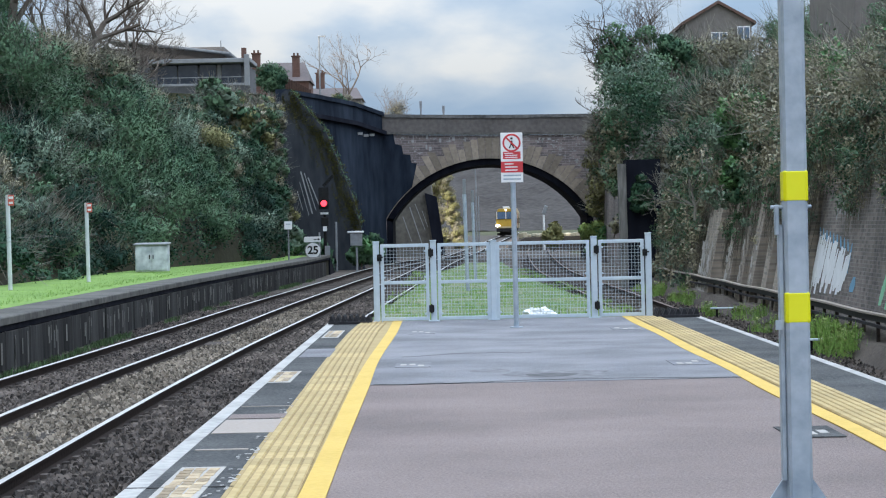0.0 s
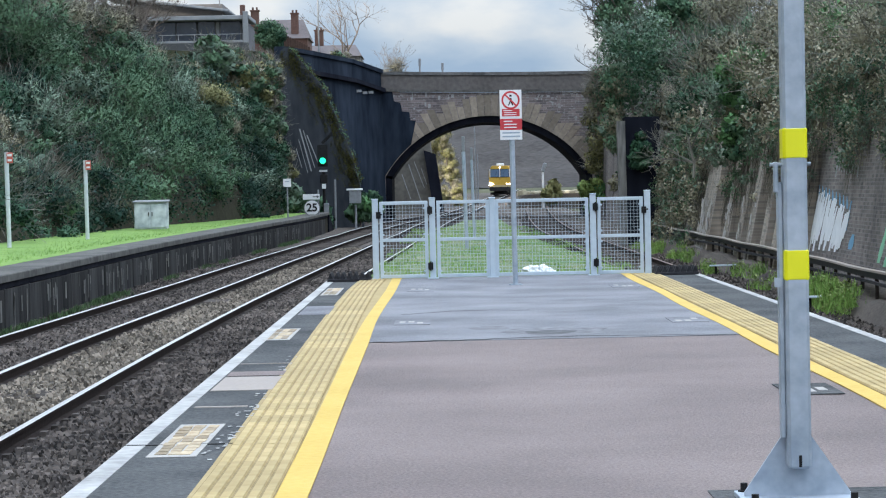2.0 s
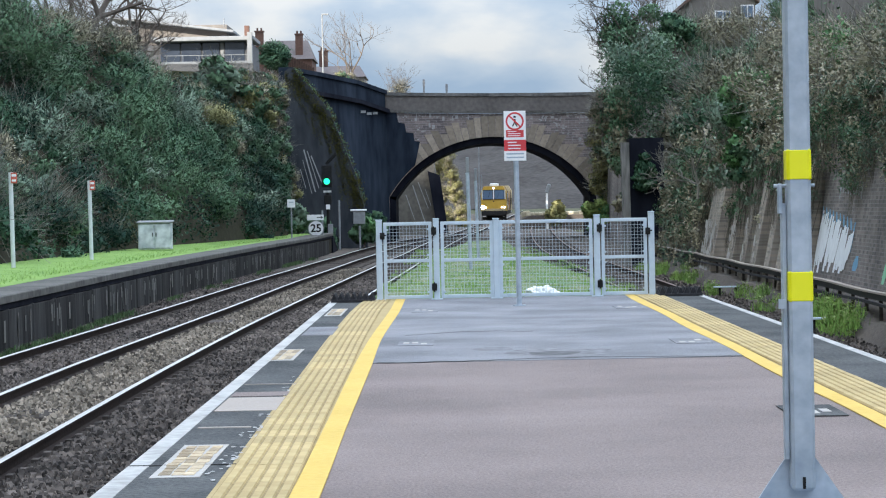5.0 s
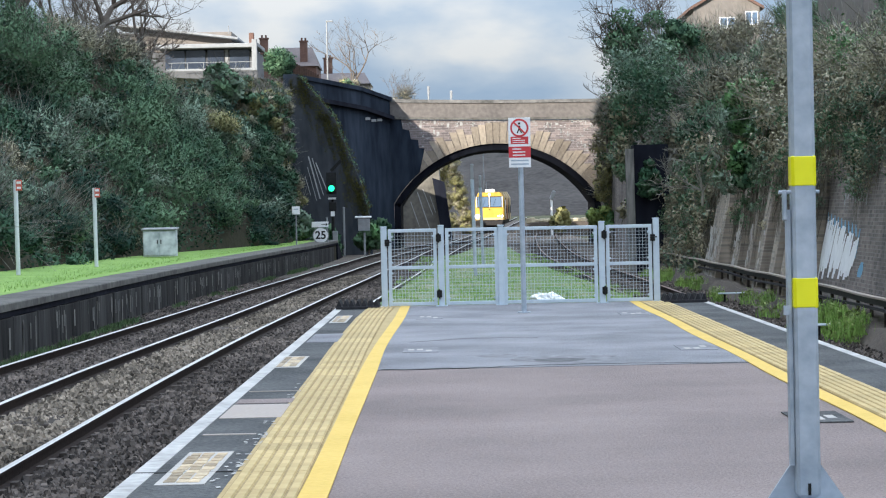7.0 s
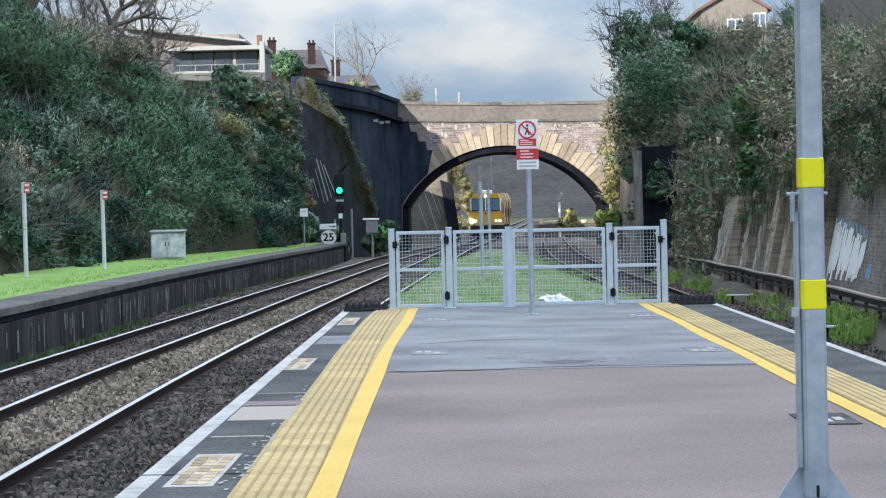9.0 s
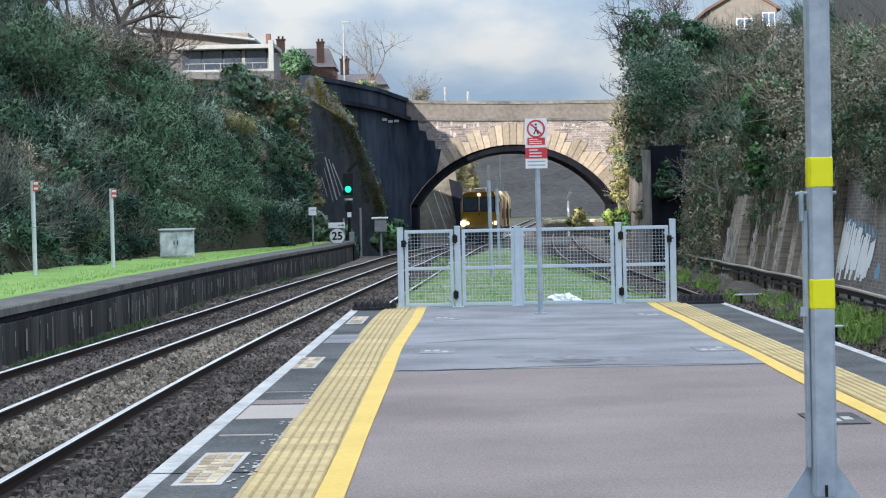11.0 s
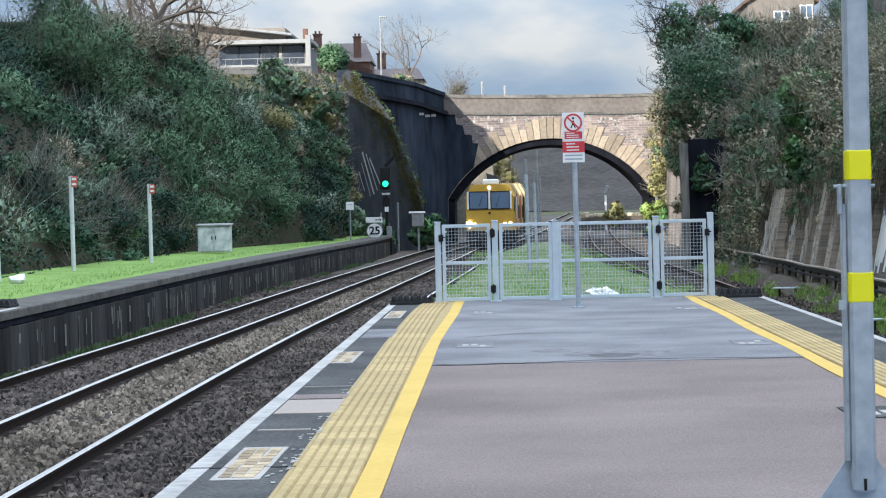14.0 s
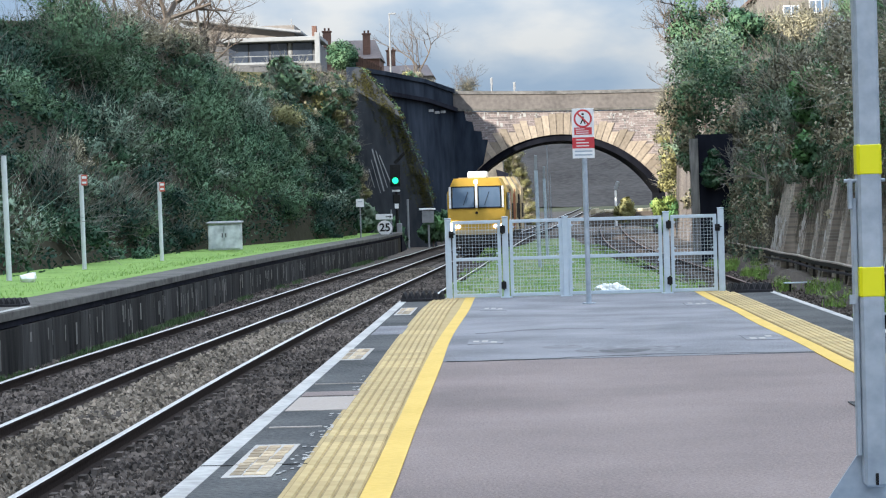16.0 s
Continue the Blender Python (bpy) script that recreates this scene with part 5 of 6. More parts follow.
# ---- signal and signs on the disused platform ----
def signal():
    s = thing("signal", -5.5, 108, -1.19, "black colour-light signal showing green with a route indicator", "railway signal")
    s.matrix_basis = pose(-6.314, 124, -1.573) @ Matrix.Diagonal((1.148, 1.148, 1.148, 1))
    bm = B()
    rod(bm, (0, 0.1, 1.36), (0, 0.1, 3.4), 0.07, n=12)
    part("post", bm, "black", s)
    bm = B()
    box(bm, -0.03, 0.1, 4.0, 0.46, 0.2, 0.95, 0.05)
    for sx in (-1, 1):
        box(bm, -0.03 + sx * 0.22, -0.06, 4.0, 0.03, 0.16, 0.95)
    for z in (3.54, 4.46):
        box(bm, -0.03, -0.06, z, 0.41, 0.16, 0.03)
    # front plate with a round opening
    ring, edge = [], []
    for k in range(32):
        a = 2 * math.pi * (k + 0.5) / 32
        c, d = math.cos(a), math.sin(a)
        q = min(0.235 / abs(c), (0.72 if d > 0 else 0.27) / abs(d))
        ring.append(bm.verts.new((-0.03 + 0.142 * c, -0.145, 3.78 + 0.142 * d)))
        edge.append(bm.verts.new((-0.03 + q * c, -0.145, 3.78 + q * d)))
    for k in range(32):
        bm.faces.new((ring[k], ring[(k + 1) % 32], edge[(k + 1) % 32], edge[k]))
    part("head", bm, "black", s)
    # added turning carrier, green and red glass, stands in for one lens changing colour
    global spectacle
    bm = B()
    box(bm, 0, 0.02, 0, 0.1, 0.02, 0.3)
    spectacle = part("spectacle", bm, "black", s, "added turning carrier that swaps the glowing colours")
    spectacle.matrix_basis = pose(-0.03, -0.09, 3.97)
    for z, m, word in ((-0.19, "lamp_green", "glowing green glass"), (0.19, "lamp_red", "glowing red glass")):
        bm = B()
        rod(bm, (0, -0.02, z), (0, 0.02, z), 0.17, n=24)
        part("lens", bm, m, spectacle, word)
    bm = B()
    bmesh.ops.create_cone(bm, cap_ends=False, segments=20, radius1=0.2, radius2=0.2, depth=0.25, matrix=pose(-0.03, -0.26, 3.78, 90))
    part("hood", bm, "black", s)
    bm = B()
    for k in range(5):
        a = radians(45)
        rod(bm, (-0.02 + 0.1 * k, -0.08, 4.62 + 0.1 * k), (-0.02 + 0.1 * k, 0.1, 4.62 + 0.1 * k), 0.055, n=10)
    box(bm, 0.18, 0.05, 4.8, 0.66, 0.1, 0.14, 0.01, m=pose(0, 0, 0, 0, -45, 0))
    part("route_indicator", bm, "black", s, "slanted row of route lights")
    bm = B()
    box(bm, -0.02, 0, 3.32, 0.36, 0.1, 0.09)
    part("band", bm, "white", s)
    bm = B()
    box(bm, 0, 0, 2.95, 0.34, 0.16, 0.42, 0.03)
    part("number_plate", bm, "black", s)
    bm = B()
    box(bm, 0.0, -0.085, 2.62, 0.18, 0.02, 0.22)
    part("text_bar", bm, "white", s)
    bm = B()
    box(bm, 0.09, -0.08, 1.62, 0.24, 0.14, 0.44, 0.02)
    part("relay_box", bm, "steel_grey", s)
    return s


signal()


def speed_board():
    s = thing("speed_board", -6.05, 107.6, -0.02, "round white speed board marked 25 under an arrow plate", "speed sign")
    s.matrix_basis = pose(-6.637, 118.04, -0.158) @ Matrix.Diagonal((1.097, 1.097, 1.097, 1))
    bm = B()
    rod(bm, (0.3, 0.06, 0.12), (0.3, 0.06, 1.3), 0.04)
    part("post", bm, "steel_grey", s)
    bm = B()
    rod(bm, (0, 0, 0.48), (0, 0.03, 0.48), 0.365, n=40)
    disc = part("disc", bm, "white", s)
    bm = B()
    for a in range(40):
        t0, t1 = 2 * math.pi * a / 40, 2 * math.pi * (a + 1) / 40
        bm.faces.new([bm.verts.new((r * math.cos(t), -0.004, 0.48 + r * math.sin(t))) for r, t in ((0.366, t0), (0.366, t1), (0.335, t1), (0.335, t0))])
    part("rim", bm, "steel_grey", disc)
    cu = bpy.data.curves.new("number", "FONT")
    cu.body, cu.size, cu.align_x, cu.align_y, cu.extrude, cu.offset = "25", 0.5, "CENTER", "CENTER", 0.004, 0.012
    cu.materials.append(M["black"])
    n = new("number", cu)
    n.parent = disc
    n.matrix_basis = pose(0, -0.012, 0.48, 90, 0, 0)
    bm = B()
    box(bm, -0.02, 0.01, 0.98, 0.76, 0.03, 0.25, 0.01)
    plate = part("arrow_plate", bm, "white", s)
    bm = B()
    box(bm, 0.16, -0.008, 0.98, 0.24, 0.004, 0.035)
    prism(bm, [(0.22, 1.06), (0.33, 0.98), (0.22, 0.9), (0.26, 0.98)], -0.01, -0.006)
    part("arrow", bm, "black", plate)
    return s


speed_board()
pl = thing("marker_post", -6.06, 131, -1.19, "slim pale steel post beside the signal", "post")
bm = B()
rod(bm, (0, 0, 0), (0, 0, 2.99), 0.06)
part("post", bm, "steel_grey", pl)


def small_sign(x, y, z, h, w, ph, label):
    s = thing("notice", x, y, z, label, "sign")
    bm = B()
    rod(bm, (0, 0, 0), (0, 0, h), 0.038)
    part("post", bm, "steel_grey", s)
    bm = B()
    box(bm, 0, -0.045, h - ph / 2, w, 0.015, ph, 0.004)
    p = part("plate", bm, "white", s)
    bm = B()
    box(bm, 0, -0.055, h - ph * 0.35, w * 0.6, 0.004, ph * 0.1)
    part("text_bar", bm, "grey_text", p)
    return s


small_sign(-7.31, 110, -0.02, 1.83, 0.363, 0.374, "small white notice on a thin grey post")
ts = thing("trackside_cabinet", -4.72, 125, -1.19, "pale trackside box with white lid on a leg", "cabinet")
bm = B()
rod(bm, (0, 0, 0), (0, 0, 1.6), 0.06)
part("leg", bm, "steel_grey", ts)
bm = B()
box(bm, -0.02, 0, 2.02, 0.62, 0.3, 0.66, 0.02)
part("box", bm, "steel_grey", ts)
bm = B()
box(bm, -0.05, 0, 2.42, 0.86, 0.4, 0.1, 0.02)
part("lid", bm, "white", ts)
# platform number posts
for x, y, h in ((-10.68, 58, 2.33), (-9.97, 66, 2.2), (-11.55, 51.5, 2.4)):
    p = thing("platform_post", x, y, 0.08, "white post with a small red and white plate", "post", "posts along the disused platform")
    bm = B()
    rod(bm, (0, 0, 0), (-0.02, 0, h), 0.055, n=12)
    part("post", bm, "white_post", p)
    bm = B()
    box(bm, 0.075, -0.07, h - 0.14, 0.15, 0.02, 0.26, 0.006)
    q = part("plate", bm, "plate_red", p, "red and white plate")
    bm = B()
    box(bm, 0.075, -0.083, h - 0.075, 0.11, 0.004, 0.06)
    part("text_bar", bm, "white", q)
    bm = B()
    box(bm, 0.075, -0.083, h - 0.2, 0.1, 0.004, 0.05)
    part("text_bar", bm, "white", q)


gp = thing("plain_post", -10.71, 49.5, 0.08, "tall plain pale steel post on the grass", "post")
bm = B()
rod(bm, (0, 0, 0), (-0.04, 0, 2.62), 0.06, n=14)
part("post", bm, "white_post", gp)
bm = B()
rod(bm, (-0.04, 0, 2.62), (-0.04, 0, 2.64), 0.064, n=14)
part("cap", bm, "steel_grey", gp)


def relay_hut():
    h = thing("relay_hut", -9.95, 80, 0.1, "grey galvanised equipment cabinet with double doors", "cabinet")
    bm = B()
    box(bm, 0, 0.3, 0.45, 1.1, 0.6, 0.9, 0.015)
    part("body", bm, "hut_steel", h)
    bm = B()
    box(bm, 0, 0.3, 0.93, 1.2, 0.75, 0.06, 0.015, m=pose(0, 0, 0, 3, 0, 0))
    part("roof", bm, "steel_grey", h)
    for x in (-0.3, 0.3):
        bm = B()
        box(bm, x * 0.9, -0.015, 0.45, 0.5, 0.03, 0.8, 0.008)
        d = part("door", bm, "hut_steel", h)
        bm = B()
        box(bm, x * 0.2, -0.04, 0.5, 0.03, 0.03, 0.14)
        part("handle", bm, "black", d)
    return h


relay_hut()
bag = thing("litter", -10.1, 48.6, 0.07, "white plastic litter on the grass", "litter")
bm = B()
bmesh.ops.create_icosphere(bm, subdivisions=2, radius=0.19)
for v in bm.verts:
    v.co *= 1 + 0.5 * noise.noise(v.co * 9)
    v.co.z = v.co.z * 0.6 + 0.07
part("bag", bm, "white", bag)
sack = thing("sandbag", 1.44, 37.3, -0.06, "crumpled white sack lying on the grass", "sack")
for i, (x, y, r) in enumerate(((-0.1, 0, 0.15), (0.08, 0.05, 0.15), (0.22, -0.05, 0.08))):
    bm = B()
    bmesh.ops.create_icosphere(bm, subdivisions=3, radius=r)
    for v in bm.verts:
        v.co *= 1 + 0.45 * noise.noise(v.co * 11 + Vector((i, 0, 0)))
        v.co.z *= 0.6
        v.co += Vector((x, y, r * 0.45))
    part("fold", bm, "white", sack, smooth=False)

# slim posts beyond the gate
for x, y, h in ((0.49, 56, 2.62), (0.84, 70, 2.64)):
    p = thing("steel_post", x, y, verge_z(y) - 0.02, "tall slim galvanised post with a capped top", "post", "posts beyond the gate")
    bm = B()
    rod(bm, (0, 0, 0), (-0.04, 0, h - 0.3), 0.045, n=10)
    part("shaft", bm, "galv", p)
    bm = B()
    box(bm, -0.04, -0.02, h - 0.12, 0.075, 0.06, 0.36, 0.01)
    part("cap", bm, "steel_grey", p)

# ---- details of the right-hand wall ----
def on_wall(y, z, out=0.0):
    return curve_x(RW, y) + 0.75 * (z + 1.19) / 4.79 - out


for y, w, h, proud in ((52.6, 0.9, 2.7, 0.36), (55.2, 1.0, 2.9, 0.42), (57.6, 0.9, 2.6, 0.4), (60.0, 1.1, 3.0, 0.45), (62.6, 1.0, 2.8, 0.4), (65.4, 1.3, 2.9, 0.42), (70.6, 3.2, 3.0, 0.5), (76.0, 1.6, 2.4, 0.35), (80.5, 1.6, 2.4, 0.35)):
    bm = B()
    for yy in (y - w / 2, y + w / 2):
        x0, x1 = on_wall(yy, -1.19, proud), on_wall(yy, h, proud * 0.55)
        [bm.verts.new(p) for p in ((x0, yy, -1.19), (x1, yy, h), (x1 + 0.5, yy, h), (x0 + 0.9, yy, -1.19))]
    bm.verts.ensure_lookup_table()
    v = bm.verts
    for f in ((0, 1, 2, 3), (7, 6, 5, 4), (0, 4, 5, 1), (1, 5, 6, 2), (2, 6, 7, 3), (3, 7, 4, 0)):
        bm.faces.new([v[i] for i in f])
    part("pier", bm, "brick_pier", rwall, "leaning brick pier")


def spray(name, strokes, material, label):
    """Paint strokes on the wall: (y0, z0, y1, z1, width)."""
    bm = B()
    for k, (y0, z0, y1, z1, w) in enumerate(strokes):
        n = 5
        for i in range(n):
            a, b = i / n, (i + 1) / n
            o = 0.006 + 0.0004 * k
            ya, yb, za, zb = y0 + (y1 - y0) * a, y0 + (y1 - y0) * b, z0 + (z1 - z0) * a, z0 + (z1 - z0) * b
            t = 1 - 0.5 * abs(2 * a - 1)
            q = [(on_wall(ya, za, o), ya - w * t, za), (on_wall(ya, za, o), ya + w * t, za), (on_wall(yb, zb, o), yb + w * t, zb), (on_wall(yb, zb, o), yb - w * t, zb)]
            bm.faces.new([bm.verts.new(p) for p in q])
    return part(name, bm, material, rwall, label)


rg = random.Random(3)
st = []
for k in range(24):
    y0 = 51.8 - 0.19 * k + rg.uniform(-0.1, 0.1)
    st.append((y0, 1.15 - 0.02 * k + rg.uniform(-0.1, 0.05), y0 + rg.uniform(0.3, 0.6), (-0.05 if k % 4 else -0.35) + rg.uniform(-0.05, 0.2), 0.17))
spray("graffiti", st, "spray_white", "tall jagged white spray-paint scrawl")
spray("graffiti", [(51.9 - 0.5 * k, 1.22 - 0.03 * k, 51.7 - 0.5 * k, 0.98 - 0.03 * k, 0.11) for k in range(9)] + [(47.3, 0.9, 47.5, 0.3, 0.12), (46.5, 0.25, 46.7, -0.05, 0.3)], "spray_blue", "blue spray-paint outline")
spray("graffiti", [(42.6, 0.95, 42.9, 0.4, 0.16), (42.9, 0.4, 43.3, -0.2, 0.2), (42.2, 0.1, 42.6, -0.25, 0.2), (41.8, 1.0, 42.0, 0.2, 0.15), (41.2, 0.9, 41.5, -0.1, 0.3)], "spray_green", "pale green spray-paint letters")
spray("graffiti", [(42.1, 1.05, 42.0, 0.7, 0.14), (42.0, 0.6, 42.3, 0.15, 0.12), (41.4, 1.05, 41.3, 0.4, 0.1)], "spray_red", "red spray-paint strokes")
spray("lime_stain", [(49.8 - 0.35 * k, 1.85, 49.8 - 0.35 * k, 1.6 - rg.uniform(0, 0.25), 0.08) for k in range(9)] + [(50.8, 1.87, 47.0, 1.83, 0.35)], "streak", "white lime runs")
bm = B()
for y0, wide, n in ((71.3, 0.5, 70), (69.9, 0.35, 40), (65.4, 0.3, 40), (62.6, 0.25, 18), (60.1, 0.2, 10)):
    proud = 0.52 if y0 > 69 else 0.44
    for k in range(n):  # flakes of lime and old paint
        yy, zz = y0 + rg.gauss(0, wide), rg.uniform(-0.75, 0.75) - 0.1
        w, hh = rg.uniform(0.03, 0.14), rg.uniform(0.05, 0.3)
        o = proud - (zz + 1.19) / 4.2 * proud * 0.45 + 0.01 + 0.0004 * k
        if abs(yy - y0) < wide * 1.8:
            bm.faces.new([bm.verts.new(p) for p in ((on_wall(yy, zz, o), yy - w, zz), (on_wall(yy, zz, o), yy + w * 0.8, zz + 0.03), (on_wall(yy, zz + hh, o), yy + w, zz + hh), (on_wall(yy, zz + hh, o), yy - w * 0.7, zz + hh))])
tagged(part("lime_stain", bm, "mortar", rwall, "pale flaking lime on the piers"), kind="stuff")
# shoulder of ballast against the wall foot
sweep("ballast_shoulder", RW, 30, 95, 1.5, [(-1.0, -1.2), (-0.55, -0.68), (0.1, -0.6), (0.1, -1.2)], "ballast", rwall, rise=lambda y: 0.05 * math.sin(y * 0.9) + 0.03 * math.sin(y * 2.3), label="dirty ballast heaped at the wall foot")
# cable trough on posts along the wall foot
tr = thing("cable_trough", 0, 0, 0, "dark raised cable trough on short posts with a pale top edge", "cable trough")
sweep("trough", RW, 30, 95, 3, [(-0.4, -0.36), (-0.22, -0.36), (-0.22, -0.26), (-0.4, -0.26)], "black", tr, rise=lambda y: 0.012 * math.sin(y * 0.7))
sweep("lid_edge", RW, 30, 95, 1.0, [(-0.42, -0.255), (-0.3, -0.255), (-0.3, -0.22), (-0.42, -0.22)], "patch", tr, rise=lambda y: 0.012 * math.sin(y * 0.7), label="pale worn lid edge")
sweep("lower_pipe", RW, 30, 95, 2, [(-0.46, -0.46), (-0.41, -0.46), (-0.41, -0.41), (-0.46, -0.41)], "rubber", tr, rise=lambda y: 0.02 * math.sin(y * 0.5))
y = 31
while y < 95:
    bm = B()
    box(bm, curve_x(RW, y) - 0.31, y, -0.69, 0.06, 0.07, 0.72, 0.006)
    part("post", bm, "sleeper", tr)
    y += 1.6
for x0, x1, y in ((6.45, 7.1, 43), (6.6, 7.3, 59.5)):
    b = thing("marker_board", (x0 + x1) / 2, y, -1.0, "flat blue-grey board on two short legs", "board", "boards beside the siding")
    bm = B()
    box(bm, 0, 0, 0.22, x1 - x0, 0.3, 0.03, 0.004)
    part("board", bm, "gate_paint", b)
    for s in (-0.2, 0.2):
        bm = B()
        box(bm, s, 0, 0.1, 0.05, 0.05, 0.21)
        part("leg", bm, "black", b)
# recess shade painted as a near-black pier; pale pier near the wall's end
tw = thing("wall_pier", 0, 0, 0, "tall pier in near-black recess colour with a pale concrete edge", "pier")
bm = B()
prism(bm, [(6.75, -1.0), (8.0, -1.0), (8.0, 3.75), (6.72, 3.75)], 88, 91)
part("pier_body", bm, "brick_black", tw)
bm = B()
prism(bm, [(6.47, -1.0), (6.74, -1.0), (6.71, 3.6), (6.42, 3.6)], 87.9, 88.5)
part("pale_edge", bm, "face_streak", tw, "pale streaked concrete edge")
# high ground on the right
bm = B()
prism(bm, [(9.8, -1.19), (70, -1.19), (70, 9.5), (16, 8.7), (9.9, 7.2)], 108, 149.5)
prism(bm, [(15, -1.19), (70, -1.19), (70, 9.5), (17, 8.4)], 158.5, 240)
tagged(part("upper_ground", bm, "moss_ground"), "grassy high ground behind the right-hand wall", "ground", kind="structure")
# the wall runs on to the bridge
bm = B()
prism(bm, [(9.3, -1.19), (9.75, -1.19), (9.75, 7.4), (9.55, 7.4)], 99, 150)
part("end_wall", bm, "brick_wall", rwall)


# ---- trees and shrubs ----
def bare_tree(name, x, y, z, height, spread, label, seed, thick=0.16, depth=5, lean=(0, 0), ivy=None, skin="bark"):
    t = thing(name, x, y, z, label, "tree")
    rng = random.Random(seed)
    vs, fs = [], []
    tips = []

    def limb(a, d, length, r, k):
        n = 3
        pts = [a]
        for i in range(n):
            d = (d + Vector((rng.gauss(0, 0.14), rng.gauss(0, 0.14), rng.gauss(0.03, 0.1)))).normalized()
            pts.append(pts[-1] + d * length / n)
        side = d.orthogonal().normalized()
        other = d.cross(side)
        base = len(vs)
        m = 5 if r > 0.03 else 3
        for i, p in enumerate(pts):
            rr = max(0.006, r * (1 - 0.4 * i / n))
            for j in range(m):
                an = 2 * math.pi * j / m
                vs.append(tuple(p + side * rr * math.cos(an) + other * rr * math.sin(an)))
        for i in range(n):
            for j in range(m):
                q = (j + 1) % m
                fs.append((base + i * m + j, base + i * m + q, base + (i + 1) * m + q, base + (i + 1) * m + j))
        if k == 0:
            tips.append(pts[-1])
            return
        for c in range(rng.choice((2, 3, 3)) if k < depth else 5):
            nd = (d + Vector((rng.gauss(0, 0.6), rng.gauss(0, 0.6), rng.gauss(0.15, 0.4))) * spread).normalized()
            limb(pts[rng.choice((2, 3))] if k < depth else pts[rng.choice((1, 2, 3))], nd, length * rng.uniform(0.55, 0.82), r * 0.56, k - 1)

    limb(Vector((0, 0, -0.3)), Vector((lean[0], lean[1], 1)).normalized(), height * 0.42, thick, depth)
    raw("limb", vs, fs, [skin], t)
    if ivy:
        r = np.random.default_rng(seed)
        g = []
        for _ in range(ivy[0]):
            p = tips[rng.randrange(len(tips))]
            g.append((clump(r, (p.x * ivy[2], p.y * ivy[2], p.z * ivy[3]), ivy[1], 300, 0.075), "leaf_dark" if rng.random() < 0.6 else "leaf_olive"))
        foliage("ivy", g, "", "", "", t)
    return t


def shrub(name, x, y, z, rx, rz, mats, label, seed, n=26, size=0.12, dens=260, tw=0):
    s = thing(name, x, y, z, label, "shrub")
    rng = np.random.default_rng(seed)
    g = []
    for i in range(n):
        d = rng.normal(size=3)
        d /= np.linalg.norm(d)
        d *= rng.random() ** 0.4
        c = (d[0] * rx * 0.75, d[1] * rx * 0.75, rz + d[2] * rz * 0.75)
        g.append((clump(rng, c, rx * 0.35, 45, size * 1.6), mats[i % len(mats)]))
        g.append((clump(rng, c, rx * 0.38, int(dens * 0.66), size * 1.1), mats[i % len(mats)]))
        if tw:
            g.append((twigs(rng, c, rx * 0.4, tw, rx * 0.5, 0.012), "twig"))
    foliage("crown", g, "", "", "", s)
    if name != "ivy_clump":
        bm = B()
        rod(bm, (0, 0, -0.6), (0, 0, rz), 0.09 * rx, 0.04 * rx, 8)
        part("trunk", bm, "bark", s)
    return s


shrub("round_bush", -10.1, 140, 9.3, 1.05, 1.05, ["leaf_dark", "leaf_olive"], "round clipped evergreen bush on top of the retaining wall", 31, 40, 0.055, dens=420)
bare_tree("bare_tree", -7.0, 170, 8.6, 7.0, 0.85, "leafless multi-stemmed tree behind the bridge parapet", 4, 0.12, 5)
bare_tree("bare_tree", -3.6, 190, 8.0, 4.6, 0.9, "small leafless tree behind the bridge parapet", 5, 0.08, 5)
for k, (x, y, z, h, sp) in enumerate(((-15.6, 106, 7.4, 6.0, 1.1), (-13.6, 108, 7.6, 6.4, 1.1), (-17.2, 104, 7.6, 7.5, 1.0), (-14.6, 112, 7.6, 5.2, 1.2))):
    bare_tree("bare_tree", x, y, z, h, sp, "leafless spreading tree on the hill crest", 60 + k, 0.13, 6)
bare_tree("bare_tree", -15.2, 99, 8.2, 6.6, 1.15, "large leafless tree with spreading limbs on the hill crest", 71, 0.2, 6, (0.55, -0.1))
bare_tree("ivy_tree", -16.2, 90, 8.6, 7.0, 0.8, "dark ivy-covered tree on the hill crest", 9, 0.22, 5, ivy=(60, 0.6, 0.7, 0.8))
bare_tree("ivy_tree", 7.6, 96, 5.0, 5.2, 1.0, "ivy-laden leaning tree over the wall end", 10, 0.16, 6, (-0.12, 0), ivy=(34, 0.42, 0.5, 0.8))
bare_tree("bare_tree", 7.8, 97, 4.4, 4.2, 1.1, "pale bare creeper-hung tree at the wall end", 12, 0.07, 6, (-0.12, 0))
bare_tree("bare_tree", 10.1, 110, 7.2, 5.6, 0.9, "slender leafless tree on the bank", 13, 0.07, 6)
bare_tree("bare_shrub", 7.5, 71.5, 1.75, 3.0, 1.3, "pale bare fan-shaped shrub growing from the wall", 14, 0.05, 5, (-0.15, -0.2), skin="twig")
shrub("evergreen_shrub", 8.95, 93, 7.3, 0.75, 0.75, ["leaf_dark", "leaf_dark", "leaf_olive"], "dark upright evergreen shrub on the bank", 33, 24, 0.07, dens=300)
shrub("laurel", 8.5, 66, 3.15, 0.95, 1.0, ["leaf_fresh", "leaf_fresh", "leaf_olive"], "bright green leafy shrub spilling over the wall", 34, 34, 0.07, dens=300)
shrub("laurel", 8.15, 64, 1.5, 0.7, 0.95, ["leaf_fresh", "leaf_dark", "leaf_olive"], "green leafy shrub hanging down the wall", 35, 24, 0.06, dens=300)
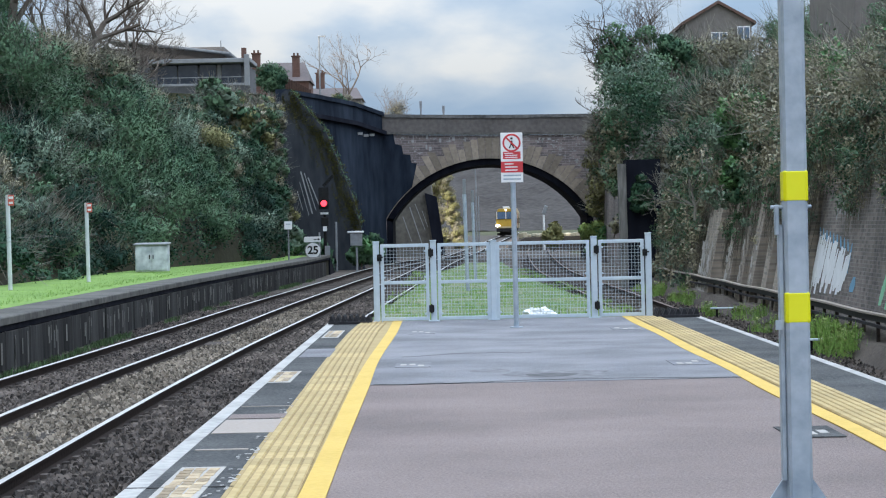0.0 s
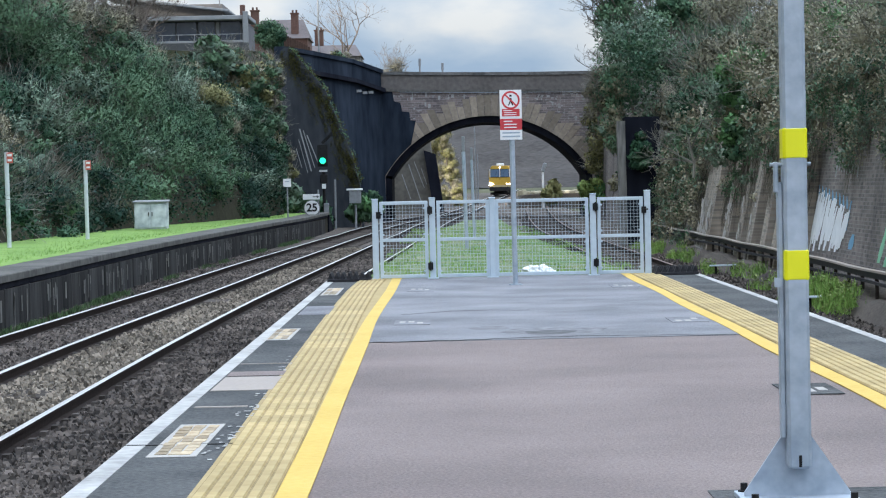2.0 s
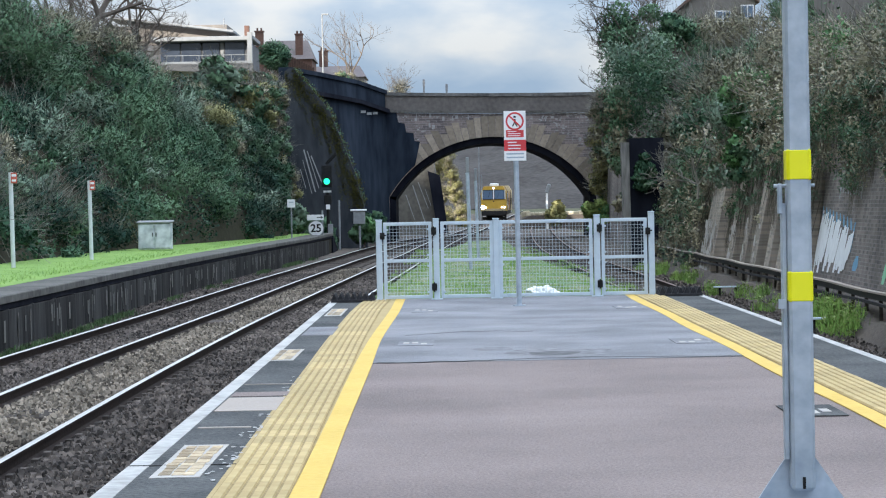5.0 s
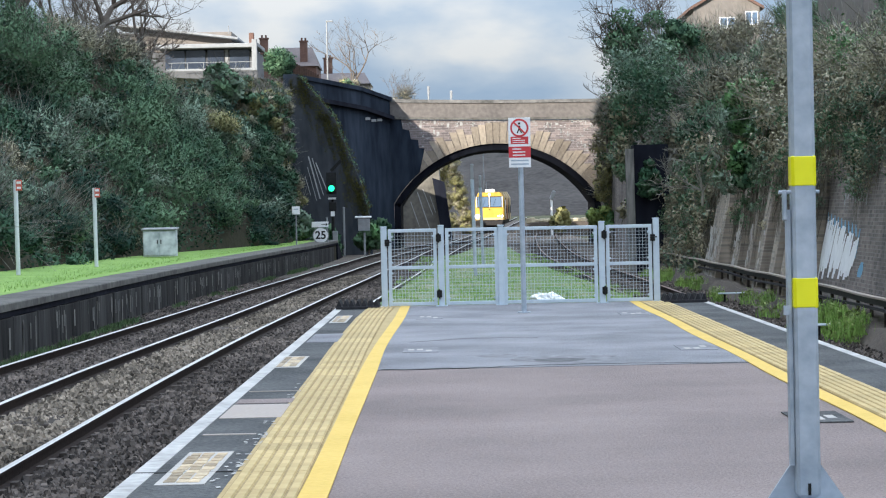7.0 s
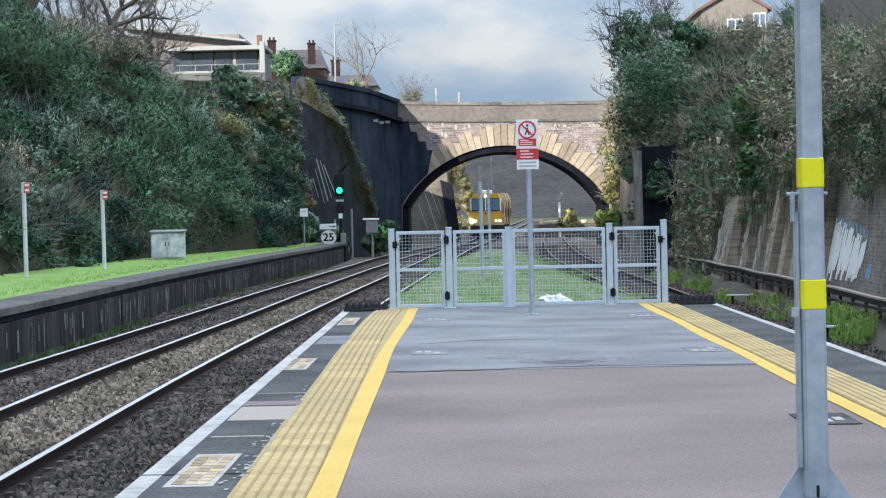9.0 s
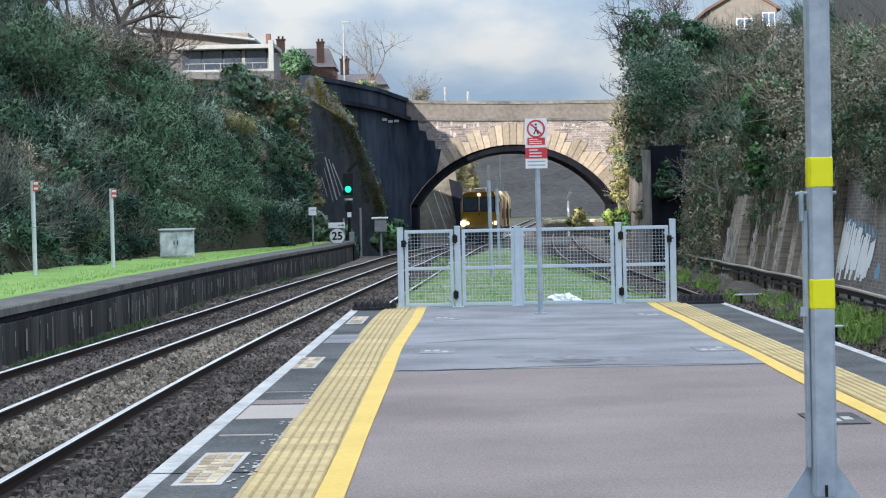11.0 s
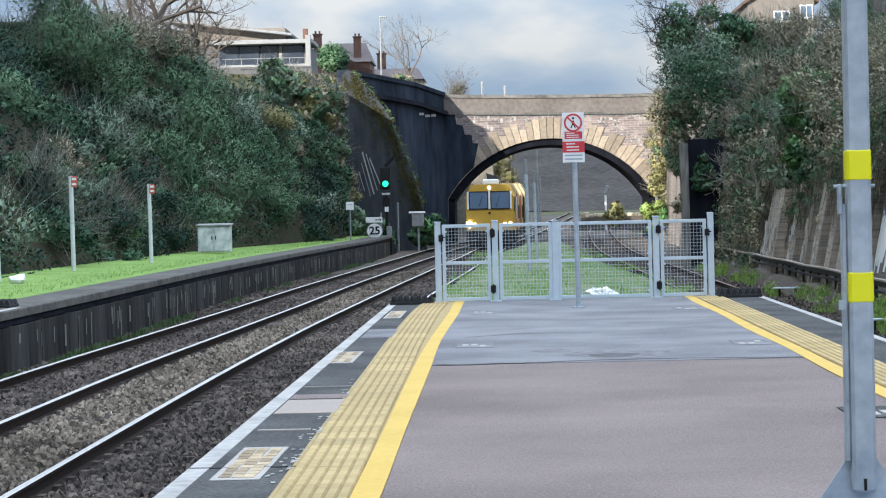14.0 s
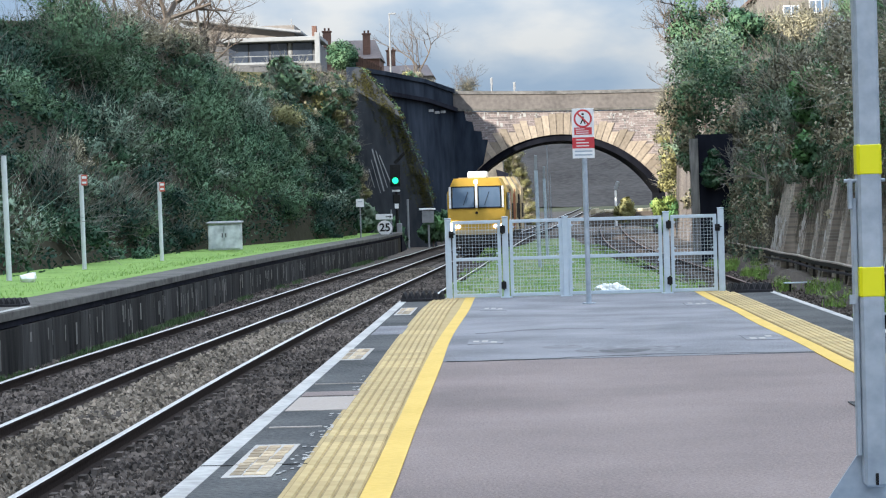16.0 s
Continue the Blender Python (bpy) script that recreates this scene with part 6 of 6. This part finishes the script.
shrub("ivy_clump", 7.25, 87.9, 1.3, 0.5, 1.1, ["leaf_dark", "leaf_dark", "leaf_olive"], "dark ivy clump hanging on the pier", 36, 18, 0.06, dens=300)
shrub("creeper", 9.35, 141, 0.0, 1.15, 3.7, ["leaf_olive", "leaf_yellow", "leaf_yellow", "leaf_brown"], "olive and yellow creeper hanging on the abutment", 37, 70, 0.062, dens=380, tw=40)
shrub("creeper", 9.0, 138, 5.2, 0.9, 1.5, ["leaf_dry", "leaf_brown"], "dry yellow-brown creeper trailing over the parapet end", 50, 30, 0.055, dens=360, tw=90)
shrub("fresh_shrub", 8.6, 139, -0.6, 0.9, 1.2, ["leaf_fresh", "leaf_weed"], "fresh green shrub beside the arch", 38, 26, 0.07, dens=380)
shrub("bramble", -6.9, 129, -1.0, 1.0, 1.0, ["leaf_olive", "leaf_dark"], "green bramble at the foot of the buttress", 39, 24, 0.14)
shrub("bramble", -4.7, 131, -1.0, 0.8, 1.0, ["leaf_olive", "leaf_fresh"], "green bramble beside the trackside box", 40, 20, 0.14)
shrub("bramble", -4.9, 136, -1.1, 0.9, 1.25, ["leaf_olive", "leaf_dark"], "green bramble at the foot of the retaining wall", 52, 24, 0.08)
shrub("bramble", -4.3, 142, -1.1, 0.8, 1.15, ["leaf_dark", "leaf_olive"], "dark bramble at the foot of the retaining wall", 53, 22, 0.08)
shrub("bramble", -8.0, 121, 0, 0.9, 0.9, ["leaf_olive", "leaf_grey"], "scrubby bramble behind the signal", 41, 22, 0.13)
shrub("crest_bush", -9.4, 113, 5.0, 1.0, 1.3, ["leaf_yellow", "leaf_dry", "leaf_olive"], "pale olive bush on the hill crest", 42, 30, 0.12, tw=20)
shrub("crest_bush", -10.8, 112, 6.6, 1.1, 1.0, ["leaf_olive", "leaf_grey"], "grey-green bush on the hill crest", 43, 26, 0.12, tw=20)
rng = np.random.default_rng(61)
g = []
EDGE = BUT[2:8]


def down_edge(u):
    """Point on the sloping edge of the buttress, from its top (0) to its foot (1)."""
    i = min(len(EDGE) - 2, int(u * (len(EDGE) - 1)))
    f = u * (len(EDGE) - 1) - i
    return EDGE[i][0] + (EDGE[i + 1][0] - EDGE[i][0]) * f, EDGE[i][1] + (EDGE[i + 1][1] - EDGE[i][1]) * f


for k in range(150):  # runs of moss down the face inside the sloping edge
    x, z = down_edge(rng.random())
    x -= abs(rng.normal(0, 0.45)) + 0.05
    run = rng.uniform(0.2, 1.3)
    n = int(70 * run) + 8
    drop = rng.random(n) * run
    p = np.stack([x + drop * 0.22 + rng.normal(0, 0.05, n), np.full(n, 133.96), z - drop], 1)
    g.append((leaves(p + rng.normal(size=(n, 3)) * (0.03, 0.02, 0.03), 0.036, rng), "moss_tuft"))
for k in range(420):  # and tufts over its top
    x, z = down_edge(rng.random())
    g.append((leaves(np.array([(x, rng.uniform(133.9, 135.3), z + 0.03)]) + rng.normal(size=(8, 3)) * (0.1, 0.2, 0.06), 0.05, rng), "moss_tuft" if rng.random() < 0.65 else "leaf_olive"))
foliage("buttress_moss", g, "yellow-green moss and dry grass on the sloping wall edge", "moss")
shrub("crest_bush", -8.75, 114.5, 5.2, 0.8, 1.2, ["leaf_yellow", "leaf_olive"], "yellow-olive bush on the hill crest", 46, 30, 0.075, dens=300, tw=20)
shrub("crest_bush", -9.6, 113.5, 3.4, 0.8, 0.9, ["leaf_yellow", "leaf_brown"], "yellow-olive bush on the steep slope", 47, 26, 0.075, dens=300, tw=30)
shrub("crest_bush", -8.7, 115.2, 3.0, 0.7, 1.3, ["leaf_dark", "leaf_olive"], "dark green bush against the buttress", 48, 26, 0.075, dens=300)
shrub("crest_bush", -8.5, 115.8, 6.4, 0.6, 0.6, ["leaf_yellow", "leaf_grey"], "pale grassy tuft on the hill crest", 49, 20, 0.07, dens=260, tw=20)
for k, (x, y, z, r) in enumerate(((-11.9, 115.0, 6.3, 0.8), (-11.1, 115.6, 6.5, 0.75), (-10.3, 115.9, 6.5, 0.85), (-9.6, 116.2, 6.4, 0.8), (-8.9, 116.3, 6.0, 0.75), (-10.0, 114.4, 4.9, 0.8), (-9.2, 115.2, 4.6, 0.75))):
    shrub("crest_bush", x, y, z, r, r, (["leaf_yellow", "leaf_dry", "leaf_olive"], ["leaf_yellow", "leaf_dry"])[k % 2], "pale olive-yellow scrub bush on the hill crest", 80 + k, 24, 0.07, dens=240, tw=30)
for k, (x, y, z, r) in enumerate(((-11.29, 116, 7.33, 0.7), (-10.6, 116, 7.1, 0.7), (-9.91, 116, 6.97, 0.7), (-9.26, 116.5, 6.9, 0.7), (-8.61, 117, 6.77, 0.65), (-8.43, 119, 6.21, 0.65), (-8.7, 120, 5.34, 0.7), (-8.65, 121, 4.37, 0.7), (-8.6, 121, 3.31, 0.75), (-8.5, 122, 2.26, 0.8), (-8.35, 122, 1.38, 0.8))):
    shrub("crest_bush", x, y, z, r, r, (["leaf_dry", "leaf_yellow", "leaf_olive"], ["leaf_olive", "leaf_brown", "leaf_dark"])[k % 2], ("pale dry yellow-olive scrub bush on the hill crest", "olive and brown scrub bush beside the buttress")[k % 2], 120 + k, 22, 0.065, dens=220, tw=24)
rng = np.random.default_rng(97)
g = []
for k in range(190):  # dry creeper over the wall before the tall pier
    y, z = rng.uniform(73.5, 87), rng.uniform(-0.7, 3.2)
    c = (on_wall(y, z, rng.uniform(0.3, 0.5)), y, z)
    m = ("leaf_dry", "leaf_brown", "leaf_dry", "leaf_grey", "leaf_olive")[int(rng.integers(5))]
    g.append((clump(rng, c, rng.uniform(0.22, 0.42), 150, 0.05), m))
    g.append((strands(rng, np.array(c) + rng.normal(size=(10, 3)) * (0.05, 0.3, 0.2), np.array(c) + rng.normal(size=(10, 3)) * (0.05, 0.3, 0.2) - (0.1, 0, 0.8), 0.01), "twig"))
for k in range(120):  # ivy trailing down over the piers
    y, z = rng.uniform(51, 76), rng.uniform(0.9, 3.2)
    if 67.5 < y < 73.5 and z < 2.4:
        continue
    c = (on_wall(y, z, rng.uniform(0.25, 0.45)), y, z)
    m = ("leaf_olive", "leaf_brown", "leaf_dry", "leaf_grey")[int(rng.integers(4))]
    g.append((clump(rng, c, rng.uniform(0.14, 0.32), 110, 0.04), m))
    g.append((strands(rng, np.array(c) + rng.normal(size=(9, 3)) * (0.04, 0.25, 0.15), np.array(c) + rng.normal(size=(9, 3)) * (0.04, 0.2, 0.2) - (0.15, 0, 1.0), 0.009), "creeper_stem"))
for k in range(170):  # and over the flat wall towards the station
    y, z = rng.uniform(37, 53), rng.uniform(2.0, 4.0)
    z += 0.35 * math.sin(y * 1.3)
    c = (on_wall(y, z, rng.uniform(0.05, 0.2)), y, z)
    m = ("leaf_olive", "leaf_brown", "leaf_dark", "leaf_grey", "leaf_dry")[int(rng.integers(5))]
    g.append((clump(rng, c, rng.uniform(0.2, 0.4), 210, 0.032), m))
    g.append((strands(rng, np.array(c) + rng.normal(size=(7, 3)) * (0.03, 0.2, 0.1), np.array(c) + rng.normal(size=(7, 3)) * (0.03, 0.2, 0.2) - (0.1, 0, 0.5), 0.006), "creeper_stem"))
foliage("wall_creeper", g, "dry brown and olive creeper hanging on the brick wall", "creeper")
for k, (x, top, r) in enumerate(((-7.3, 11.1, 0.8), (-6.7, 10.8, 0.8), (-6.0, 10.4, 0.75), (-5.4, 10.0, 0.7), (-4.8, 9.7, 0.65), (-4.3, 9.4, 0.6))):
    shrub("hedge_bush", x, 163 + 0.4 * k, 7.2, r, (top - 7.2) / 1.9, ["leaf_yellow", "leaf_olive", "leaf_dry"], "olive and yellow hedge bush behind the parapet", 300 + k, 28, 0.06, dens=240, tw=14)
shrub("pale_bush", -3.55, 175, 7.2, 0.95, 1.85, ["leaf_dry", "leaf_brown"], "pale tan twiggy bush behind the parapet", 310, 20, 0.05, dens=110, tw=90)
# beyond the arch
for k, (x, z, r) in enumerate(((-0.9, 5.0, 0.75), (-0.75, 4.0, 0.8), (-0.45, 3.0, 0.85), (-0.2, 2.0, 0.85), (0.1, 1.0, 0.9), (0.3, 0.0, 0.95), (-1.4, 2.2, 1.0), (-1.2, 0.4, 1.1), (-1.9, 4.8, 0.9), (-1.9, 3.6, 1.0), (-2.3, 1.6, 1.1), (-2.6, 0.3, 1.1))):
    shrub("lit_bush", x + 0.95, 207 + 0.3 * k, z * 1.07 - r, r, r, ["leaf_yellow", "leaf_yellow", "leaf_dry"], "dry yellow bush on the slope beyond the arch", 440 + k, 16, 0.05, dens=420, tw=20)
shrub("lit_bush", 8.3, 184, -0.6, 0.9, 1.1, ["leaf_yellow"], "yellow gorse bush beyond the arch", 45, 18, 0.16)
bm = B()
prism(bm, [(-6.5, -1.19), (-0.55, -1.19), (-1.2, 6.6), (-6.5, 6.8)], 172, 190)
cw = tagged(part("cutting_wall", bm, "cutting_stone"), "grey retaining wall streaked with lime beyond the arch", "wall", kind="structure")
# near-black wedge added for the dark strip at the wall's right end
bm = B()
prism(bm, [(-0.75, -1.19), (0.0, -1.19), (-0.62, 3.6), (-1.5, 3.9)], 171.6, 173)
part("buttress", bm, "brick_black", cw, "near-black sloping wedge")
for x0, z0, x1, z1, w in ((-2.6, 2.9, -1.75, 0.2, 0.06), (-2.2, 3.1, -1.5, 1.2, 0.045), (-3.1, 2.2, -2.5, 0.4, 0.05), (-1.7, 2.6, -1.3, 1.4, 0.04)):
    bm = B()
    box(bm, (x0 + x1) / 2, 171.985, (z0 + z1) / 2, w, 0.02, math.hypot(x1 - x0, z1 - z0), m=pose(0, 0, 0, 0, math.degrees(math.atan2(x0 - x1, z0 - z1)), 0))
    part("lime_streak", bm, "streak", cw, "pale lime streak")
# wooded hill far behind
vs, fs = [], []
nx, ny = 260, 46
for i in range(ny):
    for j in range(nx):
        x = -170 + 340 * j / (nx - 1)
        u = i / (ny - 1)
        y = 430 + 160 * u
        lump = noise.noise(Vector((x * 0.1, y * 0.06, 0))) * 1.6 + noise.noise(Vector((x * 0.5, y * 0.4, 4))) * 0.5
        vs.append((x, y, 0.4 + (14 + 3 * noise.noise(Vector((x * 0.02, 0, 0)))) * math.sin(u * math.pi / 2) + lump * min(1, 4 * u + 0.2)))
for i in range(ny - 1):
    for j in range(nx - 1):
        a = i * nx + j
        fs.append((a, a + 1, a + nx + 1, a + nx))
far_hill = raw("far_hill", vs, fs, ["far_wood"])
for p in far_hill.data.polygons:
    p.use_smooth = True
tagged(far_hill, "distant brown wooded hillside", "hill", kind="structure")
# low pale rubble and a white lamp beyond the arch
rb = random.Random(9)
bm = B()
prism(bm, [(5.0, -1.0), (5.6, 0.05), (6.4, 0.4), (12.5, 0.5), (14, -1.0)], 191, 214)
tagged(part("spoil_bank", bm, "ballast"), "low bank of old ballast beyond the arch", "bank", kind="structure")
for k in range(13):
    s = thing("pallet_stack", 6.3 + 0.45 * k + rb.uniform(-0.2, 0.2), 195 + rb.uniform(-3, 3), 0.38, "low heap of pale timber and rubble", "rubble", "rubble beyond the arch")
    bm = B()
    box(bm, 0, 0, 0.17, rb.uniform(0.35, 0.8), 0.8, rb.uniform(0.25, 0.5), 0.06, m=pose(0, 0, 0, rb.uniform(-8, 8), rb.uniform(-12, 12), rb.uniform(0, 40)))
    part("crate", bm, "rubble", s)
lp = thing("yard_lamp", 7.85, 190, -0.77, "white lamp on a white pole beyond the arch", "lamp")
bm = B()
rod(bm, (0, 0, 0), (0, 0, 3.0), 0.09)
part("pole", bm, "white", lp)
bm = B()
box(bm, 0.1, 0, 3.35, 0.3, 0.3, 0.75, 0.06, m=pose(0, 0, 0, 0, 20, 0))
part("head", bm, "steel_grey", lp)
for x, y, h in ((2.95, 228, 8.2), (3.35, 240, 5.0)):
    p = thing("mast", x, y, -0.6, "tall thin grey lattice mast", "mast", "masts beyond the arch")
    bm = B()
    rod(bm, (0, 0, 0), (0, 0, h), 0.09, 0.05)
    part("pole", bm, "steel_grey", p)


# ---- houses on the high ground ----
def window(parent, x, y, z, w, h, axis="y"):
    bm = B()
    box(bm, x, y, z, w, 0.08, h, 0.01)
    f = part("window", bm, "white", parent)
    for s in (-1, 1):
        b2 = B()
        box(b2, x + s * w * 0.23, y - 0.045, z, w * 0.38, 0.02, h * 0.82)
        part("pane", b2, "glass", f)


def flat_house():
    h = thing("flat_roofed_house", -13.0, 160, 9.6, "white flat-roofed house with a glazed balcony front", "house")
    bm = B()
    box(bm, -4.0, 3.2, 1.45, 7.9, 5.6, 3.0)
    part("wall", bm, "render_grey", h)
    bm = B()
    box(bm, -6.0, 4.2, 3.75, 8.2, 4.6, 1.3)
    part("upper_storey", bm, "render_buff", h, "pale upper storey set back")
    bm = B()
    box(bm, -5.6, 3.6, 4.42, 8.6, 5.6, 0.16, 0.03, m=pose(0, 0, 0, 0, 7.5, 0))
    part("roof", bm, "steel_grey", h, "grey flat roof with a thin edge")
    bm = B()
    box(bm, -3.3, 1.9, 3.27, 6.9, 5.6, 0.28, 0.03)
    part("fascia", bm, "render_white", h, "long white fascia")
    bm = B()
    box(bm, -3.1, -0.95, 1.66, 6.0, 0.14, 0.16, 0.02)
    part("balcony_slab", bm, "render_white", h, "white balcony edge")
    bm = B()
    box(bm, -0.12, -0.85, 2.6, 0.34, 0.4, 2.1, 0.02)
    part("end_wall", bm, "render_white", h, "white end pier")
    bm = B()
    box(bm, -0.35, -0.2, 3.75, 0.32, 0.5, 0.75, 0.02)
    part("chimney", bm, "brick_red", h)
    for x, w, m in ((-5.6, 1.3, "dark_glass"), (-4.2, 1.3, "dark_glass"), (-2.85, 1.1, "dark_glass"), (-2.1, 0.22, "render_white"), (-1.25, 1.3, "dark_glass")):
        bm = B()
        box(bm, x, 0.36, 2.45, w, 0.06, 1.25)
        part("window" if m == "dark_glass" else "mullion", bm, m, h)
    for k in range(6):
        bm = B()
        rod(bm, (-5.7 + 1.08 * k, -0.93, 1.74), (-5.7 + 1.08 * k, -0.93, 2.15), 0.02)
        part("baluster", bm, "steel_grey", h)
    bm = B()
    rod(bm, (-5.9, -0.93, 2.15), (-0.3, -0.93, 2.15), 0.025)
    part("rail", bm, "steel_grey", h)
    bm = B()
    rod(bm, (-2.0, 1, 4.2), (-2.0, 1, 4.75), 0.035)
    part("flue", bm, "steel_grey", h)
    return h


flat_house()


def gable_house(name, x, y, z, w, d, eave, ridge, wallm, roofm, label, wins=(), chim=(), along=False, rz=0):
    h = thing(name, x, y, z, label, "house", rz=rz)
    bm = B()
    if along:
        box(bm, 0, d / 2, eave / 2, w, d, eave)
    else:
        prism(bm, [(-w / 2, 0), (w / 2, 0), (w / 2, eave), (0, ridge), (-w / 2, eave)], 0, d)
    wall = part("wall", bm, wallm, h)
    bm = B()
    if along:
        vs = [bm.verts.new(p) for p in ((-w / 2 - 0.2, -0.3, eave - 0.1), (w / 2 + 0.2, -0.3, eave - 0.1), (w / 2 - 0.6, d / 2, ridge), (-w / 2 + 0.6, d / 2, ridge), (-w / 2 - 0.2, d + 0.3, eave - 0.1), (w / 2 + 0.2, d + 0.3, eave - 0.1))]
        for f in ((0, 1, 2, 3), (5, 4, 3, 2), (0, 3, 4), (1, 5, 2), (0, 4, 5, 1)):
            bm.faces.new([vs[i] for i in f])
    else:
        o = 0.25
        prism(bm, [(-w / 2 - o, eave - o * (ridge - eave) / (w / 2)), (0, ridge + 0.02), (w / 2 + o, eave - o * (ridge - eave) / (w / 2)), (w / 2 + o, eave + 0.18 - o * (ridge - eave) / (w / 2)), (0, ridge + 0.2), (-w / 2 - o, eave + 0.18 - o * (ridge - eave) / (w / 2))], -0.25, d + 0.25)
    part("roof", bm, roofm, h)
    for wx, wz, ww, wh in wins:
        window(wall, wx, -0.03, wz, ww, wh)
    for cx, cy, cz, cw, ch in chim:
        bm = B()
        box(bm, cx, cy, cz, cw, cw, ch, 0.02)
        box(bm, cx, cy, cz + ch / 2, cw * 1.2, cw * 1.2, 0.12)
        c = part("chimney", bm, "brick_red", h)
        for s in (-0.25, 0.25):
            bm = B()
            rod(bm, (cx + s * cw, cy, cz + ch / 2), (cx + s * cw, cy, cz + ch / 2 + 0.35), 0.1, n=10)
            part("chimney_pot", bm, "brick_red", c)
    return h


gable_house("brick_house", -16.1, 237, 12.0, 5.4, 8, 4.35, 6.4, "brick_red", "slate", "brown brick house with slate roof and chimneys", chim=((-2.55, 1, 5.8, 0.8, 2.7), (1.42, 1, 5.7, 0.74, 2.2)), along=True)
gable_house("house", -11.6, 250, 10.9, 5.9, 8, 4.3, 5.6, "render_buff", "slate", "buff rendered house with grey hipped roof", wins=((1.35, 3.4, 0.95, 1.2),), chim=((-1.35, 1, 6.2, 0.9, 1.6),), along=True)
gable_house("bank_house", 16.3, 140, 8.6, 3.9, 8, 4.5, 5.6, "render_buff", "roof_tile", "buff rendered gabled house with white windows above the bank", wins=((0.05, 3.6, 0.98, 0.68), (1.48, 3.85, 0.76, 0.82)))
bh = gable_house("bank_house", 14.5, 65.5, 4.4, 6.2, 8, 5.5, 7.5, "render_buff", "roof_tile", "buff rendered house with a brick base partly hidden by scrub")
bm = B()
box(bm, 0, -0.06, 0.75, 6.26, 0.12, 1.5, 0.01)
part("plinth", bm, "wood_dark", bh, "dark brick base")
bm = B()
box(bm, -3.0, -0.17, 1.15, 0.26, 0.1, 0.3, 0.03)
part("alarm_box", bm, "teal", bh, "small teal alarm box")
st = thing("street_lamp", -8.55, 165, 8.6, "tall slim grey street lamp on the road", "street lamp")
bm = B()
rod(bm, (0, 0, 0), (0, 0, 6.2), 0.07, 0.05)
part("column", bm, "steel_grey", st)
bm = B()
box(bm, 0.2, 0, 6.22, 0.5, 0.14, 0.1, 0.02)
part("lantern", bm, "steel_grey", st)
for x, y, h in ((0.0, 155.5, 1.9), (-1.5, 157, 2.3)):
    s = thing("road_post", x, y, 6.9, "short dark post on the road behind the parapet", "post", "posts on the bridge road")
    bm = B()
    rod(bm, (0, 0, 0), (0, 0, h + 0.4), 0.06)
    box(bm, 0, 0, h + 0.3, 0.16, 0.1, 0.5, 0.02)
    part("post", bm, "steel_grey", s)
# garden fence on the left crest beside the brick house
fe = thing("garden_fence", -9.7, 141.5, 9.0, "dark brown close-boarded garden fence", "fence")
for k in range(14):
    bm = B()
    box(bm, 0.13 * k, 0.12 * k, 0.9 - 0.05 * k, 0.125, 0.03, 1.6 - 0.03 * k, 0.004)
    part("board", bm, "wood_dark", fe)
# ---- passing cloud that shades the near part of the cutting ----
def passing_cloud():
    bm = B()
    rng = random.Random(5)
    for i in range(14):
        for j in range(9):
            x, y = -150 + 300 * i / 13, -10 - 26 * j
            r = rng.uniform(22, 30)
            m = Matrix.Translation((x + rng.uniform(-4, 4), y + rng.uniform(-3, 3) - r * 0.9, rng.uniform(-4, 6))) @ Matrix.Diagonal((1.1, 0.9, 0.55, 1))
            bmesh.ops.create_icosphere(bm, subdivisions=2, radius=r, matrix=m)
    return tagged(part("cloud", bm, "cloud", smooth=True), "broad grey-white cloud drifting across the sun", "cloud")


cloud = passing_cloud()
# unseen still clouds, added only to shade the train's path and the far hill
for y, depth in ((291, 0.19), (552, 1.0), (780, 1.0)):
    shade_cloud = new("cloud", cloud.data)
    shade_cloud.matrix_basis = Matrix.Translation(Vector((0, y, 0)) + SUN * 620) @ Matrix.Diagonal((1, depth, 1, 1))
    tagged(shade_cloud, "unseen cloud added to shade the distance", "cloud")


def motions():
    rows = []
    for t, y in ((0.0, 296.0), (2.5, 265.0), (5.0, 233.0), (7.0, 207.0), (9.0, 181.0), (10.75, 161.0), (12.5, 141.0), (14.25, 121.0), (16.0, 101.0)):
        x = curve_x(NEAR, y)
        a = -math.degrees(math.atan((curve_x(NEAR, y + 10) - curve_x(NEAR, y)) / 10))
        rows.append((t, pose(x, y, RAIL + grade(y) + 0.004, 0, 0, a)))
    walk(machine, rows)
    # the signal clears from red to green at the start
    walk(spectacle, [(t, pose(-0.03, -0.09, 3.97, 0, a, 0)) for t, a in ((0.0, 180), (0.1, 180), (0.15, 120), (0.2, 60), (0.25, 0), (16.0, 0))])
    walk(cloud, [(t, Matrix.Translation(Vector((0, y, 0)) + SUN * 620)) for t, y in ((0.0, 196.0), (5.2, 182.0), (7.6, 154.0), (11.5, 138.0), (16.0, 106.0))])


motions()
